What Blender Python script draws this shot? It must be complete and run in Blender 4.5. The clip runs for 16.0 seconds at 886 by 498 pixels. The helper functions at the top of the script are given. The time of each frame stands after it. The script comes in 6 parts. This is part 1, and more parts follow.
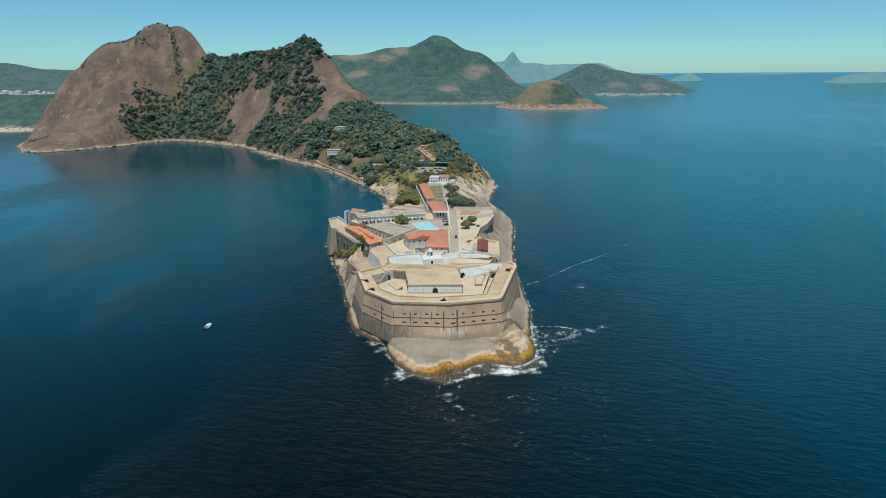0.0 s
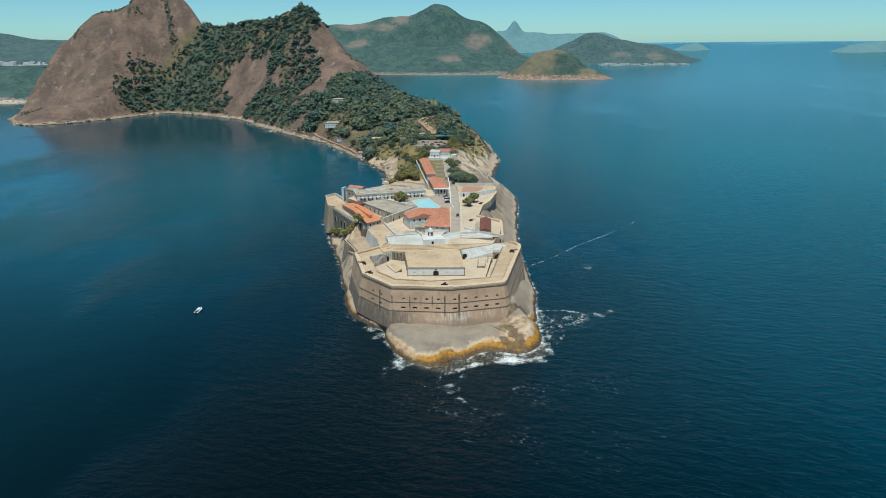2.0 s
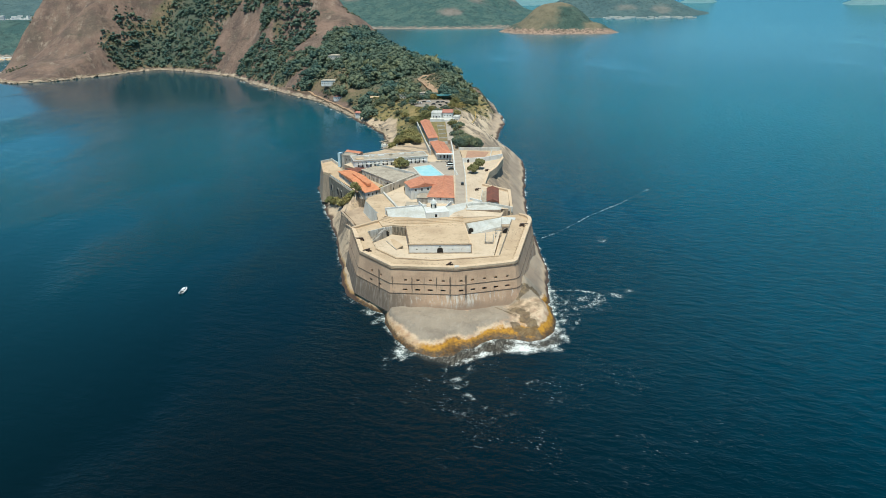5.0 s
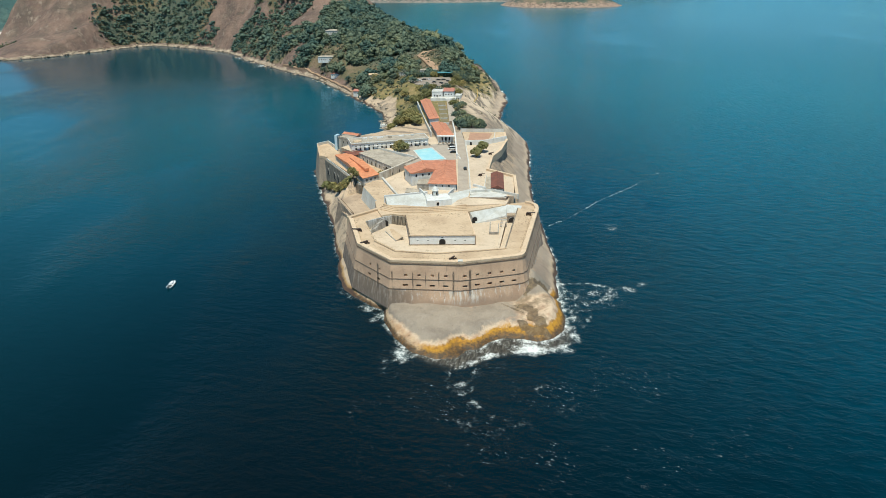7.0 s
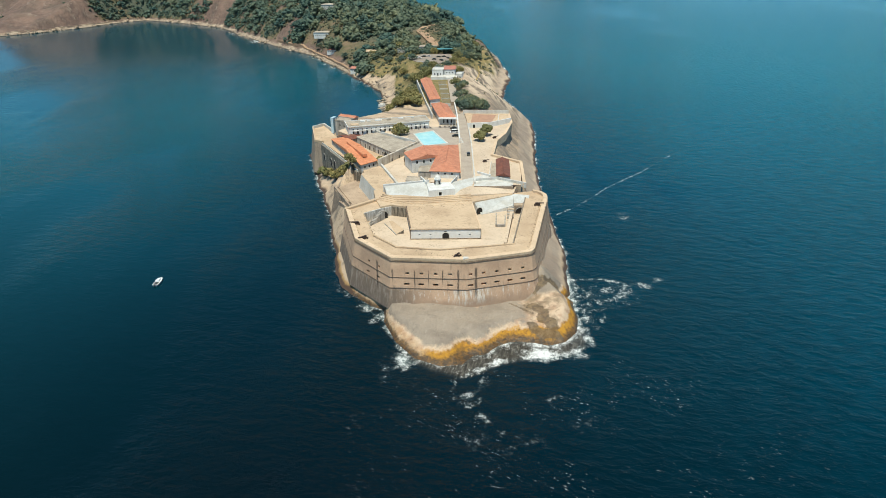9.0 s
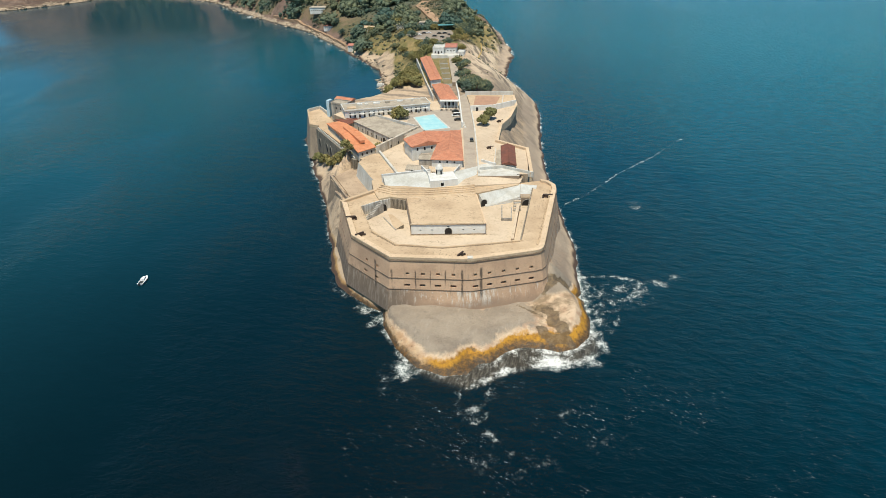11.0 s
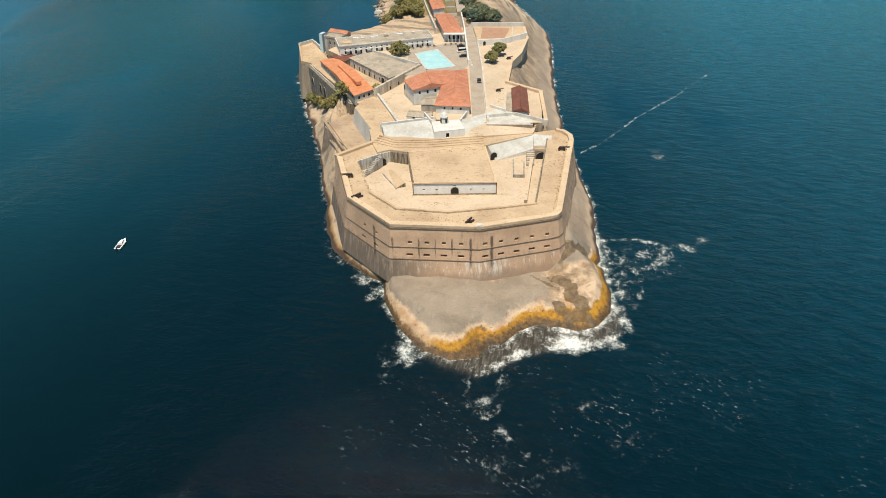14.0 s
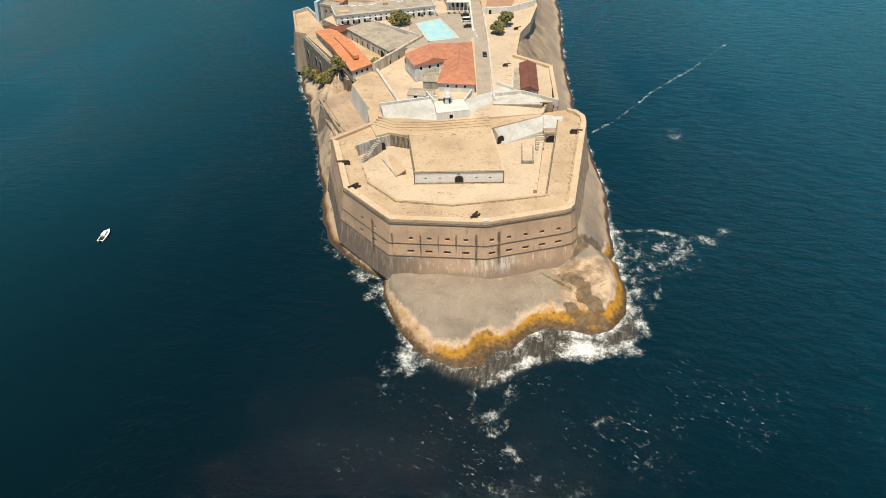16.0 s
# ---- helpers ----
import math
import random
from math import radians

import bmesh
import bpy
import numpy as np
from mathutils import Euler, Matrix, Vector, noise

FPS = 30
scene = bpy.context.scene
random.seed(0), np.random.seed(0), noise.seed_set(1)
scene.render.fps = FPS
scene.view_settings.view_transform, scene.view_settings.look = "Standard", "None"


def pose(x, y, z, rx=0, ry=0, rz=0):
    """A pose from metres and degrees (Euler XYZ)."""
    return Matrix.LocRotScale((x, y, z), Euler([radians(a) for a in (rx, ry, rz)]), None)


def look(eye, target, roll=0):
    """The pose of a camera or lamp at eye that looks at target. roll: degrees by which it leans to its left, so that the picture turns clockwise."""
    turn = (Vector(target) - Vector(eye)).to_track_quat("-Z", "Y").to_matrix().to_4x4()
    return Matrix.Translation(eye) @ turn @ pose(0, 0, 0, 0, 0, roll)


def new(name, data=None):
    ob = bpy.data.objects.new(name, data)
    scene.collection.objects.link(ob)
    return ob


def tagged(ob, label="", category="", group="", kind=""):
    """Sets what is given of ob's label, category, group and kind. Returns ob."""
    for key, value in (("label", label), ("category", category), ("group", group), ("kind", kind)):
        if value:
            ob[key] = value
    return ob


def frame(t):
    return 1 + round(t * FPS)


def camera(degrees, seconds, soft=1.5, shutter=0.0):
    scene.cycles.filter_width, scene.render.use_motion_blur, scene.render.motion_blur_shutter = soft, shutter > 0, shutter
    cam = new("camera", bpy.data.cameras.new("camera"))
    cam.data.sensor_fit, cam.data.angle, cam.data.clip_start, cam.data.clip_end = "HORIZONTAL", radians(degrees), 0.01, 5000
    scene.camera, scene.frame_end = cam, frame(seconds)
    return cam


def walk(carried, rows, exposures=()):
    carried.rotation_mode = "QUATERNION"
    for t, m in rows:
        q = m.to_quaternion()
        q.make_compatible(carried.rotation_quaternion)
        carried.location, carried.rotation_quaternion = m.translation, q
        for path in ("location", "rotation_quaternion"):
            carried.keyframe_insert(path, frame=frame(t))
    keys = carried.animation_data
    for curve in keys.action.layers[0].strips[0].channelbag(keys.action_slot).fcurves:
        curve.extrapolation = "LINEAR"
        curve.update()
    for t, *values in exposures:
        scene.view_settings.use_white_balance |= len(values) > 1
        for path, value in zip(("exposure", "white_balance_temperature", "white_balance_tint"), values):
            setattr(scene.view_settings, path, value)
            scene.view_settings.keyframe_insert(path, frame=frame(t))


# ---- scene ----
cam = camera(66.9, 16.0, soft=0.7)

PATH = [
    (0, (23.059, -340.918, 133.059), (23.035, -338.986, 132.545), -0.4),
    (0.5, (23.294, -336.693, 133.022), (23.268, -334.764, 132.494), -0.4),
    (1, (23.293, -332.379, 132.939), (23.266, -330.456, 132.392), -0.4),
    (1.5, (23.238, -327.703, 132.812), (23.21, -325.786, 132.242), -0.5),
    (2, (22.944, -322.817, 132.692), (22.916, -320.908, 132.098), -0.5),
    (2.5, (22.537, -317.946, 132.578), (22.509, -316.045, 131.958), -0.5),
    (3, (22.201, -313.125, 132.429), (22.172, -311.233, 131.78), -0.5),
    (3.5, (21.741, -308.191, 132.323), (21.713, -306.307, 131.652), -0.5),
    (4, (21.163, -303.231, 132.168), (21.135, -301.353, 131.481), -0.6),
    (6.5, (19.504, -279.661, 132.392), (19.475, -277.811, 131.632), -0.6),
    (7, (19.107, -274.818, 132.373), (19.078, -272.977, 131.593), -0.7),
    (7.5, (18.549, -270.023, 132.431), (18.52, -268.19, 131.632), -0.8),
    (8, (17.802, -265.187, 132.511), (17.776, -263.361, 131.696), -0.8),
    (8.5, (17.295, -260.056, 132.58), (17.269, -258.237, 131.749), -0.9),
    (9, (17.096, -254.867, 132.663), (17.069, -253.056, 131.815), -0.9),
    (11.5, (16.041, -231.147, 132.672), (16.01, -229.381, 131.733), -1.2),
    (12, (15.922, -226.606, 132.747), (15.888, -224.857, 131.777), -1.2),
    (12.5, (15.766, -222.153, 132.879), (15.73, -220.424, 131.875), -1.3),
    (13, (15.399, -217.424, 132.96), (15.361, -215.717, 131.918), -1.4),
    (13.5, (14.928, -212.77, 133.077), (14.891, -211.084, 132.002), -1.3),
    (14, (14.49, -207.95, 133.172), (14.453, -206.285, 132.064), -1.4),
    (14.5, (14.205, -203.102, 133.274), (14.165, -201.457, 132.136), -1.6),
    (15, (14.126, -198.467, 133.377), (14.085, -196.84, 132.215), -1.6),
    (16, (14.157, -189.665, 133.48), (14.11, -188.067, 132.278), -1.7),
]
walk(cam, [(t, look(eye, target, roll)) for t, eye, target, roll in PATH], [(0, -0.21, 5920, 2), (1, -0.24, 5920, 2), (2, -0.18, 5880, 1), (3.6, 0.06, 5950, 1), (9, 0.10, 6250, 4), (12.5, 0.12, 6800, 9), (16, 0.13, 7200, 11)])

# ---------------------------------------------------------------- world and sun
SUN_FROM = Vector((-0.03, -0.36, 1.0)).normalized()
world = bpy.data.worlds.new("sky")
scene.world = world
world.use_nodes = True
wn = world.node_tree
wn.nodes.clear()
sky = wn.nodes.new("ShaderNodeTexSky")
sky.sky_type = "NISHITA"
sky.sun_disc = False
sky.sun_elevation = math.asin(SUN_FROM.z)
sky.sun_rotation = math.atan2(SUN_FROM.x, SUN_FROM.y)
sky.altitude, sky.air_density, sky.dust_density, sky.ozone_density = 50, 0.74, 0.22, 2.4
bg = wn.nodes.new("ShaderNodeBackground")
bg.inputs["Strength"].default_value = 0.112
wout = wn.nodes.new("ShaderNodeOutputWorld")
tint = wn.nodes.new("ShaderNodeMix")
tint.data_type, tint.blend_type = "RGBA", "MULTIPLY"
tint.inputs[0].default_value = 1.0
tint.inputs[7].default_value = (0.67, 0.945, 0.96, 1)
wn.links.new(sky.outputs[0], tint.inputs[6])
wn.links.new(tint.outputs[2], bg.inputs[0])
wn.links.new(bg.outputs[0], wout.inputs[0])

sun_data = bpy.data.lights.new("sun", "SUN")
sun_data.energy, sun_data.angle, sun_data.color = 4.7, radians(0.53), (1.0, 0.915, 0.775)
sun = new("sun", sun_data)
sun.matrix_world = look(SUN_FROM * 100, (0, 0, 0))


# ---------------------------------------------------------------- materials
def material(name, build, rough=0.85, metal=0.0):
    m = bpy.data.materials.new(name)
    m.use_nodes = True
    nt = m.node_tree
    bsdf = nt.nodes["Principled BSDF"]
    bsdf.inputs["Roughness"].default_value = rough
    bsdf.inputs["Metallic"].default_value = metal
    build(Nodes(nt, bsdf))
    return m


class Nodes:
    """Short hand for shader nodes in world coordinates."""

    def __init__(self, nt, bsdf):
        self.nt, self.bsdf = nt, bsdf
        self.geo = nt.nodes.new("ShaderNodeNewGeometry")
        self.pos = self.geo.outputs["Position"]

    def put(self, socket, value):
        if isinstance(value, bpy.types.NodeSocket):
            self.nt.links.new(value, socket)
        elif isinstance(value, tuple) and len(value) == 3 and socket.type == "RGBA":
            socket.default_value = (*value, 1)
        else:
            socket.default_value = value

    def stretch(self, sx, sy, sz):
        n = self.nt.nodes.new("ShaderNodeVectorMath")
        n.operation = "MULTIPLY"
        self.nt.links.new(self.pos, n.inputs[0])
        n.inputs[1].default_value = (sx, sy, sz)
        return n.outputs[0]

    def turned(self, angle, sx, sy, sz=1.0):
        """Coordinates turned about z, then stretched."""
        r = self.nt.nodes.new("ShaderNodeVectorRotate")
        r.rotation_type = "Z_AXIS"
        r.inputs["Angle"].default_value = radians(angle)
        self.nt.links.new(self.pos, r.inputs["Vector"])
        n = self.nt.nodes.new("ShaderNodeVectorMath")
        n.operation = "MULTIPLY"
        self.nt.links.new(r.outputs[0], n.inputs[0])
        n.inputs[1].default_value = (sx, sy, sz)
        return n.outputs[0]

    def noise(self, scale, detail=4.0, rough=0.6, vector=None):
        n = self.nt.nodes.new("ShaderNodeTexNoise")
        n.inputs["Scale"].default_value = scale
        n.inputs["Detail"].default_value = detail
        n.inputs["Roughness"].default_value = rough
        self.nt.links.new(vector or self.pos, n.inputs["Vector"])
        return n.outputs["Fac"]

    def cells(self, scale, vector=None, what="Distance"):
        n = self.nt.nodes.new("ShaderNodeTexVoronoi")
        n.inputs["Scale"].default_value = scale
        self.nt.links.new(vector or self.pos, n.inputs["Vector"])
        return n.outputs[what]

    def wave(self, scale, vector=None, direction="X", distortion=0.0):
        n = self.nt.nodes.new("ShaderNodeTexWave")
        n.bands_direction = direction
        n.inputs["Scale"].default_value = scale
        n.inputs["Distortion"].default_value = distortion
        self.nt.links.new(vector or self.pos, n.inputs["Vector"])
        return n.outputs["Fac"]

    def span(self, value, a, b, lo=0.0, hi=1.0):
        n = self.nt.nodes.new("ShaderNodeMapRange")
        n.interpolation_type = "SMOOTHSTEP"
        for k, v in (("Value", value), ("From Min", a), ("From Max", b), ("To Min", lo), ("To Max", hi)):
            self.put(n.inputs[k], v)
        return n.outputs[0]

    def math(self, op, a, b=0.0):
        n = self.nt.nodes.new("ShaderNodeMath")
        n.operation = op
        self.put(n.inputs[0], a)
        self.put(n.inputs[1], b)
        return n.outputs[0]

    def mix(self, fac, a, b, blend="MIX"):
        n = self.nt.nodes.new("ShaderNodeMix")
        n.data_type, n.blend_type = "RGBA", blend
        self.put(n.inputs[0], fac)
        self.put(n.inputs[6], a)
        self.put(n.inputs[7], b)
        return n.outputs[2]

    def axis(self, k, vector=None):
        n = self.nt.nodes.new("ShaderNodeSeparateXYZ")
        self.nt.links.new(vector or self.pos, n.inputs[0])
        return n.outputs[k]

    def attr(self, name):
        n = self.nt.nodes.new("ShaderNodeAttribute")
        n.attribute_name = name
        return n.outputs["Fac"]

    def random(self):
        return self.nt.nodes.new("ShaderNodeObjectInfo").outputs["Random"]

    def island(self):
        return self.geo.outputs["Random Per Island"]

    def up(self):
        return self.axis(2, self.geo.outputs["Normal"])

    def color(self, c):
        self.put(self.bsdf.inputs["Base Color"], c)

    def rough(self, r):
        self.put(self.bsdf.inputs["Roughness"], r)

    def bump(self, height, strength=0.4, distance=0.3, normal=None):
        n = self.nt.nodes.new("ShaderNodeBump")
        n.inputs["Strength"].default_value = strength
        n.inputs["Distance"].default_value = distance
        self.put(n.inputs["Height"], height)
        if normal is not None:
            self.put(n.inputs["Normal"], normal)
        self.nt.links.new(n.outputs[0], self.bsdf.inputs["Normal"])
        return n.outputs[0]


def plain(col, col2, scale=0.6, streak=False, grit=0.35):
    """Weathered paint, plaster or stone in two tones, with grain, blotches and, on walls, run-off streaks."""
    def build(n):
        v = n.stretch(1, 1, 0.12) if streak else n.pos
        c = n.mix(n.span(n.noise(scale, 6, 0.7, v), 0.40, 0.64), col, col2)
        c = n.mix(n.span(n.noise(scale * 3.1, 5, 0.75), 0.52, 0.78, 0, grit), c, tuple(x * 0.45 for x in col2))
        c = n.mix(n.span(n.noise(scale * 9, 4, 0.7), 0.35, 0.75, 0, grit), c, tuple(x * 0.6 for x in col2))
        n.color(c)
        n.bump(n.noise(scale * 8, 4), 0.3, 0.08)
    return build


def sea_build(n):
    wide = n.math("MULTIPLY", n.math("MULTIPLY", n.axis(0), n.axis(0)), 0.006)
    drift = n.math("ADD", n.math("ADD", n.math("MULTIPLY", n.axis(0), 0.5), n.math("MINIMUM", wide, 170.0)), n.axis(1))
    # base colour lightens away from the fort to imitate reflected sky
    painted_sheen = n.span(n.math("ADD", drift, n.math("MULTIPLY", n.noise(0.004, 4, 0.6), 160)), -130, 560)
    deep = n.mix(painted_sheen, (0.0005, 0.0036, 0.0056), (0.0004, 0.056, 0.093))
    # lighter again on the bay side, sky glare put into the colour
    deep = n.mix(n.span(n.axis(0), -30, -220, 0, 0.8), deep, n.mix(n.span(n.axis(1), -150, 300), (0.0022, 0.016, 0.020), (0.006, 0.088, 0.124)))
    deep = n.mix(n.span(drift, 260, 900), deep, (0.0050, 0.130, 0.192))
    # paler towards the horizon: haze painted into the water colour
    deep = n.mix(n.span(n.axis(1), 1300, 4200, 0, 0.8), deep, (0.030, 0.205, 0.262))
    # ripple shading painted in: wave faces darken the base colour
    face = n.span(n.noise(0.17, 5, 0.6, n.turned(20, 0.8, 1.5)), 0.36, 0.64)
    deep = n.mix(n.math("MULTIPLY", face, n.span(n.axis(0), -60, 160, 0.12, 0.55)), deep, n.mix(0.55, deep, (0.0, 0.004, 0.007)))
    # dark water under the hills stands in for their reflection
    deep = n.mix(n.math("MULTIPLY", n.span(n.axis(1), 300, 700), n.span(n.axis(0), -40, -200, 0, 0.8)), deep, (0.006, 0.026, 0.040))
    fo, wash = n.attr("foam"), n.attr("wash")
    lace = n.math("ABSOLUTE", n.math("SUBTRACT", n.noise(0.28, 6, 0.68), 0.5))
    lace = n.span(lace, 0.0, 0.07, 1, 0)
    thread = n.span(n.math("ABSOLUTE", n.math("SUBTRACT", n.noise(0.75, 5, 0.7, n.turned(12, 1.1, 0.6)), 0.5)), 0.0, 0.06, 1, 0)
    clot = n.noise(0.2, 6, 0.64)
    run = n.noise(0.8, 4, 0.62, n.turned(12, 1.2, 0.2))
    swirl = n.math("ADD", n.math("MULTIPLY", n.math("SUBTRACT", clot, 0.5), 1.7), n.math("ADD", n.math("MULTIPLY", n.math("SUBTRACT", lace, 0.4), 0.22), n.math("MULTIPLY", n.math("SUBTRACT", thread, 0.4), 0.16)))
    swirl = n.math("ADD", swirl, n.math("MULTIPLY", n.math("SUBTRACT", run, 0.5), 0.5))
    foam = n.math("POWER", n.span(n.math("ADD", fo, swirl), 0.22, 1.02), 1.25)
    foam = n.math("MULTIPLY", foam, n.span(fo, 0.03, 0.28))
    # sun glints painted as white dashes and merged into the foam
    dash = n.noise(0.7, 6, 0.8, n.turned(32, 0.6, 1.3))
    painted_glint = n.math("MULTIPLY", n.span(dash, 0.585, 0.66), n.span(n.noise(0.045, 5, 0.72), 0.47, 0.60))
    foam = n.math("MAXIMUM", foam, n.math("MULTIPLY", n.math("MULTIPLY", painted_glint, n.attr("glint_area")), 0.75))
    veil = n.mix(n.math("MULTIPLY", n.span(n.math("ADD", fo, n.math("MULTIPLY", n.math("SUBTRACT", clot, 0.5), 1.2)), 0.2, 0.75), 0.7), deep, (0.16, 0.215, 0.205))
    sand = n.mix(n.span(run, 0.42, 0.66), (0.066, 0.058, 0.046), (0.165, 0.148, 0.12))
    veil = n.mix(n.math("MULTIPLY", wash, 0.7), veil, sand)
    n.color(n.mix(foam, veil, (0.82, 0.84, 0.82)))
    away = n.math("SQRT", n.math("ADD", n.math("MULTIPLY", n.axis(0), n.axis(0)), n.math("MULTIPLY", n.axis(1), n.axis(1))))
    calm = n.noise(0.0035, 4, 0.6, n.stretch(1.0, 0.45, 1))
    ruffled = n.span(n.math("ADD", calm, n.span(n.axis(0), -250, 250, -0.10, 0.12)), 0.36, 0.62)
    n.rough(n.math("ADD", n.math("MULTIPLY", foam, 0.7), n.span(away, 150, 1400, 0.08, 0.15)))
    n.bsdf.inputs["IOR"].default_value = 1.33
    n.bsdf.inputs["Specular IOR Level"].default_value = 0.23
    big = n.noise(0.03, 3, 0.5, n.stretch(1.0, 1.7, 1))
    mid = n.noise(0.17, 5, 0.6, n.turned(20, 0.8, 1.5))
    small = n.noise(0.45, 5, 0.7, n.turned(-18, 0.7, 1.5))
    h = n.math("ADD", n.math("ADD", n.math("MULTIPLY", big, 0.8), n.math("MULTIPLY", mid, 1.8)), n.math("MULTIPLY", small, 0.5))
    h = n.math("MULTIPLY", h, n.span(ruffled, 0, 1, 0.16, 2.3))
    h = n.math("MULTIPLY", h, n.span(n.math("SUBTRACT", n.axis(1), n.math("MULTIPLY", n.axis(0), 0.7)), -280, -60, 0.35, 1.0))
    h = n.math("MULTIPLY", h, n.span(away, 150, 1500, 1.0, 0.22))
    level = n.nt.nodes.new("ShaderNodeCombineXYZ")
    level.inputs[2].default_value = 1.0
    n.bump(h, 0.5, 0.85, level.outputs[0])


def rock_build(n):
    z = n.axis(2)
    wob = n.math("SUBTRACT", n.noise(0.09, 5, 0.6), 0.5)
    zz = n.math("ADD", z, n.math("MULTIPLY", wob, 7.0))
    grain = n.noise(0.5, 6, 0.7)
    streak = n.noise(0.22, 5, 0.7, n.stretch(1, 1, 0.25))
    tone = n.math("ADD", n.attr("pale"), n.math("MULTIPLY", n.math("SUBTRACT", n.noise(0.045, 5, 0.65), 0.5), 1.5))
    c = n.mix(n.span(tone, 0.2, 0.8), (0.235, 0.178, 0.128), (0.50, 0.375, 0.255))
    c = n.mix(n.span(streak, 0.50, 0.70, 0, 0.6), c, (0.165, 0.128, 0.098))
    c = n.mix(n.span(n.noise(0.11, 6, 0.7, n.turned(22, 0.22, 1.5)), 0.47, 0.60, 0, 0.8), c, (0.17, 0.14, 0.108))
    c = n.mix(n.span(grain, 0.45, 0.75, 0, 0.5), c, (0.55, 0.43, 0.31))
    c = n.mix(n.span(n.noise(1.5, 5, 0.75), 0.52, 0.75, 0, 0.45), c, (0.14, 0.11, 0.085))
    slab = n.attr("slab")
    smooth_rock = n.mix(n.span(n.noise(0.05, 5, 0.6, n.turned(0, 0.5, 1.2)), 0.38, 0.64), (0.375, 0.295, 0.22), (0.285, 0.22, 0.165))
    smooth_rock = n.mix(n.span(n.noise(0.8, 5, 0.7), 0.5, 0.75, 0, 0.35), smooth_rock, (0.20, 0.165, 0.13))
    c = n.mix(n.span(n.math("ADD", slab, n.math("MULTIPLY", wob, 0.5)), 0.35, 0.65), c, smooth_rock)
    stripe = n.noise(0.10, 5, 0.65, n.turned(74, 0.10, 1.3))
    striped = n.mix(n.span(stripe, 0.46, 0.54), (0.155, 0.125, 0.095), (0.58, 0.465, 0.335))
    c = n.mix(n.math("MULTIPLY", n.attr("stripes"), 0.85), c, striped)
    veg = n.attr("veg")
    grass = n.mix(n.span(n.noise(0.12, 6, 0.7), 0.4, 0.65), (0.15, 0.135, 0.045), (0.30, 0.215, 0.095))
    grass = n.mix(n.span(veg, 0.70, 0.95, 0, 0.6), grass, (0.06, 0.065, 0.028))
    c = n.mix(n.span(n.math("ADD", veg, n.math("MULTIPLY", wob, 0.9)), 0.33, 0.6), c, grass)
    pale = n.span(zz, 2.0, 5.0, 0.6, 0)
    c = n.mix(pale, c, (0.56, 0.43, 0.30))
    belt = n.math("MULTIPLY", n.span(n.math("ADD", z, n.math("MULTIPLY", wob, 4)), 2.0, 3.0, 0.75, 0), n.span(n.axis(1), 10, 60, 1, 0.15))
    c = n.mix(n.math("MULTIPLY", belt, n.span(n.axis(0), 20, 40, 1, 0.2)), c, (0.34, 0.185, 0.04))
    c = n.mix(n.span(n.math("ADD", z, n.math("MULTIPLY", wob, 3)), 0.9, 2.3, 0.95, 0), c, (0.055, 0.032, 0.024))
    n.color(c)
    n.bump(n.math("ADD", n.noise(0.25, 8, 0.65), n.math("MULTIPLY", grain, 0.3)), 0.7, 0.9)


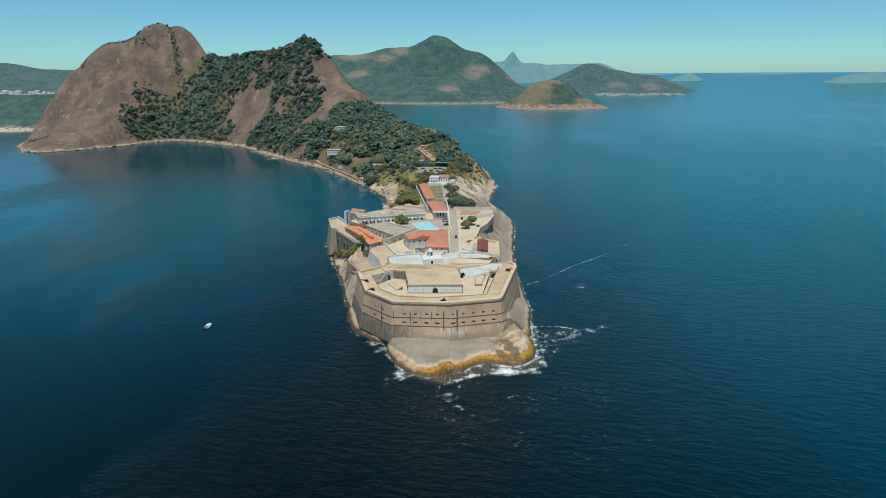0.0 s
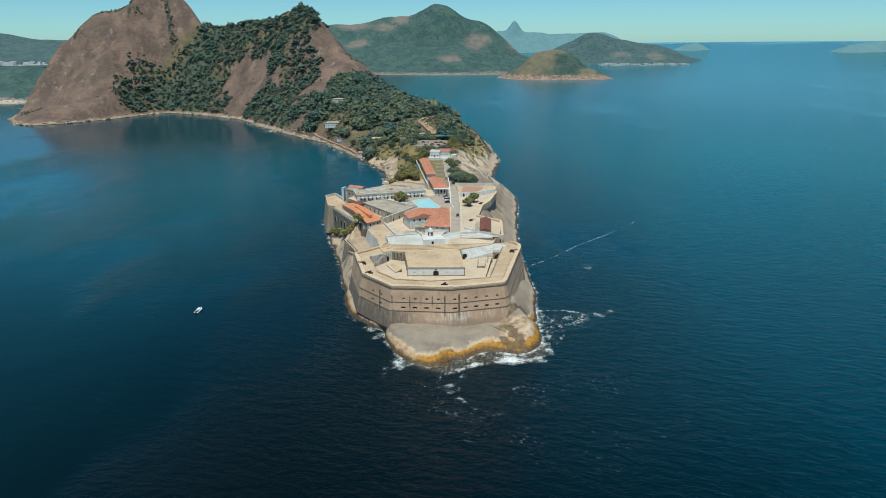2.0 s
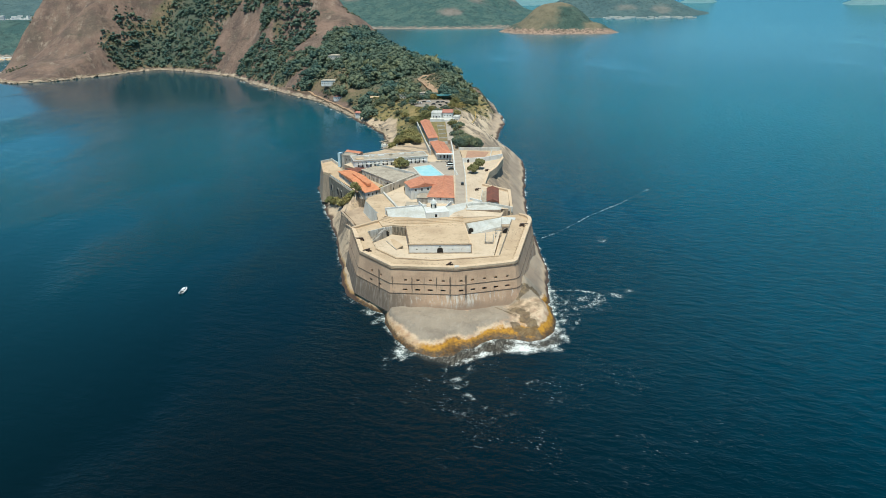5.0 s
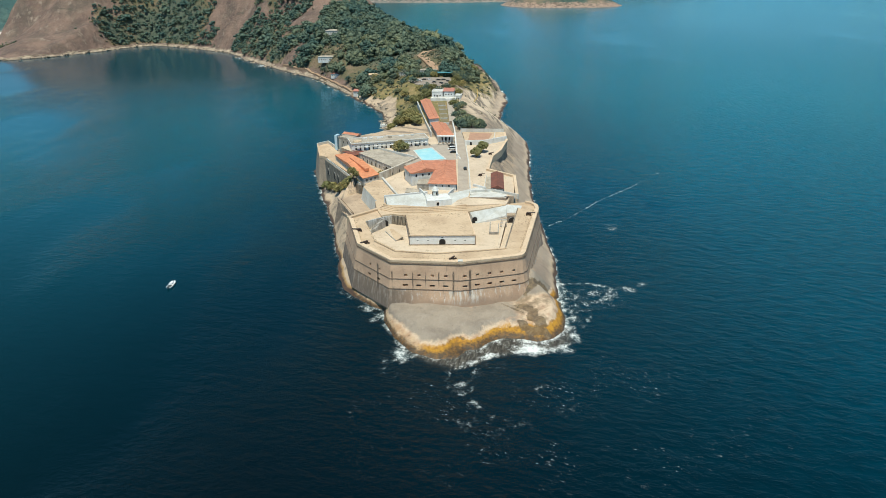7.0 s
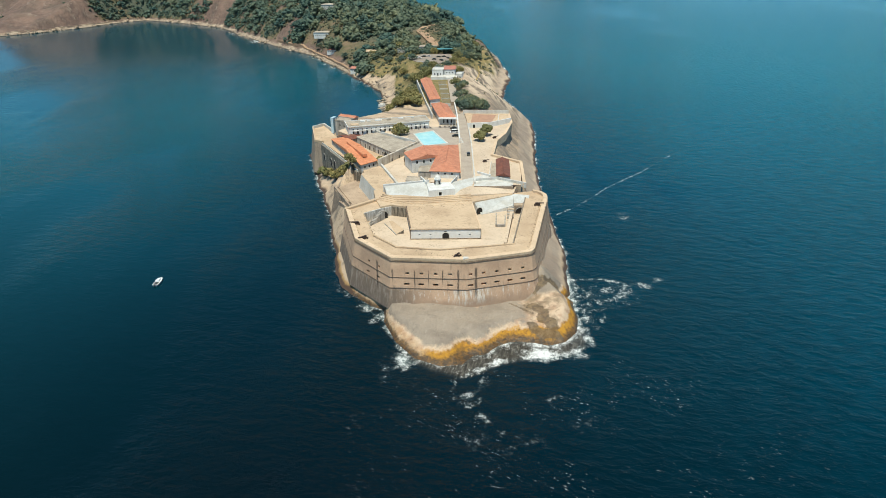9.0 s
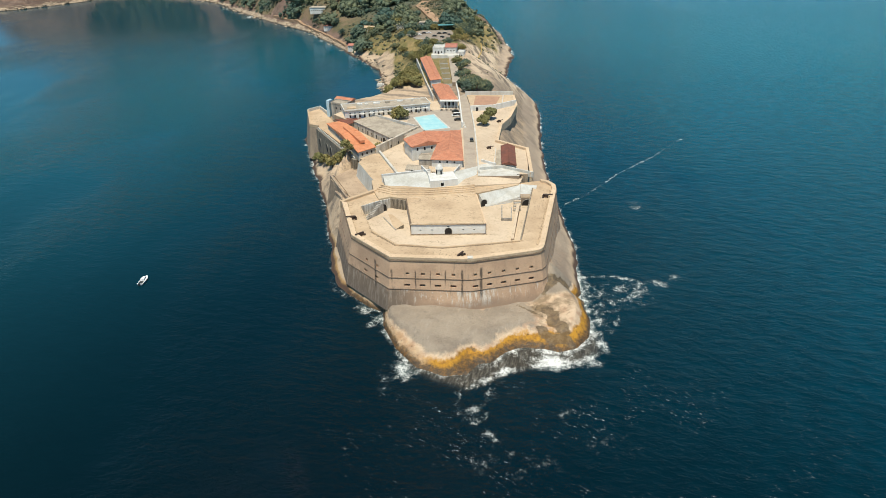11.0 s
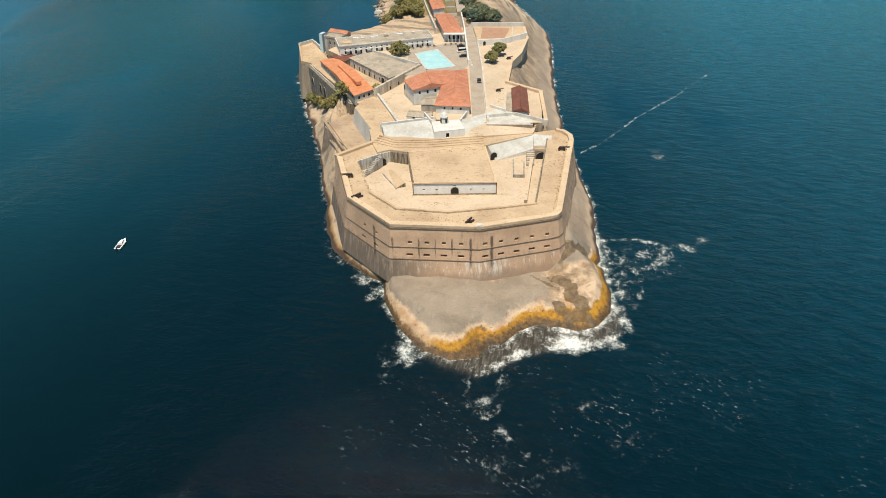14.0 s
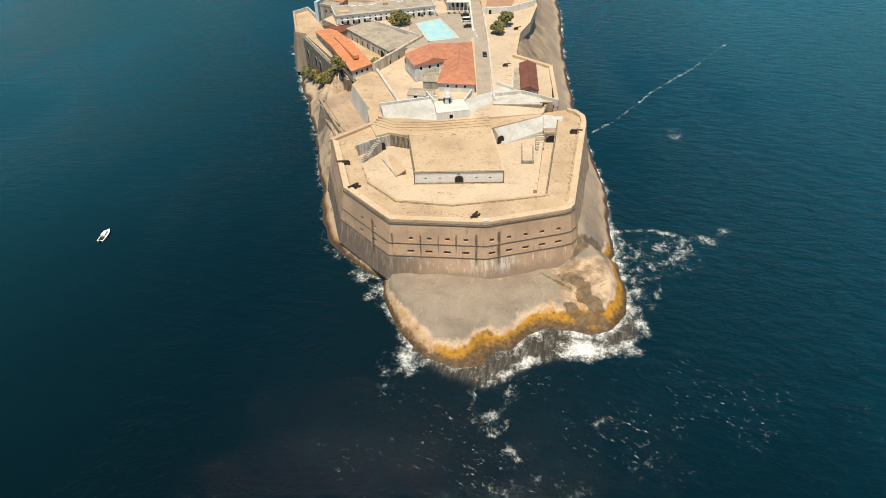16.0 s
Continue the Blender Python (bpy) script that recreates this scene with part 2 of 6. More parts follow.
def algae_build(n):
    """The wave-washed rock: grey crown, pale rim, a belt of yellow algae and a wet dark foot."""
    z = n.axis(2)
    wob = n.math("SUBTRACT", n.noise(0.12, 5, 0.6), 0.5)
    fine = n.math("SUBTRACT", n.noise(0.7, 5, 0.7), 0.5)
    zz = n.math("ADD", n.math("SUBTRACT", z, n.math("MULTIPLY", n.attr("pale"), 0.9)), n.math("ADD", n.math("MULTIPLY", wob, 4.2), n.math("MULTIPLY", fine, 1.9)))
    crown = n.mix(n.span(n.noise(0.06, 6, 0.65), 0.38, 0.64), (0.232, 0.19, 0.147), (0.318, 0.264, 0.203))
    crown = n.mix(n.span(n.noise(0.5, 6, 0.75, n.turned(8, 1.6, 0.3)), 0.52, 0.74, 0, 0.6), crown, (0.40, 0.35, 0.285))
    crown = n.mix(n.span(n.noise(0.9, 6, 0.75), 0.5, 0.82, 0, 0.55), crown, (0.42, 0.37, 0.30))
    crown = n.mix(n.span(n.noise(0.35, 6, 0.75), 0.55, 0.75, 0, 0.5), crown, (0.13, 0.11, 0.095))
    rim = n.mix(n.span(n.noise(0.3, 5), 0.4, 0.7), (0.60, 0.46, 0.32), (0.44, 0.29, 0.19))
    brown = n.mix(n.span(n.noise(0.06, 6, 0.72), 0.47, 0.60, 0, 0.85), rim, (0.21, 0.155, 0.095))
    brown = n.mix(n.span(n.noise(0.22, 6, 0.7, n.turned(-35, 0.45, 1.5)), 0.57, 0.66, 0, 0.7), brown, (0.15, 0.11, 0.07))
    pale = n.attr("pale")
    c = n.mix(n.span(n.math("ADD", pale, n.math("MULTIPLY", wob, 0.9)), 0.35, 0.6), crown, brown)
    c = n.mix(n.span(zz, 3.2, 4.3, 1, 0), c, rim)
    belt = n.mix(n.span(n.noise(0.5, 6, 0.7), 0.4, 0.68), (0.47, 0.235, 0.02), (0.25, 0.12, 0.022))
    c = n.mix(n.math("MULTIPLY", n.span(zz, 2.3, 3.3, 1, 0), n.span(n.math("ADD", n.attr("algae"), n.math("MULTIPLY", wob, 0.6)), 0.1, 0.7, 0.25, 1)), c, belt)
    c = n.mix(n.span(n.noise(0.45, 6, 0.75), 0.58, 0.68, 0, 0.7), c, n.mix(n.span(zz, 3.0, 4.0), (0.06, 0.04, 0.02), c))
    c = n.mix(n.span(n.math("ADD", z, n.math("MULTIPLY", fine, 2.6)), 0.2, 1.25, 1, 0), c, (0.026, 0.019, 0.013))
    under = n.math("ADD", z, n.math("ADD", n.math("MULTIPLY", fine, 2.4), n.math("MULTIPLY", wob, 1.6)))
    c = n.mix(n.span(under, 0.9, 2.1, 0.9, 0), c, n.mix(n.span(n.noise(0.8, 5, 0.75), 0.42, 0.62), (0.045, 0.03, 0.016), (0.17, 0.085, 0.018)))
    # brown stains, and the painted shadow of one cleft
    stain_shade = n.math("ADD", n.attr("stain_shade"), n.math("MULTIPLY", n.math("SUBTRACT", n.noise(0.28, 6, 0.72), 0.5), 1.3))
    c = n.mix(n.span(stain_shade, 0.50, 0.66, 0, 0.85), c, n.mix(n.span(n.noise(0.5, 5, 0.7), 0.4, 0.65), (0.085, 0.06, 0.035), (0.20, 0.14, 0.075)))
    n.color(c)
    n.rough(n.span(z, 0.5, 2.0, 0.35, 0.85))
    n.bump(n.math("ADD", n.noise(0.3, 8, 0.65), n.math("MULTIPLY", n.noise(1.2, 5), 0.4)), 0.8, 0.8)


def hill_build(n):
    v = n.attr("veg")
    wob = n.math("SUBTRACT", n.noise(0.012, 7, 0.65), 0.5)
    streak = n.noise(0.03, 6, 0.7, n.stretch(1, 1, 0.25))
    c = n.mix(n.span(streak, 0.36, 0.62), (0.225, 0.146, 0.110), (0.118, 0.080, 0.064))
    c = n.mix(n.span(n.noise(0.016, 6, 0.7), 0.46, 0.66, 0, 0.55), c, (0.112, 0.092, 0.068))
    c = n.mix(n.span(n.noise(0.09, 6, 0.72), 0.5, 0.72, 0, 0.45), c, (0.29, 0.215, 0.16))
    c = n.mix(n.span(n.noise(0.09, 6, 0.72, n.stretch(1, 1, 0.35)), 0.54, 0.72, 0, 0.45), c, (0.09, 0.075, 0.06))
    c = n.mix(n.span(n.noise(0.06, 6, 0.75, n.stretch(1, 1, 0.10)), 0.55, 0.70, 0, 0.7), c, (0.33, 0.26, 0.20))
    ledge = n.noise(0.05, 5, 0.7, n.stretch(0.4, 0.4, 1.6))
    c = n.mix(n.span(ledge, 0.60, 0.68, 0, 0.6), c, (0.08, 0.075, 0.05))
    # the dome's cleft lines have their shade painted into the rock colour
    c = n.mix(n.span(n.math("ADD", n.attr("cleft_shade"), wob), 0.25, 0.6, 0, 0.9), c, (0.04, 0.05, 0.035))
    grass = n.mix(n.span(n.noise(0.05, 6, 0.7), 0.4, 0.65), (0.115, 0.105, 0.052), (0.20, 0.142, 0.088))
    grass = n.mix(n.span(v, 0.65, 0.95, 0, 0.7), grass, (0.055, 0.092, 0.070))
    c = n.mix(n.span(n.math("ADD", v, n.math("MULTIPLY", wob, 1.3)), 0.35, 0.62), c, grass)
    c = n.mix(n.span(n.math("ADD", n.axis(2), n.math("MULTIPLY", n.math("SUBTRACT", n.noise(0.05, 6, 0.7), 0.5), 16)), 2.6, 4.8, 0.85, 0), c, n.mix(n.span(n.noise(0.16, 5, 0.75), 0.42, 0.62), (0.50, 0.40, 0.29), (0.27, 0.21, 0.15)))
    c = n.mix(n.span(n.axis(2), 0.4, 1.2, 0.9, 0), c, (0.05, 0.04, 0.03))
    n.color(c)
    craggy = n.math("MULTIPLY", n.noise(0.10, 5, 0.7, n.stretch(1, 1, 0.5)), 0.3)
    n.bump(n.math("ADD", n.math("ADD", n.noise(0.03, 8, 0.68), n.math("MULTIPLY", streak, 0.6)), craggy), 0.8, 8.0)


def far_build(dark, pale, bare, shore=(0.40, 0.32, 0.26), top=13.0, relief=1.0):
    """Distant woods with bare scars and a rocky shore. Relief below 1 softens mottle and bump like haze."""
    def build(n):
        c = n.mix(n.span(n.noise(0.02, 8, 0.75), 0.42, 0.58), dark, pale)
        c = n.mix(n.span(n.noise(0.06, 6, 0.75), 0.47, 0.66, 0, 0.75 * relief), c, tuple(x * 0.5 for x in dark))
        ragged = n.math("SUBTRACT", n.noise(0.012, 7, 0.72, n.stretch(1, 1, 1.6)), 0.5)
        c = n.mix(n.span(n.math("ADD", n.attr("bare"), n.math("MULTIPLY", ragged, 1.5)), 0.22, 0.85, 0, 0.75), c, n.mix(n.span(n.noise(0.04, 6, 0.7), 0.4, 0.65), bare, tuple(x * 0.7 for x in bare)))
        rocks = n.math("ADD", n.axis(2), n.math("MULTIPLY", n.noise(0.05, 6, 0.75), 40))
        c = n.mix(n.span(rocks, top + 10, top + 17, 0.8, 0), c, n.mix(n.span(n.noise(0.09, 5, 0.75), 0.42, 0.6), shore, tuple(x * 0.35 for x in shore)))
        n.color(c)
        n.bump(n.noise(0.02, 8, 0.7), 0.9, 16.0 * relief)
    return build


def woods_build(dark, olive):
    """Tree crowns: every tree has its own tone, every clump a little of its own."""
    def build(n):
        c = n.mix(n.attr("tone"), dark, olive)
        c = n.mix(n.span(n.island(), 0.0, 1.0, 0, 0.4), c, tuple(x * 0.6 for x in dark))
        n.color(n.mix(n.span(n.noise(0.7, 4), 0.45, 0.72, 0, 0.3), c, tuple(min(1, x * 1.15) for x in olive)))
    return build


def foliage_build(a, b):
    """Leaf masses: each clump its own tone, each tree its own hue."""
    def build(n):
        c = n.mix(n.island(), a, b)
        c = n.mix(n.span(n.noise(0.035, 4, 0.6), 0.48, 0.62, 0, 0.55), c, (b[0] * 1.25, b[1] * 1.05, b[2] * 0.9))
        c = n.mix(n.span(n.cells(0.11, what="Color"), 0.25, 0.75, 0, 0.75), c, tuple(x * k for x, k in zip(a, (0.55, 0.75, 1.0))))
        n.color(n.mix(n.span(n.noise(0.9, 4), 0.35, 0.7), c, tuple(x * 0.6 for x in a)))
    return build


def tile_build(a, b):
    """Old clay tiles: ribs, faded and sooty patches, lichen."""
    def build(n):
        c = n.mix(n.span(n.noise(0.3, 6, 0.72), 0.38, 0.62), a, b)
        c = n.mix(n.span(n.noise(0.8, 5, 0.75), 0.5, 0.72, 0, 0.6), c, tuple(x * 0.45 + 0.02 for x in b))
        c = n.mix(n.span(n.noise(1.6, 5, 0.75), 0.52, 0.75, 0, 0.5), c, (a[0] * 1.1, a[1] * 1.7, a[2] * 2.0))
        n.color(c)
        n.bump(n.math("ADD", n.wave(1.4, direction="X"), n.noise(2.5, 3)), 0.6, 0.15)
    return build


def fortwall_build(n):
    """Plastered ashlar with dark run-off streaks and white lime runs below the third moulding."""
    z, x = n.axis(2), n.axis(0)
    c = n.mix(n.span(n.noise(0.10, 5, 0.6), 0.38, 0.66), (0.55, 0.375, 0.25), (0.425, 0.285, 0.19))
    run = n.noise(0.40, 6, 0.75, n.stretch(1, 1, 0.05))
    c = n.mix(n.span(run, 0.55, 0.74, 0, 0.6), c, (0.15, 0.11, 0.085))
    c = n.mix(n.span(n.noise(0.5, 5, 0.7, n.stretch(1, 1, 0.5)), 0.5, 0.8, 0, 0.4), c, (0.52, 0.41, 0.29))
    lime = n.noise(0.8, 5, 0.8, n.stretch(1, 1, 0.08))
    low = n.math("MULTIPLY", n.span(z, 11.1, 11.6, 1, 0), n.span(n.math("ADD", z, n.math("MULTIPLY", n.noise(0.5, 3, 0.5, n.stretch(1, 1, 0)), 8)), 9.0, 12.0))
    c = n.mix(n.math("MULTIPLY", n.span(lime, 0.55, 0.66), low), c, (0.66, 0.60, 0.52))
    burst = n.math("MULTIPLY", n.span(x, 15, 20), n.span(x, 29, 34, 1, 0))
    c = n.mix(n.math("MULTIPLY", n.math("MULTIPLY", n.span(lime, 0.46, 0.58, 0, 0.9), burst), n.math("MULTIPLY", n.span(z, 11.1, 11.6, 1, 0), n.span(z, 4.5, 6.5))), c, (0.66, 0.60, 0.52))
    foot = n.span(n.math("ADD", z, n.math("MULTIPLY", n.noise(0.12, 5), 7)), 8.5, 12.0, 0.6, 0)
    c = n.mix(foot, c, (0.23, 0.168, 0.125))
    damp = n.math("MULTIPLY", n.span(x, 9, -5), n.span(n.math("ADD", z, n.math("MULTIPLY", n.math("SUBTRACT", n.noise(0.35, 5, 0.7, n.stretch(1, 1, 0.25)), 0.5), 7)), 10.2, 12.4, 0.85, 0))
    c = n.mix(damp, c, n.mix(n.span(lime, 0.46, 0.62), (0.13, 0.105, 0.082), (0.24, 0.195, 0.155)))
    # the old drain spouts have left black runs
    ragged = n.noise(0.9, 5, 0.7, n.stretch(1, 1, 0.3))
    edge = n.math("SUBTRACT", ragged, 0.5)
    for x0, wide, top, end in ((19.3, 0.75, 19.0, 9.5), (26.0, 0.95, 19.5, 8.5), (-5.6, 0.55, 18.5, 14.5), (2.9, 0.5, 18.2, 12.0), (13.4, 0.6, 18.6, 14.0), (8.1, 0.25, 18.4, 13.0), (-12.0, 0.8, 19.0, 9.0)):
        off = n.math("ABSOLUTE", n.math("ADD", n.math("SUBTRACT", x, x0), n.math("MULTIPLY", edge, 0.9)))
        m = n.math("MULTIPLY", n.math("MULTIPLY", n.span(off, wide * 0.15, wide * 0.8, 0.9, 0), n.span(ragged, 0.30, 0.48, 0.4, 1)), n.math("MULTIPLY", n.span(z, end - 2, end + 2), n.span(z, top - 0.6, top + 0.6, 1, 0)))
        c = n.mix(m, c, (0.065, 0.05, 0.04))
    c = n.mix(n.span(n.noise(1.7, 6, 0.78), 0.47, 0.72, 0, 0.4), c, (0.24, 0.175, 0.12))
    n.color(c)
    n.bump(n.noise(0.8, 7, 0.75), 0.8, 0.25)


def deck_build(col, col2, dark):
    """Old lime concrete and sandy earth: soft wide tones, fine dark grains in drifts, faint scratches."""
    def build(n):
        c = n.mix(n.span(n.noise(0.07, 5, 0.6), 0.36, 0.66), col, col2)
        drift = n.span(n.noise(0.16, 5, 0.7), 0.42, 0.66)
        grain = n.span(n.noise(0.95, 6, 0.76), 0.49, 0.68)
        c = n.mix(n.math("MULTIPLY", grain, n.span(drift, 0, 1, 0.2, 0.8)), c, dark)
        patch = n.span(n.noise(0.3, 6, 0.72), 0.56, 0.68, 0, 0.6)
        c = n.mix(patch, c, tuple(x * 0.72 for x in col2))
        c = n.mix(n.span(n.noise(0.9, 6, 0.75), 0.5, 0.75, 0, 0.35), c, tuple(x * 0.62 for x in col2))
        c = n.mix(n.span(n.noise(0.5, 5, 0.75, n.turned(20, 0.3, 2.4)), 0.58, 0.72, 0, 0.3), c, tuple(min(1, x * 1.25) for x in col))
        n.color(c)
        n.bump(n.noise(1.3, 7, 0.78), 0.8, 0.22)
    return build


def grime_build(n):
    c = n.mix(n.span(n.noise(0.9, 5, 0.75), 0.36, 0.60), (0.11, 0.085, 0.06), (0.38, 0.285, 0.185))
    n.color(n.mix(n.span(n.noise(3.0, 4, 0.7), 0.45, 0.7, 0, 0.5), c, (0.10, 0.085, 0.05)))


MAT = {
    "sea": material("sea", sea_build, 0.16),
    "rock": material("rock", rock_build),
    "algae": material("algae_rock", algae_build),
    "hill": material("hillside", hill_build, 0.95),
    # the bluish tones of the next three have distance haze painted in
    "far": material("far_forest_haze_tint", far_build((0.042, 0.095, 0.090), (0.075, 0.130, 0.112), (0.26, 0.215, 0.185)), 1.0),
    "farther": material("farther_forest_haze_tint", far_build((0.060, 0.110, 0.118), (0.085, 0.140, 0.140), (0.20, 0.20, 0.18)), 1.0),
    "farthest": material("haze_painted_forest", far_build((0.120, 0.235, 0.262), (0.145, 0.262, 0.285), (0.17, 0.24, 0.25), (0.20, 0.28, 0.29), 4.0, 0.35), 1.0),
    "dome": material("dome_scrub", far_build((0.045, 0.085, 0.070), (0.075, 0.115, 0.090), (0.25, 0.20, 0.125), (0.46, 0.31, 0.23), 21.0), 1.0),
    "fort": material("fort_wall", fortwall_build, 0.9),
    "sandstone": material("pale_paving", deck_build((0.57, 0.43, 0.285), (0.46, 0.335, 0.215), (0.18, 0.125, 0.08)), 0.9),
    "grime": material("grimy_joint", grime_build, 0.95),
    "sandrock": material("sandy_rock", deck_build((0.46, 0.345, 0.24), (0.33, 0.245, 0.17), (0.15, 0.11, 0.075)), 0.95),
    "coping": material("pale_coping", deck_build((0.66, 0.505, 0.345), (0.56, 0.42, 0.28), (0.27, 0.195, 0.125)), 0.9),
    "slopewash": material("weathered_whitewash", plain((0.55, 0.555, 0.53), (0.45, 0.44, 0.395), 0.16, False, 0.35), 0.85),
    "whiteface": material("fresh_whitewash", plain((0.73, 0.735, 0.715), (0.65, 0.65, 0.62), 0.5, False, 0.16), 0.8),
    # dark tone painted in for shade and dirt along edges
    "edge_shade": material("shade_dirt_edge", plain((0.13, 0.095, 0.07), (0.24, 0.175, 0.12), 0.8, grit=0.6), 0.95),
    "court": material("courtyard_floor", deck_build((0.61, 0.495, 0.365), (0.52, 0.41, 0.295), (0.25, 0.19, 0.125)), 0.9),
    "limewash": material("limewash", plain((0.60, 0.595, 0.555), (0.48, 0.455, 0.40), 0.25, True, 0.35), 0.85),
    "white": material("white_paint", plain((0.71, 0.71, 0.685), (0.60, 0.59, 0.55), 0.4, True, 0.28), 0.7),
    "stained": material("stained_wall", plain((0.47, 0.445, 0.40), (0.24, 0.22, 0.19), 0.4, True, 0.6), 0.9),
    # for real black streaks and for walls darkened as if in shade
    "streak_shade": material("streak_and_shade_wall", plain((0.34, 0.29, 0.22), (0.10, 0.085, 0.065), 1.3, True, 0.5), 0.9),
    "streaked": material("lime_streaked_wall", plain((0.68, 0.66, 0.61), (0.34, 0.31, 0.26), 0.7, True, 0.4), 0.9),
    "limestain": material("stained_limewash", plain((0.64, 0.585, 0.50), (0.38, 0.32, 0.24), 0.3, True, 0.5), 0.9),
    "grey": material("grey_roof", plain((0.47, 0.41, 0.325), (0.33, 0.285, 0.225), 0.16, grit=0.6), 0.9),
    "asphalt": material("asphalt", plain((0.42, 0.36, 0.29), (0.36, 0.305, 0.25), 0.2), 0.9),
    "tile": material("clay_tiles", tile_build((0.62, 0.265, 0.155), (0.50, 0.195, 0.112)), 0.85),
    "orange": material("orange_tiles", tile_build((0.72, 0.30, 0.15), (0.62, 0.235, 0.105)), 0.85),
    "browntile": material("brown_tiles", tile_build((0.24, 0.085, 0.055), (0.16, 0.065, 0.045)), 0.85),
    "retaining": material("retaining_wall", plain((0.42, 0.33, 0.235), (0.26, 0.20, 0.15), 0.25, True, 0.6), 0.9),
    "terracotta": material("faded_terracotta", plain((0.46, 0.27, 0.175), (0.38, 0.225, 0.15), 0.3, grit=0.5), 0.9),
    # near-black colour that stands in for the darkness inside openings
    "dark": material("unlit_opening_black", plain((0.012, 0.011, 0.010), (0.02, 0.018, 0.016), 1.0), 0.8),
    "iron": material("rusty_iron", plain((0.035, 0.025, 0.02), (0.07, 0.04, 0.028), 2.0), 0.6),
    "pool": material("pool_water", plain((0.36, 0.66, 0.69), (0.46, 0.72, 0.72), 0.2, grit=0.0), 0.08),
    "leaf": material("foliage", foliage_build((0.20, 0.18, 0.055), (0.38, 0.31, 0.12)), 0.8),
    "woods": material("forest_crowns", woods_build((0.042, 0.096, 0.082), (0.205, 0.210, 0.105)), 0.85),
    "leafdark": material("forest_foliage", foliage_build((0.080, 0.130, 0.090), (0.27, 0.26, 0.12)), 0.85),
    "bark": material("bark", plain((0.14, 0.10, 0.07), (0.08, 0.06, 0.045), 2.0), 0.9),
    "blue": material("pale_blue_paint", plain((0.42, 0.58, 0.66), (0.50, 0.62, 0.68), 0.6), 0.6),
    "carwhite": material("white_car_paint", plain((0.78, 0.78, 0.78), (0.74, 0.74, 0.74), 0.6), 0.3),
    "cardark": material("dark_car_paint", plain((0.03, 0.035, 0.03), (0.025, 0.028, 0.025), 0.6), 0.3),
    "glass": material("dark_glass", plain((0.015, 0.02, 0.025), (0.02, 0.025, 0.03), 1.0), 0.08),
}


# ---------------------------------------------------------------- building blocks
class Shape:
    """A mesh gathered from simple solids."""

    def __init__(self):
        self.v, self.f = [], []

    def add(self, verts, faces):
        k = len(self.v)
        self.v += [tuple(p) for p in verts]
        self.f += [tuple(i + k for i in f) for f in faces]
        return self

    def prism(self, poly, z0, z1, grow=0.0):
        """An upright solid on a plan polygon; grow widens its foot by so many metres."""
        n = len(poly)
        low = offset(poly, grow) if grow else poly
        a = sum(poly[i][0] * poly[(i + 1) % n][1] - poly[(i + 1) % n][0] * poly[i][1] for i in range(n))
        verts = [(x, y, z0) for x, y in low] + [(x, y, z1) for x, y in poly]
        faces = [(i, (i + 1) % n, n + (i + 1) % n, n + i) for i in range(n)] + [tuple(range(n, 2 * n)), tuple(range(n))[::-1]]
        if a < 0:
            faces = [f[::-1] for f in faces]
        return self.add(verts, faces)

    def box(self, cx, cy, z0, w, d, h, turn=0.0):
        return self.prism(rect(cx, cy, w, d, turn), z0, z0 + h)

    def tube(self, a, b, r0, r1, sides=8):
        a, b = Vector(a), Vector(b)
        q = (b - a).to_track_quat("Z", "Y")
        ring = [Vector((math.cos(t), math.sin(t), 0)) for t in (2 * math.pi * i / sides for i in range(sides))]
        verts = [a + q @ (p * r0) for p in ring] + [b + q @ (p * r1) for p in ring]
        faces = [(i, (i + 1) % sides, sides + (i + 1) % sides, sides + i) for i in range(sides)]
        faces += [tuple(range(sides))[::-1], tuple(range(sides, 2 * sides))]
        return self.add(verts, faces)

    def strip(self, line, width, z0, z1, closed=False):
        """A low wall of that width along a plan line."""
        n = len(line)
        for i in range(n if closed else n - 1):
            (ax, ay), (bx, by) = line[i], line[(i + 1) % n]
            length = math.hypot(bx - ax, by - ay)
            if length < 1e-4:
                continue
            ux, uy = (bx - ax) / length, (by - ay) / length
            e = width * 0.5
            self.prism([(ax - ux * e - uy * e, ay - uy * e + ux * e), (ax - ux * e + uy * e, ay - uy * e - ux * e),
                        (bx + ux * e + uy * e, by + uy * e - ux * e), (bx + ux * e - uy * e, by + uy * e + ux * e)], z0 - 0.005 * (i % 3), z1 + 0.005 * (i % 3))
        return self

    def mesh(self, name):
        me = bpy.data.meshes.new(name)
        me.from_pydata(self.v, [], self.f)
        me.update()
        return me


def rect(cx, cy, w, d, turn=0.0):
    c, s = math.cos(radians(turn)), math.sin(radians(turn))
    return [(cx + x * c - y * s, cy + x * s + y * c) for x, y in ((-w / 2, -d / 2), (w / 2, -d / 2), (w / 2, d / 2), (-w / 2, d / 2))]


def offset(poly, d):
    """A plan polygon moved outwards by d metres."""
    n = len(poly)
    area = sum(poly[i][0] * poly[(i + 1) % n][1] - poly[(i + 1) % n][0] * poly[i][1] for i in range(n))
    s = 1 if area > 0 else -1
    out = []
    for i in range(n):
        p, q, r = Vector(poly[i - 1]), Vector(poly[i]), Vector(poly[(i + 1) % n])
        a, b = (q - p).normalized(), (r - q).normalized()
        na, nb = Vector((a.y, -a.x)) * s, Vector((b.y, -b.x)) * s
        m = na + nb
        m = m / max(m.dot(na), 0.35) if m.length > 1e-6 else na
        out.append(tuple(q + m * d))
    return out


def part(name, shape, mat, parent=None, label=""):
    """One mesh object, under a thing or under a part."""
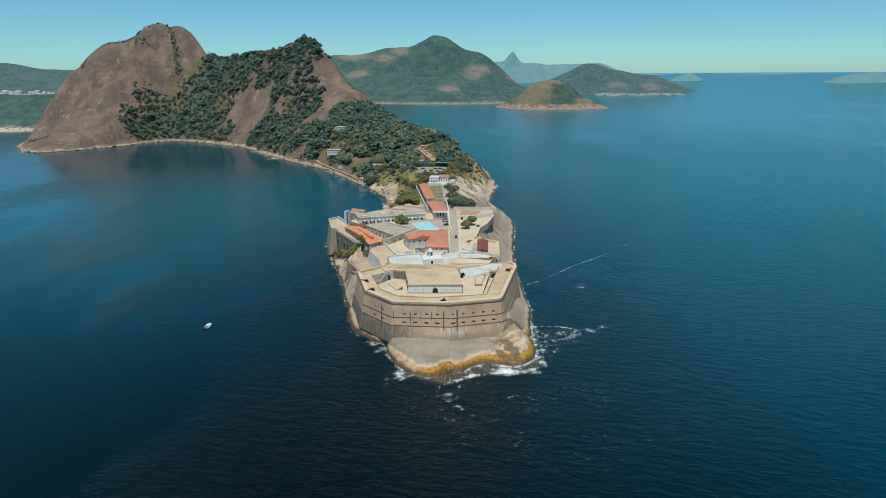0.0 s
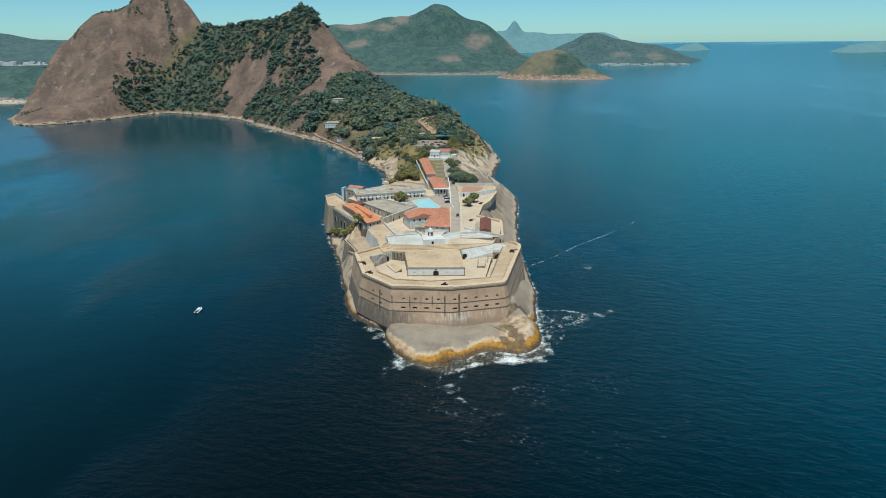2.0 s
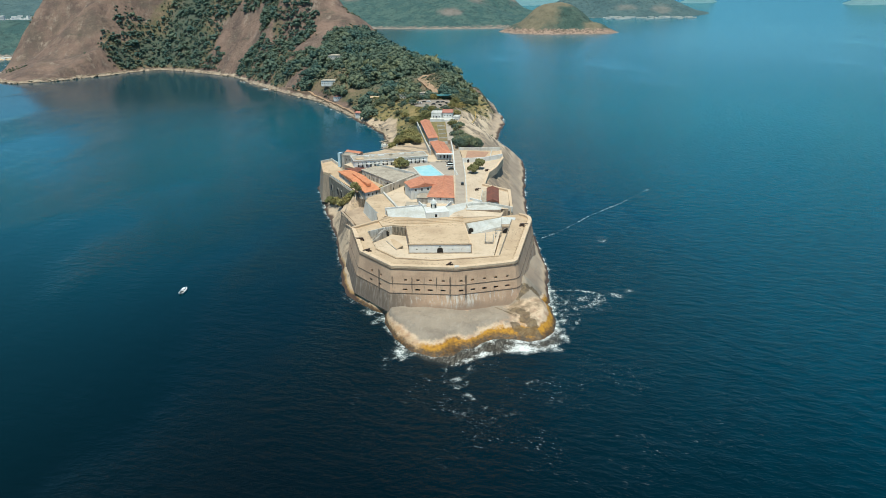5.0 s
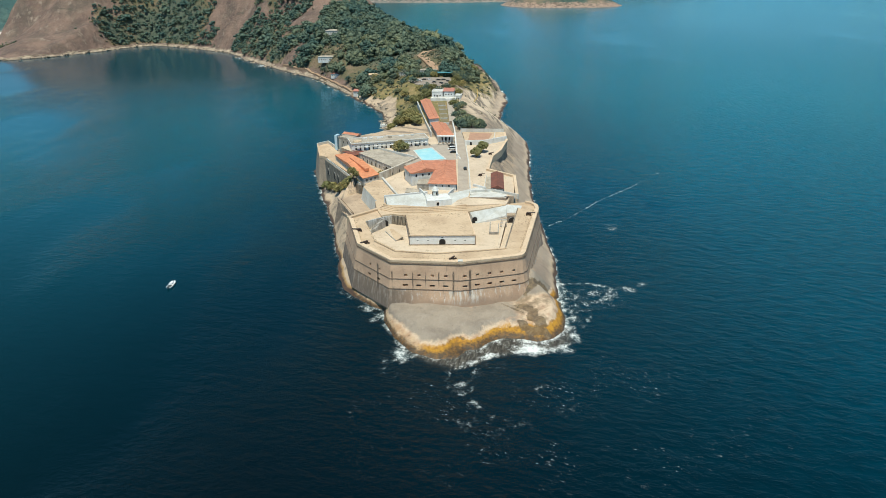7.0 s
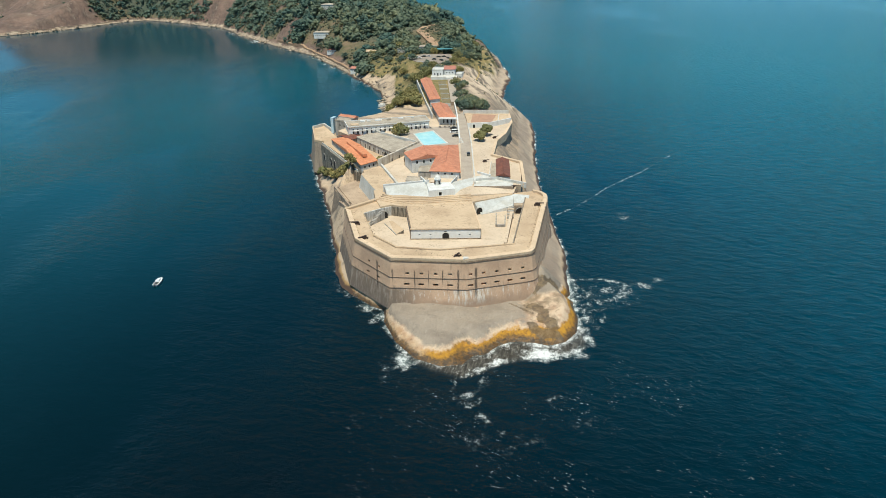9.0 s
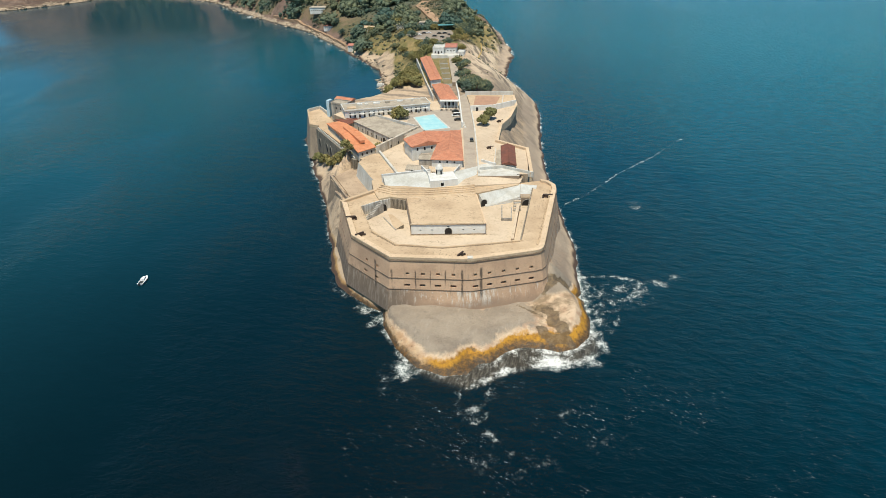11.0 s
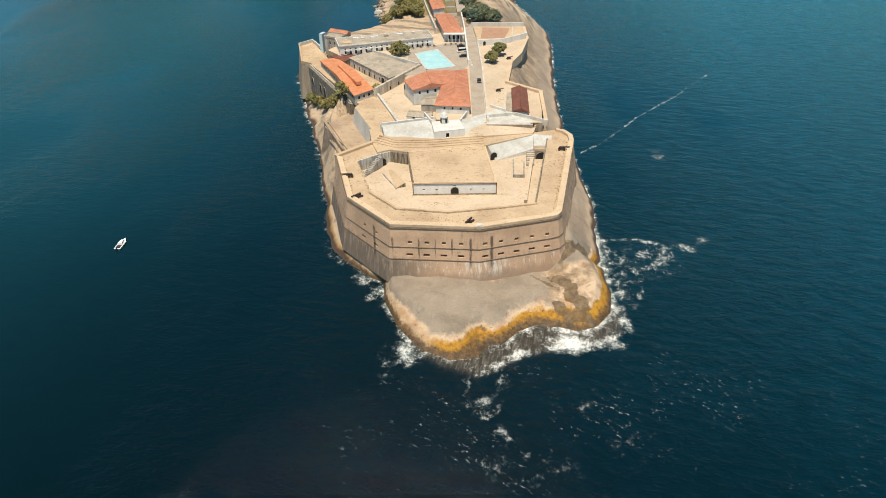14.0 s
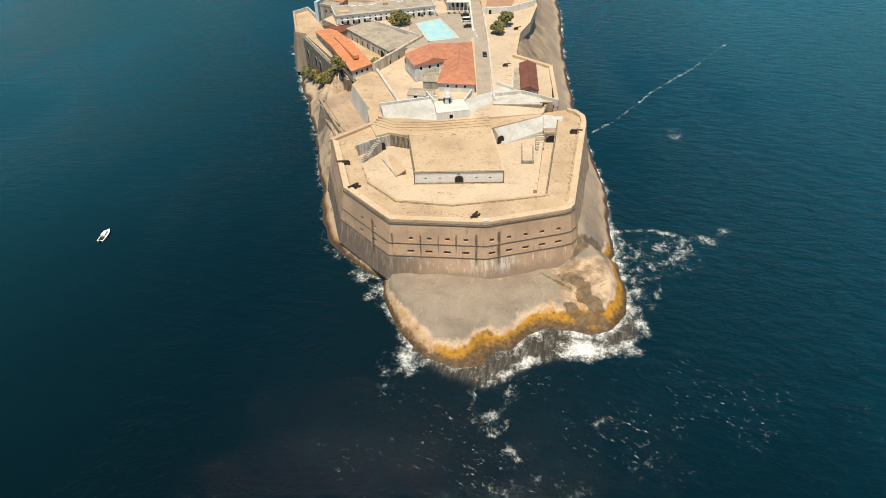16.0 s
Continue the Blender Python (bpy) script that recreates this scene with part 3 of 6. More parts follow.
    me = shape.mesh(name) if isinstance(shape, Shape) else shape
    if not me.materials:
        me.materials.append(MAT[mat])
    ob = new(name, me)
    ob.parent = parent
    return tagged(ob, label)


def thing(name, label, category, group="", kind="", at=None):
    ob = new(name)
    if at:
        ob.location = at
    return tagged(ob, label, category, group, kind)


def field(vx, vy, z, name, keep=None, attrs=None):
    """A height field on a grid of x and y values."""
    nx, ny = len(vx), len(vy)
    gx, gy = np.meshgrid(vx, vy)
    co = np.stack([gx, gy, z], -1).reshape(-1, 3)
    idx = np.arange(nx * ny).reshape(ny, nx)
    quads = np.stack([idx[:-1, :-1], idx[:-1, 1:], idx[1:, 1:], idx[1:, :-1]], -1).reshape(-1, 4)
    if keep is not None:
        k = keep.reshape(-1)
        quads = quads[k[quads].all(1)]
        used = np.unique(quads)
        remap = -np.ones(nx * ny, int)
        remap[used] = np.arange(len(used))
        quads, co = remap[quads], co[used]
    else:
        used = np.arange(nx * ny)
    me = bpy.data.meshes.new(name)
    me.vertices.add(len(co))
    me.vertices.foreach_set("co", co.ravel())
    me.loops.add(quads.size)
    me.loops.foreach_set("vertex_index", quads.ravel())
    me.polygons.add(len(quads))
    me.polygons.foreach_set("loop_start", np.arange(len(quads)) * 4)
    me.polygons.foreach_set("use_smooth", np.ones(len(quads), bool))
    me.update()
    for key, values in (attrs or {}).items():
        a = me.attributes.new(key, "FLOAT", "POINT")
        a.data.foreach_set("value", values.reshape(-1)[used].astype(np.float32))
    return me


# ---------------------------------------------------------------- ground: coast, heights
COAST = [(-14.5, -24), (-9, -27.5), (-9, -36), (-3.8, -50), (4, -61), (12.6, -65.5), (20, -65), (24, -59.5), (28.5, -58.5), (33, -53.5), (38, -50.5), (46, -51.5), (51, -53.5), (57, -51.5),
         (62.5, -45), (64.5, -35), (64.5, -22), (66, 2), (68.5, 23), (67.5, 47), (67.5, 94), (68, 117), (71.5, 163), (77.5, 221), (79.5, 256), (71, 305), (63, 345), (69, 390), (78.5, 447),
         (72, 580), (20, 760), (-90, 960), (-240, 1180), (-430, 1400), (-740, 1420), (-900, 1150), (-790, 910), (-735, 838), (-690, 812), (-640, 850), (-590, 925),
         (-566, 985), (-535, 1015), (-455, 967), (-360, 890), (-290, 777), (-214, 670), (-152, 590), (-92, 468), (-60, 403), (-46, 372)]
COAST += [(-43, 330), (-38, 297), (-37, 255), (-50, 212), (-72, 195), (-78, 180), (-62, 123), (-50.5, 84), (-42.5, 51), (-37, 24), (-33.5, 4), (-29.5, -9), (-20.5, -18.5)]


def rnd_noise(x, y, scale, seed, octaves=4):
    """Smooth value noise on arrays, about -1 to 1."""
    out, amp = np.zeros_like(x, dtype=float), 1.0
    for o in range(octaves):
        s = scale / 2 ** o
        u, v = x / s + seed * 17.3, y / s + seed * 9.1
        iu, iv = np.floor(u), np.floor(v)
        fu, fv = u - iu, v - iv
        fu, fv = fu * fu * (3 - 2 * fu), fv * fv * (3 - 2 * fv)

        def h(a, b):
            t = np.sin(a * 127.1 + b * 311.7 + seed * 74.7 + o * 13.1) * 43758.5453
            return (t - np.floor(t)) * 2 - 1
        out += amp * ((h(iu, iv) * (1 - fu) + h(iu + 1, iv) * fu) * (1 - fv) + (h(iu, iv + 1) * (1 - fu) + h(iu + 1, iv + 1) * fu) * fv)
        amp *= 0.5
    return out / 1.6


def inside_distance(x, y, poly):
    """Distance to a plan polygon's edge: above nought inside it, below outside."""
    best = np.full(x.shape, 1e9)
    odd = np.zeros(x.shape, bool)
    n = len(poly)
    for i in range(n):
        (ax, ay), (bx, by) = poly[i], poly[(i + 1) % n]
        dx, dy = bx - ax, by - ay
        t = np.clip(((x - ax) * dx + (y - ay) * dy) / (dx * dx + dy * dy), 0, 1)
        best = np.minimum(best, (x - ax - t * dx) ** 2 + (y - ay - t * dy) ** 2)
        if ay != by:
            odd ^= ((ay > y) != (by > y)) & (x < (bx - ax) * (y - ay) / (by - ay) + ax)
    return np.where(odd, 1, -1) * np.sqrt(best)


UPPER = [(-16, 41), (-7, 48.5), (-19.6, 85), (-25, 82), (-29, 71.5), (-21, 51.5)]
MIDDLE = [(-30.5, 31), (-18, 34.5), (-15, 42), (-20, 52), (-28, 72), (-32, 84), (-36, 80), (-42.5, 67.5), (-36, 56), (-31.5, 48)]
LOWER = [(-20, 85.5), (-4, 115.5), (-9, 100), (-8, 87.5), (-3, 74), (7, 77), (7.5, 48), (-7, 47.5)]
SIDE = [(-28, 80), (-21, 88), (-3, 118), (-28, 143), (-46, 138), (-52, 146), (-58, 160), (-66, 177), (-72.3, 170), (-65, 139), (-58, 134)]
CUTS = [(UPPER, 13.5), (MIDDLE, 14.6), (LOWER, 19.5), (SIDE, 18.5)]
SQUARE = [(-26, 396), (-10, 420), (17, 418), (23, 380), (6, 358), (-15, 372)]
# ridges: (x0, y0, height0, x1, y1, height1, width, power)
RIDGES = [(-565, 1150, 224, -590, 1150, 222, 100, 2.2), (-690, 1140, 186, -600, 1150, 210, 110, 2.8), (-755, 1120, 140, -690, 1140, 178, 110, 2.8), (-610, 1050, 130, -580, 1000, 50, 130, 2.4),
          (-480, 1110, 160, -300, 1010, 165, 150, 2.2), (-238, 950, 186, -266, 955, 188, 90, 2.7), (-250, 950, 180, -150, 880, 95, 90, 2.0), (-170, 860, 84, -60, 640, 48, 105, 2.2),
          (-60, 640, 46, 25, 470, 33, 75, 2.2), (-420, 1020, 100, -300, 860, 40, 130, 2)]


def height(x, y):
    d = inside_distance(x, y, COAST)
    d = d + np.clip((y + 60) / 60, 0.15, 1) * (1.3 * rnd_noise(x, y, 9, 51, 3) + np.clip((y - 280) / 60, 0, 1) * 2.6 * rnd_noise(x, y, 24, 52, 3))
    wob = rnd_noise(x, y, 22, 3)
    # the headland under the fort and the neck behind it
    top = np.interp(y, [-70, -34, -28, -22, 44, 54, 60, 150, 230, 300, 350, 420, 520, 700], [5.2, 5.0, 5.0, 12, 15, 21, 23.5, 24.5, 26.6, 28.2, 27.0, 26.8, 27, 26])
    slope = np.interp(y, [-70, -48, -30, 0, 200, 320, 460, 700], [0.62, 0.75, 1.1, 1.05, 1.0, 0.8, 0.6, 0.45])
    slope = slope * (1 + 0.9 * np.clip((2 - x) / 8, 0, 1) * (y < -20))
    slope = slope * (1 + 1.2 * np.clip((-24 - x) / 8, 0, 1) * np.clip((y - 25) / 15, 0, 1) * np.clip((95 - y) / 15, 0, 1))
    near = np.minimum(top, slope * np.maximum(d + wob * np.clip(d * 0.2, 0, 1.6), 0) ** 0.96)
    s4 = near.clip(0) ** 8
    for x0, y0, h0, x1, y1, h1, w, p in RIDGES:
        dx, dy = x1 - x0, y1 - y0
        t = np.clip(((x - x0) * dx + (y - y0) * dy) / max(dx * dx + dy * dy, 1e-6), 0, 1)
        r = np.hypot(x - x0 - t * dx, y - y0 - t * dy) / w
        s4 += ((h0 + (h1 - h0) * t) * np.exp(-(r ** p)) * np.clip((y - 330) / 170, 0, 1)) ** 8
    h = s4 ** 0.125
    far = np.clip((y - 450) / 150, 0, 1)
    h = h + far * (rnd_noise(x, y, 90, 5, 5) * np.clip(h * 0.07, 0, 9) + rnd_noise(x, y, 30, 8, 3) * np.clip(h * 0.02, 0, 2.5))
    # the cleft that splits the high dome
    h = h - 15 * np.exp(-((x + 573 - (1158 - y) * 0.56) / 8) ** 2) * np.clip((y - 1050) / 40, 0, 1) * np.clip((1180 - y) / 20, 0, 1)
    # sand heaped before the arcade
    h = np.where(d > 0, np.maximum(h, np.minimum(15 * np.exp(-((x + 42) / 9) ** 2 - ((y - 95) / 15) ** 2) + 1.2 * rnd_noise(x, y, 8, 61, 3), 2.2 * d.clip(0))), h)
    # the fort's lower courts are cut into the ground
    for poly, floor in CUTS:
        k = inside_distance(x, y, poly)
        h = np.where(k > -2.6, np.minimum(h, floor), h)
    # gullies in the sandy slope on the bay side
    rough = np.clip((-30 - x) / 8, 0, 1) * np.clip((y - 30) / 15, 0, 1) * np.clip((150 - y) / 15, 0, 1) * np.clip(d / 5, 0, 1)
    h = h + rough * (1.6 * np.abs(rnd_noise(x, y, 9, 41, 3)) - 1.0)
    cliff = np.interp(y, [300, 700, 900], [1.6, 1.3, 1.5])
    shelf = 0.6 + 0.5 * d.clip(0, 9) + cliff * (d - 9).clip(0)
    h = np.where(y > 330, np.minimum(h, shelf), h)
    # the level ground of the square behind the fort
    level = 27.3 - 0.8 * (-inside_distance(x, y, SQUARE)).clip(0)
    h = np.maximum(h, np.where(d > 0, np.minimum(level, shelf + 6), h))
    h = h + np.where(d > 0, rnd_noise(x, y, 7, 11, 3) * np.clip(d * 0.12, 0, 0.7), 0)
    return np.where(d > 0, h, d * 0.9), d


def height_at(x, y):
    return float(height(np.array([float(x)]), np.array([float(y)]))[0][0])


def grown(a, b, fine, step, limit, ratio=1.075):
    """Grid values: even steps between a and b, growing ones out to the limits."""
    mid = list(np.arange(a, b + 1e-6, step))
    lo, hi, s = [], [], step
    x = a
    while x > -limit:
        s *= ratio
        x -= s
        lo.append(x)
    x, s = b, step
    while x < limit:
        s *= ratio
        x += s
        hi.append(x)
    return np.array(lo[::-1] + mid + hi)


def sea_level(x, y):
    """Nought round the land; far out the sheet lifts gently, so that its rim stands at the horizon."""
    r = np.hypot(x - 20, y + 270)
    return 104 * np.clip((r - 3200) / 1780, 0, 1.0) ** 1.6


WASH = [(-3.2, -52.0), (0.5, -59.8), (6, -65.0), (11.9, -69.0), (15.6, -70.6), (20.1, -72.8), (23.4, -71), (28, -68.6), (34.3, -64.4), (42.9, -62), (50, -61), (58, -60), (65, -54), (66, -42), (50, -30), (10, -30)]


def build_sea():
    vx, vy = grown(-40, 190, 1, 1.4, 5400), grown(-118, 196, 1, 1.4, 5400)
    gx, gy = np.meshgrid(vx, vy)
    d = -inside_distance(gx, gy, COAST)
    front = np.clip((10 - gy) / 40, 0, 1)
    surf = np.clip((gx - 22) / 12, 0, 1) * np.clip((-30 - gy) / 12, 0, 1)
    wob = rnd_noise(gx, gy, 16, 21, 3)
    reach = 1.6 + 1.0 * front + 1.5 * surf
    foam = (1 + 0.8 * np.clip((-22 - gx) / 6, 0, 1) * np.clip((gy + 10) / 10, 0, 1) + 0.5 * np.clip((gx - 52) / 6, 0, 1) * np.clip((gy + 30) / 20, 0, 1) * 1.8) * np.exp(-((d + wob * 3 * (front + 0.3)).clip(0) / reach) ** 1.4) * (0.26 + 0.22 * front + 0.10 * surf + 0.3 * wob) * (d > -6)

    def blob(cx, cy, rx, ry, k):
        return k * np.exp(-(((gx - cx) / rx) ** 2 + ((gy - cy) / ry) ** 2))
    spots = [blob(82, -16, 13, 12, 0.33), blob(70, -30, 3.5, 13, 0.34), blob(95, -9, 8, 4, 0.34), blob(-17, -25, 5, 4, 0.45), blob(-13, -33, 3, 5, 0.42), blob(48, -58.5, 7.5, 4.0, 1.0), blob(58, -60, 6, 3, 0.5),
             blob(66, -50, 2.0, 4, 0.6), blob(24, -102, 8, 5, 0.22), blob(36, -104, 8, 5, 0.24), blob(46, -84, 12, 4, 0.16), blob(58, -96, 9, 7, 0.16), blob(-6, -66, 3, 9, 0.26), blob(106, 66, 3, 6, 0.45), blob(0, -62, 3.5, 5, 0.75)]

    def streamer(points, wide, k):
        best = np.full(gx.shape, 1e9)
        for (ax, ay), (bx, by) in zip(points, points[1:]):
            dx, dy = bx - ax, by - ay
            t = np.clip(((gx - ax) * dx + (gy - ay) * dy) / (dx * dx + dy * dy), 0, 1)
            best = np.minimum(best, np.hypot(gx - ax - t * dx, gy - ay - t * dy))
        return k * np.exp(-(best / wide) ** 2) * (0.85 + 0.55 * rnd_noise(gx, gy, 7, 29, 3))
    spots += [streamer(p, w, k) for p, w, k in (([(17, -74), (17, -81), (19.5, -86.5), (23, -87), (26, -83.5)], 1.2, 0.34), ([(31, -68.5), (28, -73.0), (25.0, -78), (20, -83)], 2.2, 0.33), ([(24, -88), (26, -93), (31, -99)], 2.2, 0.22),
              ([(68, -8), (74, -20), (76, -30), (73, -38)], 1.3, 0.5), ([(66, -4), (78, -3), (88, -6), (90, -13), (84, -19)], 1.1, 0.5), ([(84, -19), (95, -12), (104, -4)], 2.2, 0.42), ([(67, 4), (68.5, -20), (67.5, -38)], 1.0, 0.46))]
    edge = inside_distance(gx, gy, WASH)
    wash = np.clip(edge / 3 + 0.25, 0, 1)
    spots += [np.exp(-((edge - 1.6) / 2.2) ** 2) * (0.36 + 0.12 * np.clip((gx - 18) / 14, 0, 1) + 0.42 * rnd_noise(gx, gy, 8, 27, 3)), wash * (0.12 + 0.25 * rnd_noise(gx, gy, 7, 28, 3))]
    curve = 64.5 + (gx - 68) * 1.13 + 1.3 * np.sin(gx * 0.13) + rnd_noise(gx, gy, 14, 31, 2) * 1.6
    line = np.exp(-((gy - curve) / 1.15) ** 2) * np.clip((gx - 69) / 3, 0, 1) * np.clip((172 - gx) / 10, 0, 1) * (0.42 + 0.25 * rnd_noise(gx, gy, 18, 33, 2))
    foam = np.clip(np.maximum.reduce([foam, line, *spots]), 0, 1)
    # where the painted sun glints show
    glint_area = np.clip(1.3 - np.hypot((gx - 50) / 62, (gy + 98) / 36), 0, 1) * (d > 1)
    z = sea_level(gx, gy)
    me = field(vx, vy, z, "sea", np.hypot(gx - 20, gy + 270) < 6000, {"foam": foam, "glint_area": glint_area, "wash": wash})
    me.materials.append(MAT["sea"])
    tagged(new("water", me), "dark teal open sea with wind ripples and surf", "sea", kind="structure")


def cover(x, y, h, d):
    """How wooded or grassy the ground is."""
    v = np.zeros_like(x, dtype=float)
    for cx, cy, rx, ry, k in ((-435, 1078, 95, 38, 1.0), (-480, 1062, 75, 62, 1.0), (-535, 1032, 60, 42, 1.0), (-585, 988, 32, 26, 1.0), (-470, 1000, 62, 34, 1.0), (-370, 1036, 52, 34, 0.95), (-310, 985, 40, 26, 0.72),
                              (-252, 955, 46, 34, 1.0), (-285, 925, 22, 44, 0.62), (-262, 872, 20, 30, 0.5), (-236, 915, 26, 20, 0.85), (-240, 850, 62, 62, 0.44), (-330, 872, 40, 20, 0.85), (-275, 795, 44, 34, 0.95), (-225, 735, 42, 36, 1.0), (-300, 850, 60, 30, 0.42),
                              (-130, 590, 45, 45, 0.66), (-170, 660, 50, 40, 0.6), (-105, 750, 58, 90, 1.0), (-40, 590, 85, 95, 1.0), (-150, 690, 40, 40, 0.9),
                              (-50, 480, 60, 60, 0.9), (20, 440, 45, 60, 0.8), (-578, 1040, 36, 18, 0.7), (-420, 950, 40, 22, 0.5)):
        v = np.maximum(v, k * np.exp(-(((x - cx) / rx) ** 2 + ((y - cy) / ry) ** 2) ** 1.5 * 0.7))
    v = np.where(d < 11, v * np.clip((d - 4) / 7, 0, 1), v)
    v = np.maximum(v, np.where((y > 190) & (x < 40), 0.68 * np.clip((d - 7) / 7, 0, 1) * np.clip((34 - x) / 15, 0, 1) * np.clip((y - 195) / 20, 0, 1) * (y < 640), 0))
    return v


def build_land():
    vx, vy = np.arange(-132, 104, 1.5), np.arange(-20.5, 472, 1.5)
    gx, gy = np.meshgrid(vx, vy)
    h, d = height(gx, gy)
    keep = d > -9
    v = cover(gx, gy, h, d)
    back = keep & (gy > -16)
    me = field(vx, vy, h, "headland", back, {"veg": v, "slab": np.clip((gx - 44) / 6, 0, 1) * np.clip((13 - h - 6 * np.clip((gy - 250) / 60, 0, 1)) / 5, 0, 1), "stripes": np.clip((gx - 26) / 10, 0, 1) * np.clip((gy - 215) / 40, 0, 1) * np.clip((h - 5) / 4, 0, 1), "pale": 0.38 + 1.3 * np.exp(-((gx + 43) / 11) ** 2 - ((gy - 88) / 24) ** 2) + np.clip((12 - gx) / 50, 0, 1) * np.clip((gy + 10) / 50, 0.2, 1) + 0.55 * np.clip((gy - 240) / 50, 0, 1)})
    me.materials.append(MAT["rock"])
    tagged(new("ground", me), "bare brown granite headland sloping into the sea", "rock", kind="structure")
    # the low rock before the fort
    fx, fy = np.arange(-30, 84, 0.8), np.arange(-80, -3, 0.8)
    gx, gy = np.meshgrid(fx, fy)
    h, d = height(gx, gy)
    hump = 1.9 * np.exp(-(((gx - 57) / 9) ** 2 + ((gy + 34) / 13) ** 2)) + 0.8 * np.exp(-(((gx - 8) / 14) ** 2 + ((gy + 40) / 12) ** 2)) - 1.0 * np.exp(-(((gx - 48) / 4) ** 2 + ((gy + 38) / 12) ** 2))
    cleft = 1.6 * np.exp(-(((gx - 22.5 - (gy + 52) * 0.45) / 2.0) ** 2)) * np.clip((-47 - gy) / 5, 0, 1)
    h = h + (hump - cleft) * np.clip(d / 6, 0, 1) + rnd_noise(gx, gy, 9, 4, 4) * 0.5 * np.clip(d / 3, 0, 1) + 0.8 * rnd_noise(gx, gy, 17, 66, 2) * np.clip(d / 6, 0, 1) - 1.1 * np.exp(-(((gx - 50.5) / 2.6) ** 2 + ((gy + 40) / 7) ** 2)) - 1.6 * np.exp(-((gy + 22.5 - (gx - 50) * 0.25) / 1.6) ** 2) * np.clip((gx - 47) / 4, 0, 1)
    pale = np.clip((gx - 38) / 12, 0, 1) * 0.9 * np.clip((-24 - gy) / 5, 0, 1)

    def smear(points, wide):
        best = np.full(gx.shape, 1e9)
        for (ax, ay), (bx, by) in zip(points, points[1:]):
            dx, dy = bx - ax, by - ay
            t = np.clip(((gx - ax) * dx + (gy - ay) * dy) / (dx * dx + dy * dy), 0, 1)
            best = np.minimum(best, np.hypot(gx - ax - t * dx, gy - ay - t * dy))
        return np.exp(-(best / wide) ** 2)
    # the third smear is a cleft's shadow put into the colour
    stain_shade = np.maximum.reduce([smear([(47.5, -33), (51, -37), (50.5, -42), (53.5, -46)], 2.7), 0.9 * smear([(46, -46), (49, -49), (55, -50)], 2.6), 1.0 * smear([(49, -25), (54, -22), (58, -20)], 2.6),
                               0.62 * smear([(39, -31), (43, -35), (47, -38)], 1.2), 0.62 * smear([(43.5, -30), (45.5, -34)], 1.1), 0.66 * smear([(19, -50.5), (21.5, -53.5), (24, -56)], 1.2)])
    me = field(fx, fy, h, "rock_shelf", (d > -9) & (gy < -13.5), {"pale": pale, "stain_shade": stain_shade, "algae": np.clip((gx - 3) / 11, 0, 1)})
    me.materials.append(MAT["algae"])
    tagged(new("rock_shelf", me), "low grey rock shelf with yellow algae along the waterline", "rock", kind="structure")
    # hills behind
    vx, vy = np.arange(-930, 130, 6.0), np.arange(468, 1440, 6.0)
    gx, gy = np.meshgrid(vx, vy)
    h, d = height(gx, gy)
    me = field(vx, vy, h, "hills", d > -14, {"veg": cover(gx, gy, h, d), "cleft_shade": np.exp(-((gx + 573 - (1158 - gy) * 0.56 + 2.5 * np.sin(gy * 0.13)) / 3.8) ** 2) * np.clip((gy - 1075) / 20, 0, 1) + 0.7 * np.exp(-((gx + 640 - (1158 - gy) * 0.2) / 5) ** 2) * np.clip((gy - 1090) / 20, 0, 1) * np.clip((1125 - gy) / 10, 0, 1)})
    me.materials.append(MAT["hill"])
    tagged(new("hillside", me), "steep granite hills with bare brown faces and woods", "hill", kind="structure")


def distant(name, ridges, x0, x1, y0, y1, step, mat, label, rough=0.06, scars=()):
    vx, vy = np.arange(x0, x1, float(step)), np.arange(y0, y1, float(step))
    gx, gy = np.meshgrid(vx, vy)
    s = np.zeros_like(gx)
    for ax, ay, ah, bx, by, bh, w, p in ridges:
        dx, dy = bx - ax, by - ay
        t = np.clip(((gx - ax) * dx + (gy - ay) * dy) / max(dx * dx + dy * dy, 1e-6), 0, 1)
        r = np.hypot(gx - ax - t * dx, gy - ay - t * dy) / w
        s += ((ah + (bh - ah) * t) * np.exp(-(r ** p))) ** 8
    base = sea_level(gx, gy)
    h = s ** 0.125
    h = h * (1 + rough * rnd_noise(gx, gy, 160, 6, 5)) - 7 + rnd_noise(gx, gy, 60, 9, 4) * np.clip(h * 0.05, 0, 5)
    bare = np.zeros_like(gx)
    for cx, cz, rx, rz in scars:
        bare = np.maximum(bare, np.exp(-((gx - cx) / rx) ** 2 - ((h - cz) / rz) ** 2))
    me = field(vx, vy, base + h, name, h > -5, {"bare": bare})
    me.materials.append(MAT[mat])
    return tagged(new(name, me), label, "hill", kind="structure")


build_sea()
build_land()
distant("backdrop", [(-700, 3300, 205, -300, 3300, 222, 300, 2.2), (-300, 3300, 222, -60, 3250, 290, 230, 2.2), (-60, 3250, 290, 150, 3250, 205, 210, 2.2),
                     (150, 3250, 205, 340, 3150, 60, 170, 2.2), (-450, 2950, 120, 60, 2800, 110, 240, 2.4), (60, 2800, 115, 260, 2650, 50, 150, 2.4)],
        -1500, 800, 2300, 4000, 20, "far", "wooded hill range across the water", scars=[(-470, 200, 110, 26), (-230, 235, 60, 34), (-300, 190, 70, 22), (-420, 120, 60, 22), (150, 125, 80, 40), (330, 110, 34, 40), (20, 60, 60, 16)])
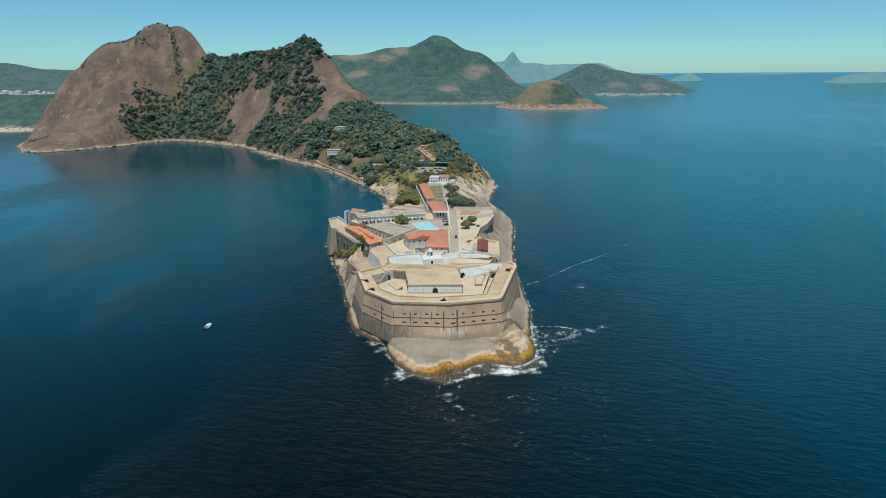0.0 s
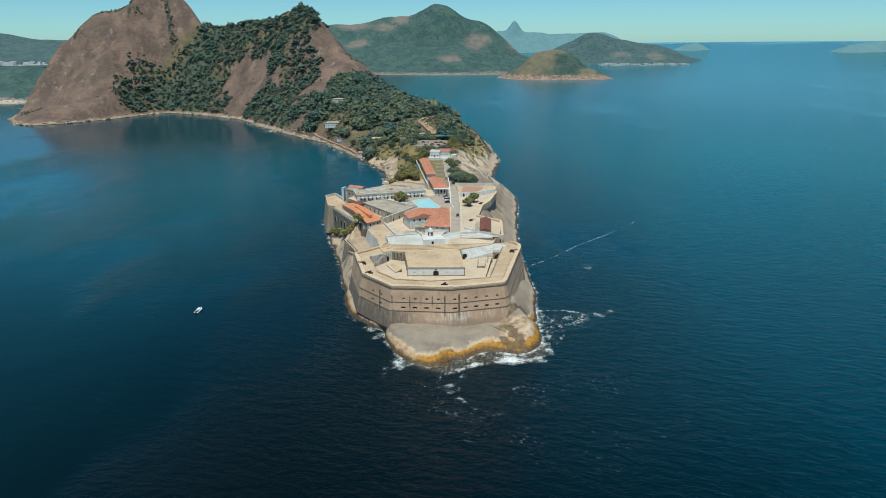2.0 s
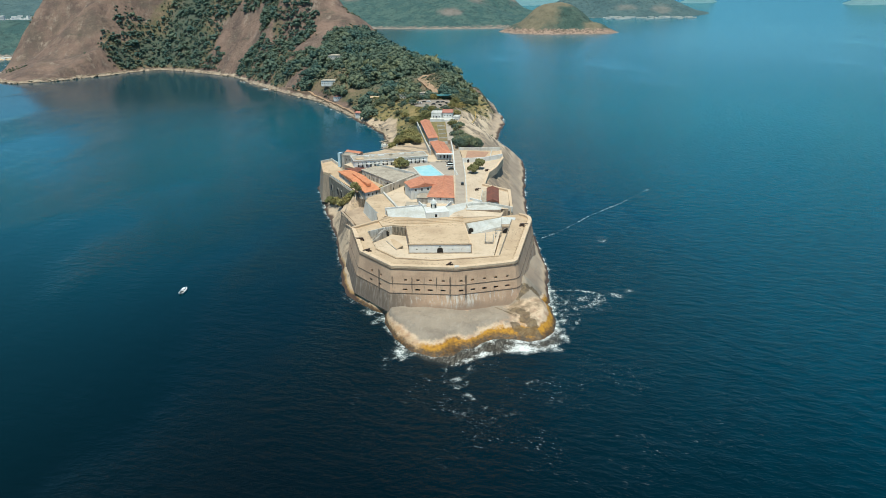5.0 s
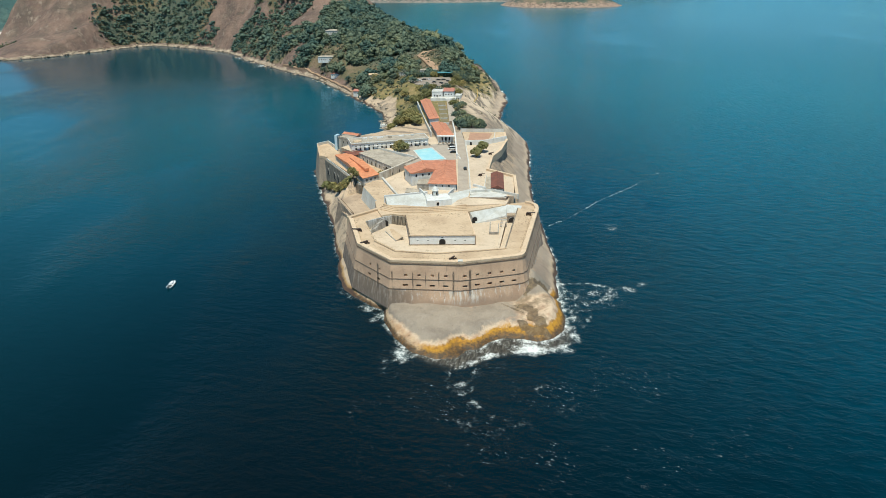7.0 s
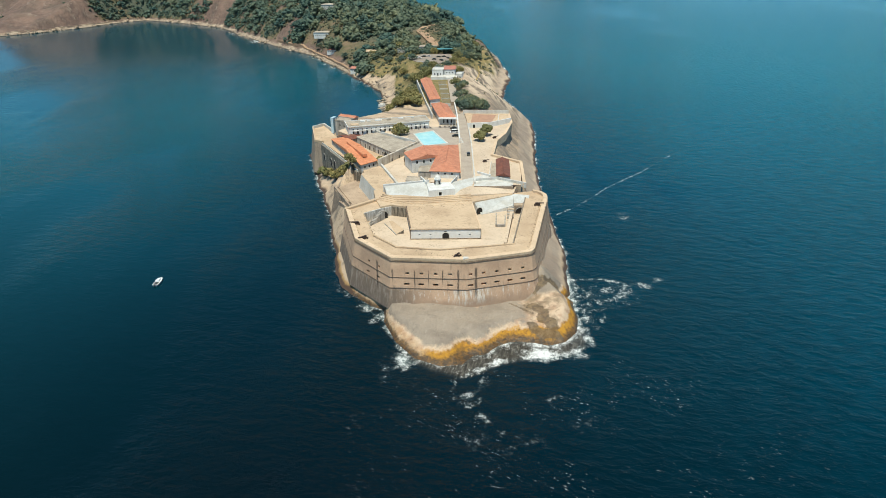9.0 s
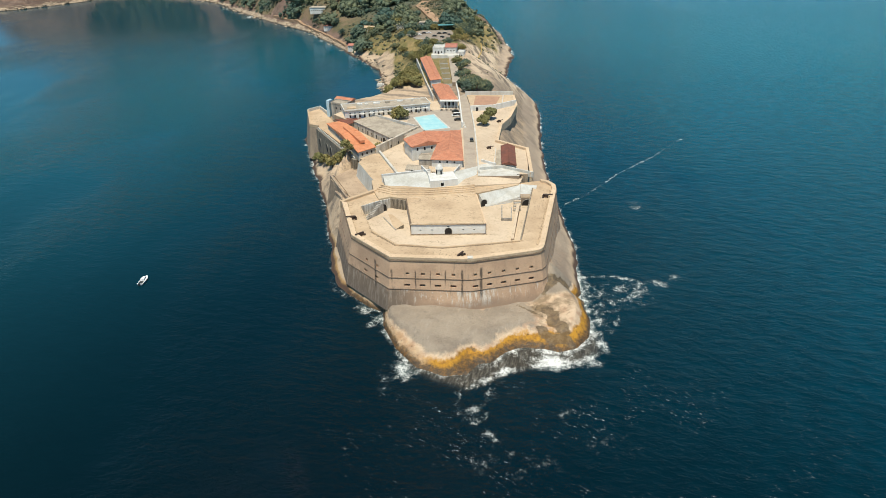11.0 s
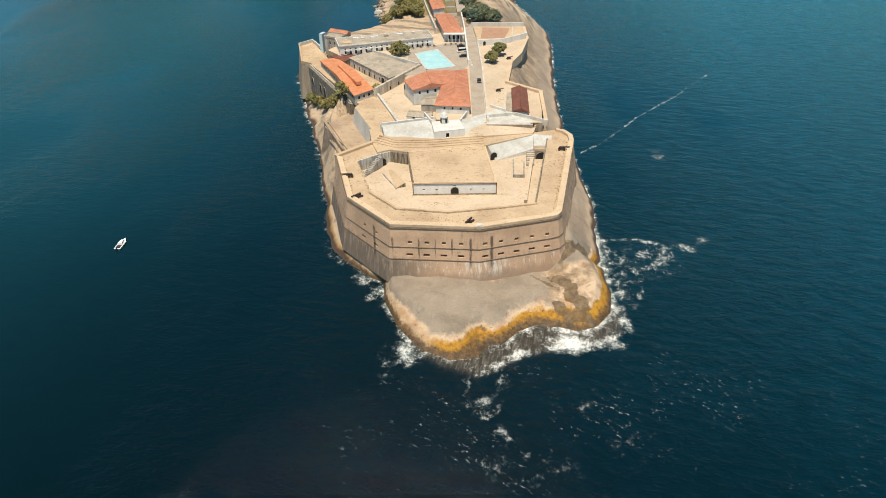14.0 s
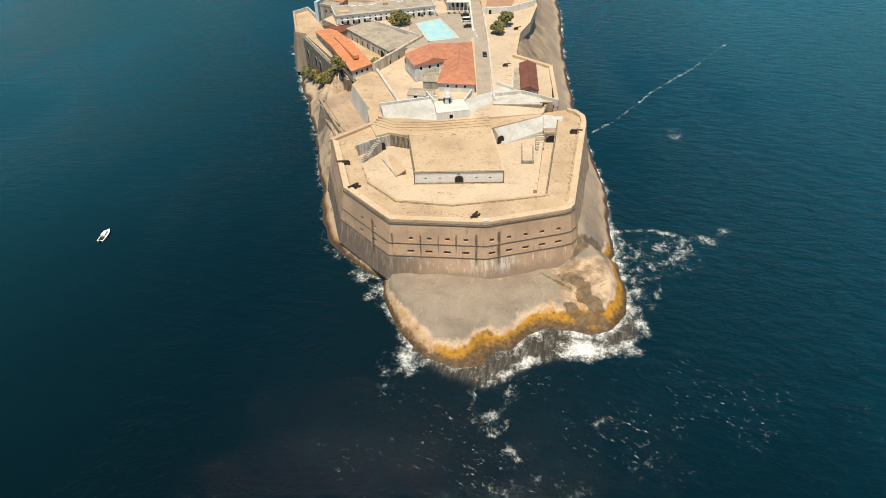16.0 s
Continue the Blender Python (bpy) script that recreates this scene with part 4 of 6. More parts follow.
distant("backdrop", [(365, 2180, 98, 405, 2180, 98, 105, 2.6), (400, 2170, 84, 500, 2140, 40, 75, 2.4), (300, 2230, 40, 480, 2120, 28, 90, 3)],
        150, 700, 1980, 2450, 9, "dome", "small domed island hill with a rocky shore", scars=[(335, 70, 62, 60), (385, 98, 75, 16), (290, 30, 50, 30), (500, 22, 40, 16)])
distant("backdrop", [(690, 3500, 100, 790, 3500, 143, 170, 2.2), (790, 3500, 143, 1100, 3450, 80, 170, 2.2), (1100, 3450, 70, 1240, 3400, 15, 110, 2.2)],
        400, 1500, 3150, 3900, 20, "farther", "wooded cape running out into the sea", scars=[(900, 40, 60, 16), (1080, 30, 60, 18)])
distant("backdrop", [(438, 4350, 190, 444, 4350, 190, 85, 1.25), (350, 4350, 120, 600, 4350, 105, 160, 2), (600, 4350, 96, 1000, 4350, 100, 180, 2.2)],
        100, 1300, 4050, 4620, 18, "farthest", "sharp peak and ridges far off, paled by painted haze")
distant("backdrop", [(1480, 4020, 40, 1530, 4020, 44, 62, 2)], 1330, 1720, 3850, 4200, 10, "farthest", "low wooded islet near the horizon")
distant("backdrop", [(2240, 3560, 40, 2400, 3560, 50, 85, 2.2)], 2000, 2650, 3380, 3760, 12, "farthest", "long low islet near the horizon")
distant("backdrop", [(-1500, 1600, 80, -1120, 1560, 86, 170, 2.4), (-1100, 1500, 50, -960, 1450, 30, 120, 2.4)], -1900, -700, 1250, 1950, 12, "far", "wooded hill on the far bay shore")
distant("backdrop", [(-2900, 3200, 150, -2300, 3200, 150, 300, 2), (-2300, 3200, 125, -1500, 3200, 135, 300, 2)], -3500, -1000, 2750, 3800, 26, "farther", "hills beyond the bay, haze painted into their colour")


# ---------------------------------------------------------------- fort: front battery
def wall_open(p0, p1, q0, q1, z0, z1, ops, deep):
    """A wall face from plan p0-p1 at z1 down to q0-q1 at z0 (outside on its right hand) with openings
    (start, end, low, high) cut through; returns the shape and each opening's back corners."""
    sh = Shape()
    length = math.hypot(p1[0] - p0[0], p1[1] - p0[1])
    ux, uy = (p1[0] - p0[0]) / length, (p1[1] - p0[1]) / length
    inward = (-uy, ux)

    def at(u, z, back=0.0):
        t, k = u / length, (z1 - z) / (z1 - z0)
        x = (p0[0] + (p1[0] - p0[0]) * t) * (1 - k) + (q0[0] + (q1[0] - q0[0]) * t) * k
        y = (p0[1] + (p1[1] - p0[1]) * t) * (1 - k) + (q0[1] + (q1[1] - q0[1]) * t) * k
        return (x + inward[0] * back, y + inward[1] * back, z)
    us = sorted({0.0, length, *(o[0] for o in ops), *(o[1] for o in ops)})
    vs = sorted({z0, z1, *(o[2] for o in ops), *(o[3] for o in ops)})
    for a, b in zip(us, us[1:]):
        for c, e in zip(vs, vs[1:]):
            mu, mv = (a + b) / 2, (c + e) / 2
            if any(o[0] < mu < o[1] and o[2] < mv < o[3] for o in ops):
                continue
            sh.add([at(a, c), at(b, c), at(b, e), at(a, e)], [(0, 1, 2, 3)])
    panes = []
    for a, b, c, e in ops:
        f = [at(a, c), at(b, c), at(b, e), at(a, e)]
        k = [at(a, c, deep), at(b, c, deep), at(b, e, deep), at(a, e, deep)]
        for i in range(4):
            j = (i + 1) % 4
            sh.add([f[i], f[j], k[j], k[i]], [(0, 1, 2, 3)])
        panes.append(k)
    return sh, panes


def pane(name, corners, mat, parent, label=""):
    """A thin slab on four corners."""
    a, b, c, e = (Vector(p) for p in corners)
    nrm = (b - a).cross(e - a).normalized() * -0.06
    sh = Shape().add([a, b, c, e, a + nrm, b + nrm, c + nrm, e + nrm], [(0, 1, 2, 3), (7, 6, 5, 4), (0, 4, 5, 1), (1, 5, 6, 2), (2, 6, 7, 3), (3, 7, 4, 0)])
    return part(name, sh, mat, parent, label)


FRONT = [(-30, 22.4), (-21.8, -10), (-6, -28.2), (22.2, -30.6), (45.3, -24.6), (47.4, -23.6), (48.7, -21.8), (49.4, -19.2), (61, 33), (61.2, 38), (59, 42.4), (55.4, 44.6)]
FRONT_FOOT = [(-34, 20.5), (-25.2, -11.6), (-7.6, -31.6), (22.4, -34.2), (46.0, -27.8), (49.6, -26.4), (51.6, -23.8), (52.6, -20.2), (64, 33), (64.2, 38.5), (61, 45), (55.4, 47.6)]
CORDON, FOOT = 21.9, 3.0
TERRE = 22.3


def at_level(z):
    k = (CORDON - z) / (CORDON - FOOT)
    return [(a[0] * (1 - k) + b[0] * k, a[1] * (1 - k) + b[1] * k) for a, b in zip(FRONT, FRONT_FOOT)]


def build_battery():
    fort = thing("fort_battery", "brown stone two-tier coastal battery with a courtyard and parapet", "fort")
    for i in range(len(FRONT) - 1):
        p0, p1 = FRONT[i], FRONT[i + 1]
        length = math.hypot(p1[0] - p0[0], p1[1] - p0[1])
        ops = []
        spots = []
        if i == 1:
            spots = [0.44 * length, 0.71 * length]
        elif i == 2:
            spots = [6.4 + 5.33 * k for k in range(4)]
        elif i == 3:
            spots = [1.75 + 5.15 * k for k in range(5)]
        for s in spots:
            ops.append((s - 0.65, s + 0.65, 16.65, 17.65))
            ops.append((s - 1.0, s + 1.0, 12.5, 13.4))
        sh, panes = wall_open(p0, p1, FRONT_FOOT[i], FRONT_FOOT[i + 1], FOOT, CORDON, ops, 1.4)
        face = part("wall", sh, "fort", fort)
        # a black sheet closes each embrasure in place of its shaded inside
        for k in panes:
            pane("embrasure", k, "dark", face, "black sheet painted for the unlit embrasure")
    # mouldings, their colour darkened for the shade beneath
    for z, out, high in ((CORDON - 0.1, 0.26, 0.26), (15.55, 0.20, 0.20), (11.45, 0.20, 0.20)):
        line = at_level(z)
        sh = Shape()
        outer = offset(line + [(20, 20)], out)[:-1]
        n = len(line)
        for i in range(n - 1):
            a, b, c, e = line[i], line[i + 1], outer[i + 1], outer[i]
            sh.add([(*a, z - high / 2), (*b, z - high / 2), (*c, z - high / 2), (*e, z - high / 2), (*a, z + high / 2), (*b, z + high / 2), (*c, z + high / 2), (*e, z + high / 2)],
                   [(3, 2, 1, 0), (4, 5, 6, 7), (3, 7, 6, 2), (0, 3, 7, 4)[::-1], (1, 2, 6, 5)])
        part("moulding", sh, "edge_shade", fort, "moulding darkened for the shade and dirt beneath it")
    # parapet, gun platform, courtyard
    inner = offset(FRONT + [(20, 20)], -1.9)[:-1]
    sh = Shape()
    for i in range(len(FRONT) - 1):
        a, b, c, e = FRONT[i], FRONT[i + 1], inner[i + 1], inner[i]
        sh.add([(*a, CORDON), (*b, CORDON), (*c, CORDON), (*e, CORDON), (*a, 23.2), (*b, 23.2), (*c, 23.35), (*e, 23.35)],
               [(4, 5, 6, 7), (0, 1, 5, 4), (2, 3, 7, 6), (3, 0, 4, 7), (1, 2, 6, 5)])
    joint = offset(FRONT + [(20, 20)], -2.35)[:-1]
    part("parapet", sh, "coping", fort, "pale worn coping")
    for i in (1, 2, 3):
        part("gutter", Shape().strip([joint[i], joint[i + 1]], 0.6, TERRE - 0.1, TERRE + 0.06), "grime", fort, "dark weedy joint along the parapet")
    rim = [(51.6, 37), (41.5, -14.6), (30.4, -16.8), (12.3, -19.4), (-4.5, -16.6), (-14.5, -5.4), (-21.7, 19), (-14.8, 24.6), (-10, 27), (-3.3, 24.4)]
    deck = FRONT[:] + [(46, 42), (45.4, 38.7)] + rim + [(-17.8, 34)]
    part("gun_platform", Shape().prism(deck, 6, TERRE), "sandstone", fort)
    part("courtyard_floor", Shape().prism([(52, 38), (42, -15), (30, -17.5), (12, -20), (-5, -17.2), (-15.5, -6), (-23, 20), (-10, 28), (27, 30)], 8, 18.0), "court", fort)
    back = [(-17.8, 34), (-14.8, 24.6), (-10, 27), (-3.3, 24.4), (26.3, 29.2), (45.4, 38.7), (50, 52), (28, 55), (-14, 50), (-20, 46)]
    part("rear_platform", Shape().prism(back, 8, 23.0), "sandstone", fort)
    lining = Shape().strip([(-21.4, 18.9), (-14.7, 24.2), (-10, 26.6)], 0.5, 18.0, TERRE + 0.05)
    part("recess_wall", lining, "streaked", fort, "lime-streaked courtyard wall")
    part("recess_wall", Shape().strip([(-9.9, 26.5), (-3.6, 24.1)], 0.5, 18.0, TERRE + 0.06), "streak_shade", fort, "dark courtyard wall")
    # west-facing wall: its shade is put in with the dark material
    part("recess_wall", Shape().strip([(51.2, 36.6), (41.2, -14.2)], 0.5, 18.0, TERRE + 0.05), "streak_shade", fort, "dark courtyard wall")
    return fort


def build_keep():
    keep = thing("casemate_block", "low whitewashed casemate block with a flat sandy roof", "building")
    plan = [(0, 0), (29, 0), (26.3, 29), (-3.2, 24.4)]
    ops = [(14.0, 14.9, 21.0, 21.5)] + [(s - 0.35, s + 0.35, 19.6, 20.1) for s in (3.6, 8.2, 20.2, 24.6)]
    sh, panes = wall_open(plan[0], plan[1], plan[0], plan[1], 18.0, 22.3, ops, 0.6)
    front = part("wall", sh, "whiteface", keep)
    # dark strips added at both corners in place of shaded edges
    for x in (-0.12, 29.12):
        part("corner_stain", Shape().box(x, -0.1, 18.0, 0.3, 0.3, 4.3), "edge_shade", keep, "dark strip painted for the shaded wall corner")
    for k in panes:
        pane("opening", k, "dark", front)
    arch("doorway", 14.5, 0.0, 18.0, 2.6, 2.8, 0, front, 0.02)
    part("cornice", Shape().prism([(-0.25, -0.35), (29.25, -0.35), (29.25, 0.1), (-0.25, 0.1)], 22.35, 22.95), "coping", keep)
    part("plinth", Shape().prism([(-0.1, -0.18), (29.1, -0.18), (29.1, 0.02), (-0.1, 0.02)], 17.9, 18.25), "grime", keep)
    for i in (1, 2, 3):
        sh, _ = wall_open(plan[i], plan[(i + 1) % 4], plan[i], plan[(i + 1) % 4], 18.0, 22.3, [], 0.4)
        part("wall", sh, "stained", keep)
    part("roof", Shape().prism(offset(plan, 0.22), 22.3, 22.85), "sandstone", keep)
    # the west kerb is dark to paint in the shaded wall below
    for i in (1, 2, 3):
        part("roof_kerb", Shape().strip([offset(plan, 0.0)[i], offset(plan, 0.0)[(i + 1) % 4]], 0.5, 22.8, 23.02), "edge_shade" if i == 3 else "coping", keep)
    # dark strip added as the shadow line below the cornice
    part("drip_edge", Shape().prism([(-0.2, -0.22), (29.2, -0.22), (29.2, -0.02), (-0.2, -0.02)], 22.12, 22.34), "edge_shade", keep, "dark strip painted as the cornice's shadow")
    return keep


# ---------------------------------------------------------------- houses
def house(name, label, plan, z0, eave, rise, roof, wall_mat, roof_mat, rows=(), over=0.6, category="building", group="", ridge_axis=0, deep=1.5, window_mat="dark"):
    """A house on four plan corners (anticlockwise): walls with openings through them, a roof with eaves, windows and doors.
    rows: (side, count, width, low, high, margin)."""
    h = thing(name, label, category, group)
    for i in range(4):
        p0, p1 = plan[i], plan[(i + 1) % 4]
        length = math.hypot(p1[0] - p0[0], p1[1] - p0[1])
        ops = []
        for side, count, width, low, high, margin in rows:
            if side == i:
                gap = (length - 2 * margin) / max(count, 1)
                for k in range(count):
                    c = margin + gap * (k + 0.5)
                    ops.append((c - width / 2, c + width / 2, z0 + low, z0 + high))
        sh, panes = wall_open(p0, p1, p0, p1, z0 - deep, eave, ops, 0.3)
        w = part("wall", sh, wall_mat, h)
        for o, k in zip(ops, panes):
            pane("door" if o[2] < z0 + 0.3 else "window", k, window_mat, w)
    e = offset(plan, over)
    if roof == "flat":
        part("roof", Shape().prism(e, eave, eave + 0.35), roof_mat, h)
        part("parapet", Shape().strip(offset(plan, over - 0.2), 0.35, eave + 0.35, eave + 0.35 + rise, True), wall_mat, h)
        return h
    a, b, c, d = (Vector((*p, eave)) for p in e)
    if ridge_axis == 1:
        a, b, c, d = b, c, d, a
    # ridge runs from the middle of d-a to the middle of b-c
    m0, m1 = (d + a) / 2, (b + c) / 2
    if roof == "hip":
        half = (a - d).length / 2
        u = (m1 - m0).normalized()
        m0, m1 = m0 + u * min(half, (m1 - m0).length * 0.45), m1 - u * min(half, (m1 - m0).length * 0.45)
    up = Vector((0, 0, rise))
    r0, r1 = m0 + up, m1 + up
    t = Vector((0, 0, -0.25))
    sh = Shape().add([a, b, c, d, r0, r1, a + t, b + t, c + t, d + t],
                     [(0, 1, 5, 4), (2, 3, 4, 5), (1, 2, 5), (3, 0, 4), (6, 7, 1, 0), (7, 8, 2, 1), (8, 9, 3, 2), (9, 6, 0, 3), (9, 8, 7, 6)])
    rf = part("roof", sh, roof_mat, h)
    part("ridge", Shape().tube(r0 + Vector((0, 0, 0.02)), r1 + Vector((0, 0, 0.02)), 0.22, 0.22, 6), roof_mat, rf)
    return h


# ---------------------------------------------------------------- yard platforms
YARD = [(7, 50), (28, 46), (50, 45), (53.2, 78), (39, 91), (43, 118), (49, 133), (55, 158), (55, 182), (30, 208), (14, 212), (2, 172), (-46, 156), (-52, 146), (-44, 136), (-28, 143), (-3, 118), (-8.5, 100), (-7.5, 87), (-3, 75), (7, 79)]
GROUND = 25.3


def ramp(name, quad, mat, parent=None, label="", under=3.0, side=""):
    """A sloping slab on four corners (x, y, z), anticlockwise from above, with sides down to a common foot."""
    low = min(p[2] for p in quad) - under
    sh = Shape().add([*quad, *((x, y, low) for x, y, _ in quad)], [(0, 1, 2, 3), (0, 4, 5, 1), (1, 5, 6, 2), (2, 6, 7, 3), (3, 7, 4, 0), (7, 6, 5, 4)])
    me = sh.mesh(name)
    me.materials.append(MAT[mat])
    me.materials.append(MAT[side or mat])
    for p in me.polygons:
        p.material_index = 0 if p.index == 0 else 1
    return part(name, me, mat, parent, label)


def arch(name, x, y, z, w, h, turn, parent, depth=0.5):
    """A black arched panel painted for an unlit doorway, with a stone surround, standing proud of its wall; it faces -y
    before its turn.
    """
    pts = [(-w / 2, 0), (w / 2, 0)] + [(math.cos(a) * w / 2, h - w / 2 + math.sin(a) * w / 2) for a in (math.pi * k / 8 for k in range(9))]
    c, s = math.cos(radians(turn)), math.sin(radians(turn))

    def world_pt(u, v, o):
        return (x + u * c + o * s, y + u * s - o * c, z + v)
    n = len(pts)
    sh = Shape().add([world_pt(u, v, 0.10) for u, v in pts] + [world_pt(u, v, -depth) for u, v in pts],
                     [tuple(range(n))] + [(i, n + i, n + (i + 1) % n, (i + 1) % n) for i in range(n)])
    door = part(name, sh, "dark", parent, "black panel painted for an unlit arched opening")
    rim = Shape()
    for (u0, v0), (u1, v1) in zip(pts[1:], pts[2:] + pts[:1]):
        k = 1.16
        q = [(u0, v0), (u1, v1), (u1 * k, v1 * 1.06), (u0 * k, v0 * 1.06)]
        rim.add([world_pt(u, v, 0.14) for u, v in q] + [world_pt(u, v, -0.1) for u, v in q], [(0, 1, 2, 3), (3, 2, 6, 7), (1, 0, 4, 5)])
    part("surround", rim, "stained", door)
    return door


def cannon(x, y, z, turn, size=1.0):
    """An old muzzle loader on a carriage."""
    g = thing("cannon", "rusty black iron cannon on a wooden carriage", "cannon", "fort cannons", at=(x, y, z))
    g.rotation_euler = (0, 0, radians(turn))
    g.scale = (size,) * 3
    sh = Shape().tube((0, -0.9, 1.15), (0, 0.6, 1.25), 0.36, 0.30, 12).tube((0, 0.6, 1.25), (0, 2.4, 1.42), 0.27, 0.20, 12).tube((0, 2.4, 1.42), (0, 2.55, 1.44), 0.27, 0.25, 12)
    sh.tube((0, -1.25, 1.12), (0, -0.9, 1.15), 0.12, 0.3, 10)
    part("barrel", sh, "iron", g)
    for s in (-0.5, 0.5):
        poly = [(-1.5, 0.3), (0.9, 0.3), (0.9, 1.15), (0.2, 1.15), (-0.4, 0.85), (-1.5, 0.6)]
        n = len(poly)
        part("carriage_cheek", Shape().add([(s - 0.12, u, v) for u, v in poly] + [(s + 0.12, u, v) for u, v in poly],
             [tuple(range(n)), tuple(range(n, 2 * n))[::-1]] + [(i, n + i, n + (i + 1) % n, (i + 1) % n) for i in range(n)]), "iron", g)
        for u in (-1.1, 0.6):
            part("wheel", Shape().tube((s * 1.35 - 0.1, u, 0.32), (s * 1.35 + 0.1, u, 0.32), 0.32, 0.32, 12), "iron", g)
    return g


def car(x, y, z, turn, body, label, van=False):
    """A parked car: lower body, cabin, glass band and four wheels."""
    g = thing("car", label, "car", "parked cars", at=(x, y, z))
    g.rotation_euler = (0, 0, radians(turn))
    L, W, H = (5.0, 2.0, 2.1) if van else (4.3, 1.75, 1.45)
    prof = [(-L / 2, 0.35), (L / 2, 0.35), (L / 2, 0.8), (L * 0.42, 0.95), (-L * 0.46, 0.98), (-L / 2, 0.85)]
    n = len(prof)
    part("body", Shape().add([(-W / 2, u, v) for u, v in prof] + [(W / 2, u, v) for u, v in prof],
         [tuple(range(n))[::-1], tuple(range(n, 2 * n))] + [(i, (i + 1) % n, n + (i + 1) % n, n + i) for i in range(n)]), body, g)
    a, b = (-L * 0.45, L * 0.30) if van else (-L * 0.34, L * 0.18)
    k = 0.86
    low = [(-W / 2 * 0.97, a), (W / 2 * 0.97, a), (W / 2 * 0.97, b + 0.5), (-W / 2 * 0.97, b + 0.5)]
    top = [(-W / 2 * k, a + 0.25), (W / 2 * k, a + 0.25), (W / 2 * k, b), (-W / 2 * k, b)]
    part("cabin", Shape().add([(*p, 0.94) for p in low] + [(*p, H - 0.12) for p in top], [(0, 1, 5, 4), (1, 2, 6, 5), (2, 3, 7, 6), (3, 0, 4, 7), (4, 5, 6, 7)]), "glass", g, "tinted glass band")
    part("roof", Shape().prism([(p[0] * 1.02, p[1]) for p in top], H - 0.13, H), body, g)
    for sx in (-1, 1):
        for sy in (-0.31, 0.31):
            w = part("wheel", Shape().tube((sx * (W / 2 - 0.2), L * sy, 0.33), (sx * (W / 2 + 0.02), L * sy, 0.33), 0.33, 0.33, 12), "iron", g)
    for sx in (-0.6, 0.6):
        part("headlight", Shape().box(sx, L / 2, 0.62, 0.3, 0.08, 0.16), "white", g)
    return g


def leaves(rng, lobes, count, size):
    """Many small tilted leaf clumps spread through the shells of some lobes (x, y, z, radius, flatness)."""
    verts, faces = [], []
    weights = np.array([l[3] ** 2 for l in lobes])
    weights = weights / weights.sum()
    for k in rng.choice(len(lobes), count, p=weights):
        lx, ly, lz, r, flat = lobes[k]
        v = rng.normal(size=3)
        v /= np.linalg.norm(v)
        rad = r * (0.55 + 0.5 * rng.random() ** 0.6)
        c = np.array([lx, ly, lz]) + v * rad * np.array([1, 1, flat])
        s = size * (0.6 + 0.8 * rng.random())
        ax = rng.normal(size=3) * 0.7 + v
        ax /= np.linalg.norm(ax)
        u = np.cross(ax, rng.normal(size=3))
        u /= np.linalg.norm(u) + 1e-6
        w = np.cross(ax, u)
        i = len(verts)
        verts += [c + u * s, c + w * s * 0.8, c - u * s * 0.9, c - w * s, c + ax * s * 0.55, c - ax * s * 0.35]
        faces += [(i, i + 1, i + 4), (i + 1, i + 2, i + 4), (i + 2, i + 3, i + 4), (i + 3, i, i + 4), (i + 1, i, i + 5), (i + 3, i + 2, i + 5), (i + 2, i + 1, i + 5), (i, i + 3, i + 5)]
    sh = Shape()
    sh.v, sh.f = [tuple(p) for p in verts], faces
    return sh


def tree(x, y, z, tall, wide, seed, mat="leaf", label="broad leafy green tree with a dark trunk", count=620):
    rng = np.random.default_rng(seed)
    t = thing("tree", label, "tree", "fort trees", at=(x, y, z))
    sh = Shape().tube((0, 0, -0.6), (0.1, 0.05, tall * 0.42), 0.34, 0.22, 8)
    lobes = []
    n = 6 if wide > 4 else 4
    for k in range(n):
        a = 2 * math.pi * k / n + rng.random() * 0.8
        r = wide * (0.42 + 0.25 * rng.random())
        lx, ly, lz = math.cos(a) * r, math.sin(a) * r, tall * (0.34 + 0.3 * rng.random())
        lobes.append((lx, ly, lz, wide * (0.40 + 0.16 * rng.random()), 0.8))
        sh.tube((0.1, 0.05, tall * 0.38), (lx * 0.8, ly * 0.8, lz), 0.16, 0.06, 6)
    lobes.append((0, 0, tall * 0.66, wide * 0.55, 0.75))
    part("trunk", sh, "bark", t)
    part("crown", leaves(rng, lobes, count, 0.62), mat, t)
    return t


def palm(x, y, z, tall, seed):
    rng = np.random.default_rng(seed)
    t = thing("palm_tree", "slender palm with drooping fronds", "tree", "fort palms", at=(x, y, z))
    lean = rng.normal(0, 0.4, 2)
    part("trunk", Shape().tube((0, 0, -0.5), (lean[0] * 0.5, lean[1] * 0.5, tall * 0.5), 0.24, 0.19, 7).tube((lean[0] * 0.5, lean[1] * 0.5, tall * 0.5), (*lean, tall), 0.19, 0.14, 7), "bark", t)
    sh = Shape()
    for k in range(15):
        a = 2 * math.pi * k / 15 + rng.random() * 0.3
        long, rise = 2.6 + rng.random() * 0.8, rng.random() * 1.1
        pts = [(lean[0] + math.cos(a) * long * s, lean[1] + math.sin(a) * long * s, tall + rise * math.sin(s * 2.2) * 1.1 - 1.9 * s * s) for s in (0, 0.35, 0.7, 1)]
        nx, ny = -math.sin(a), math.cos(a)
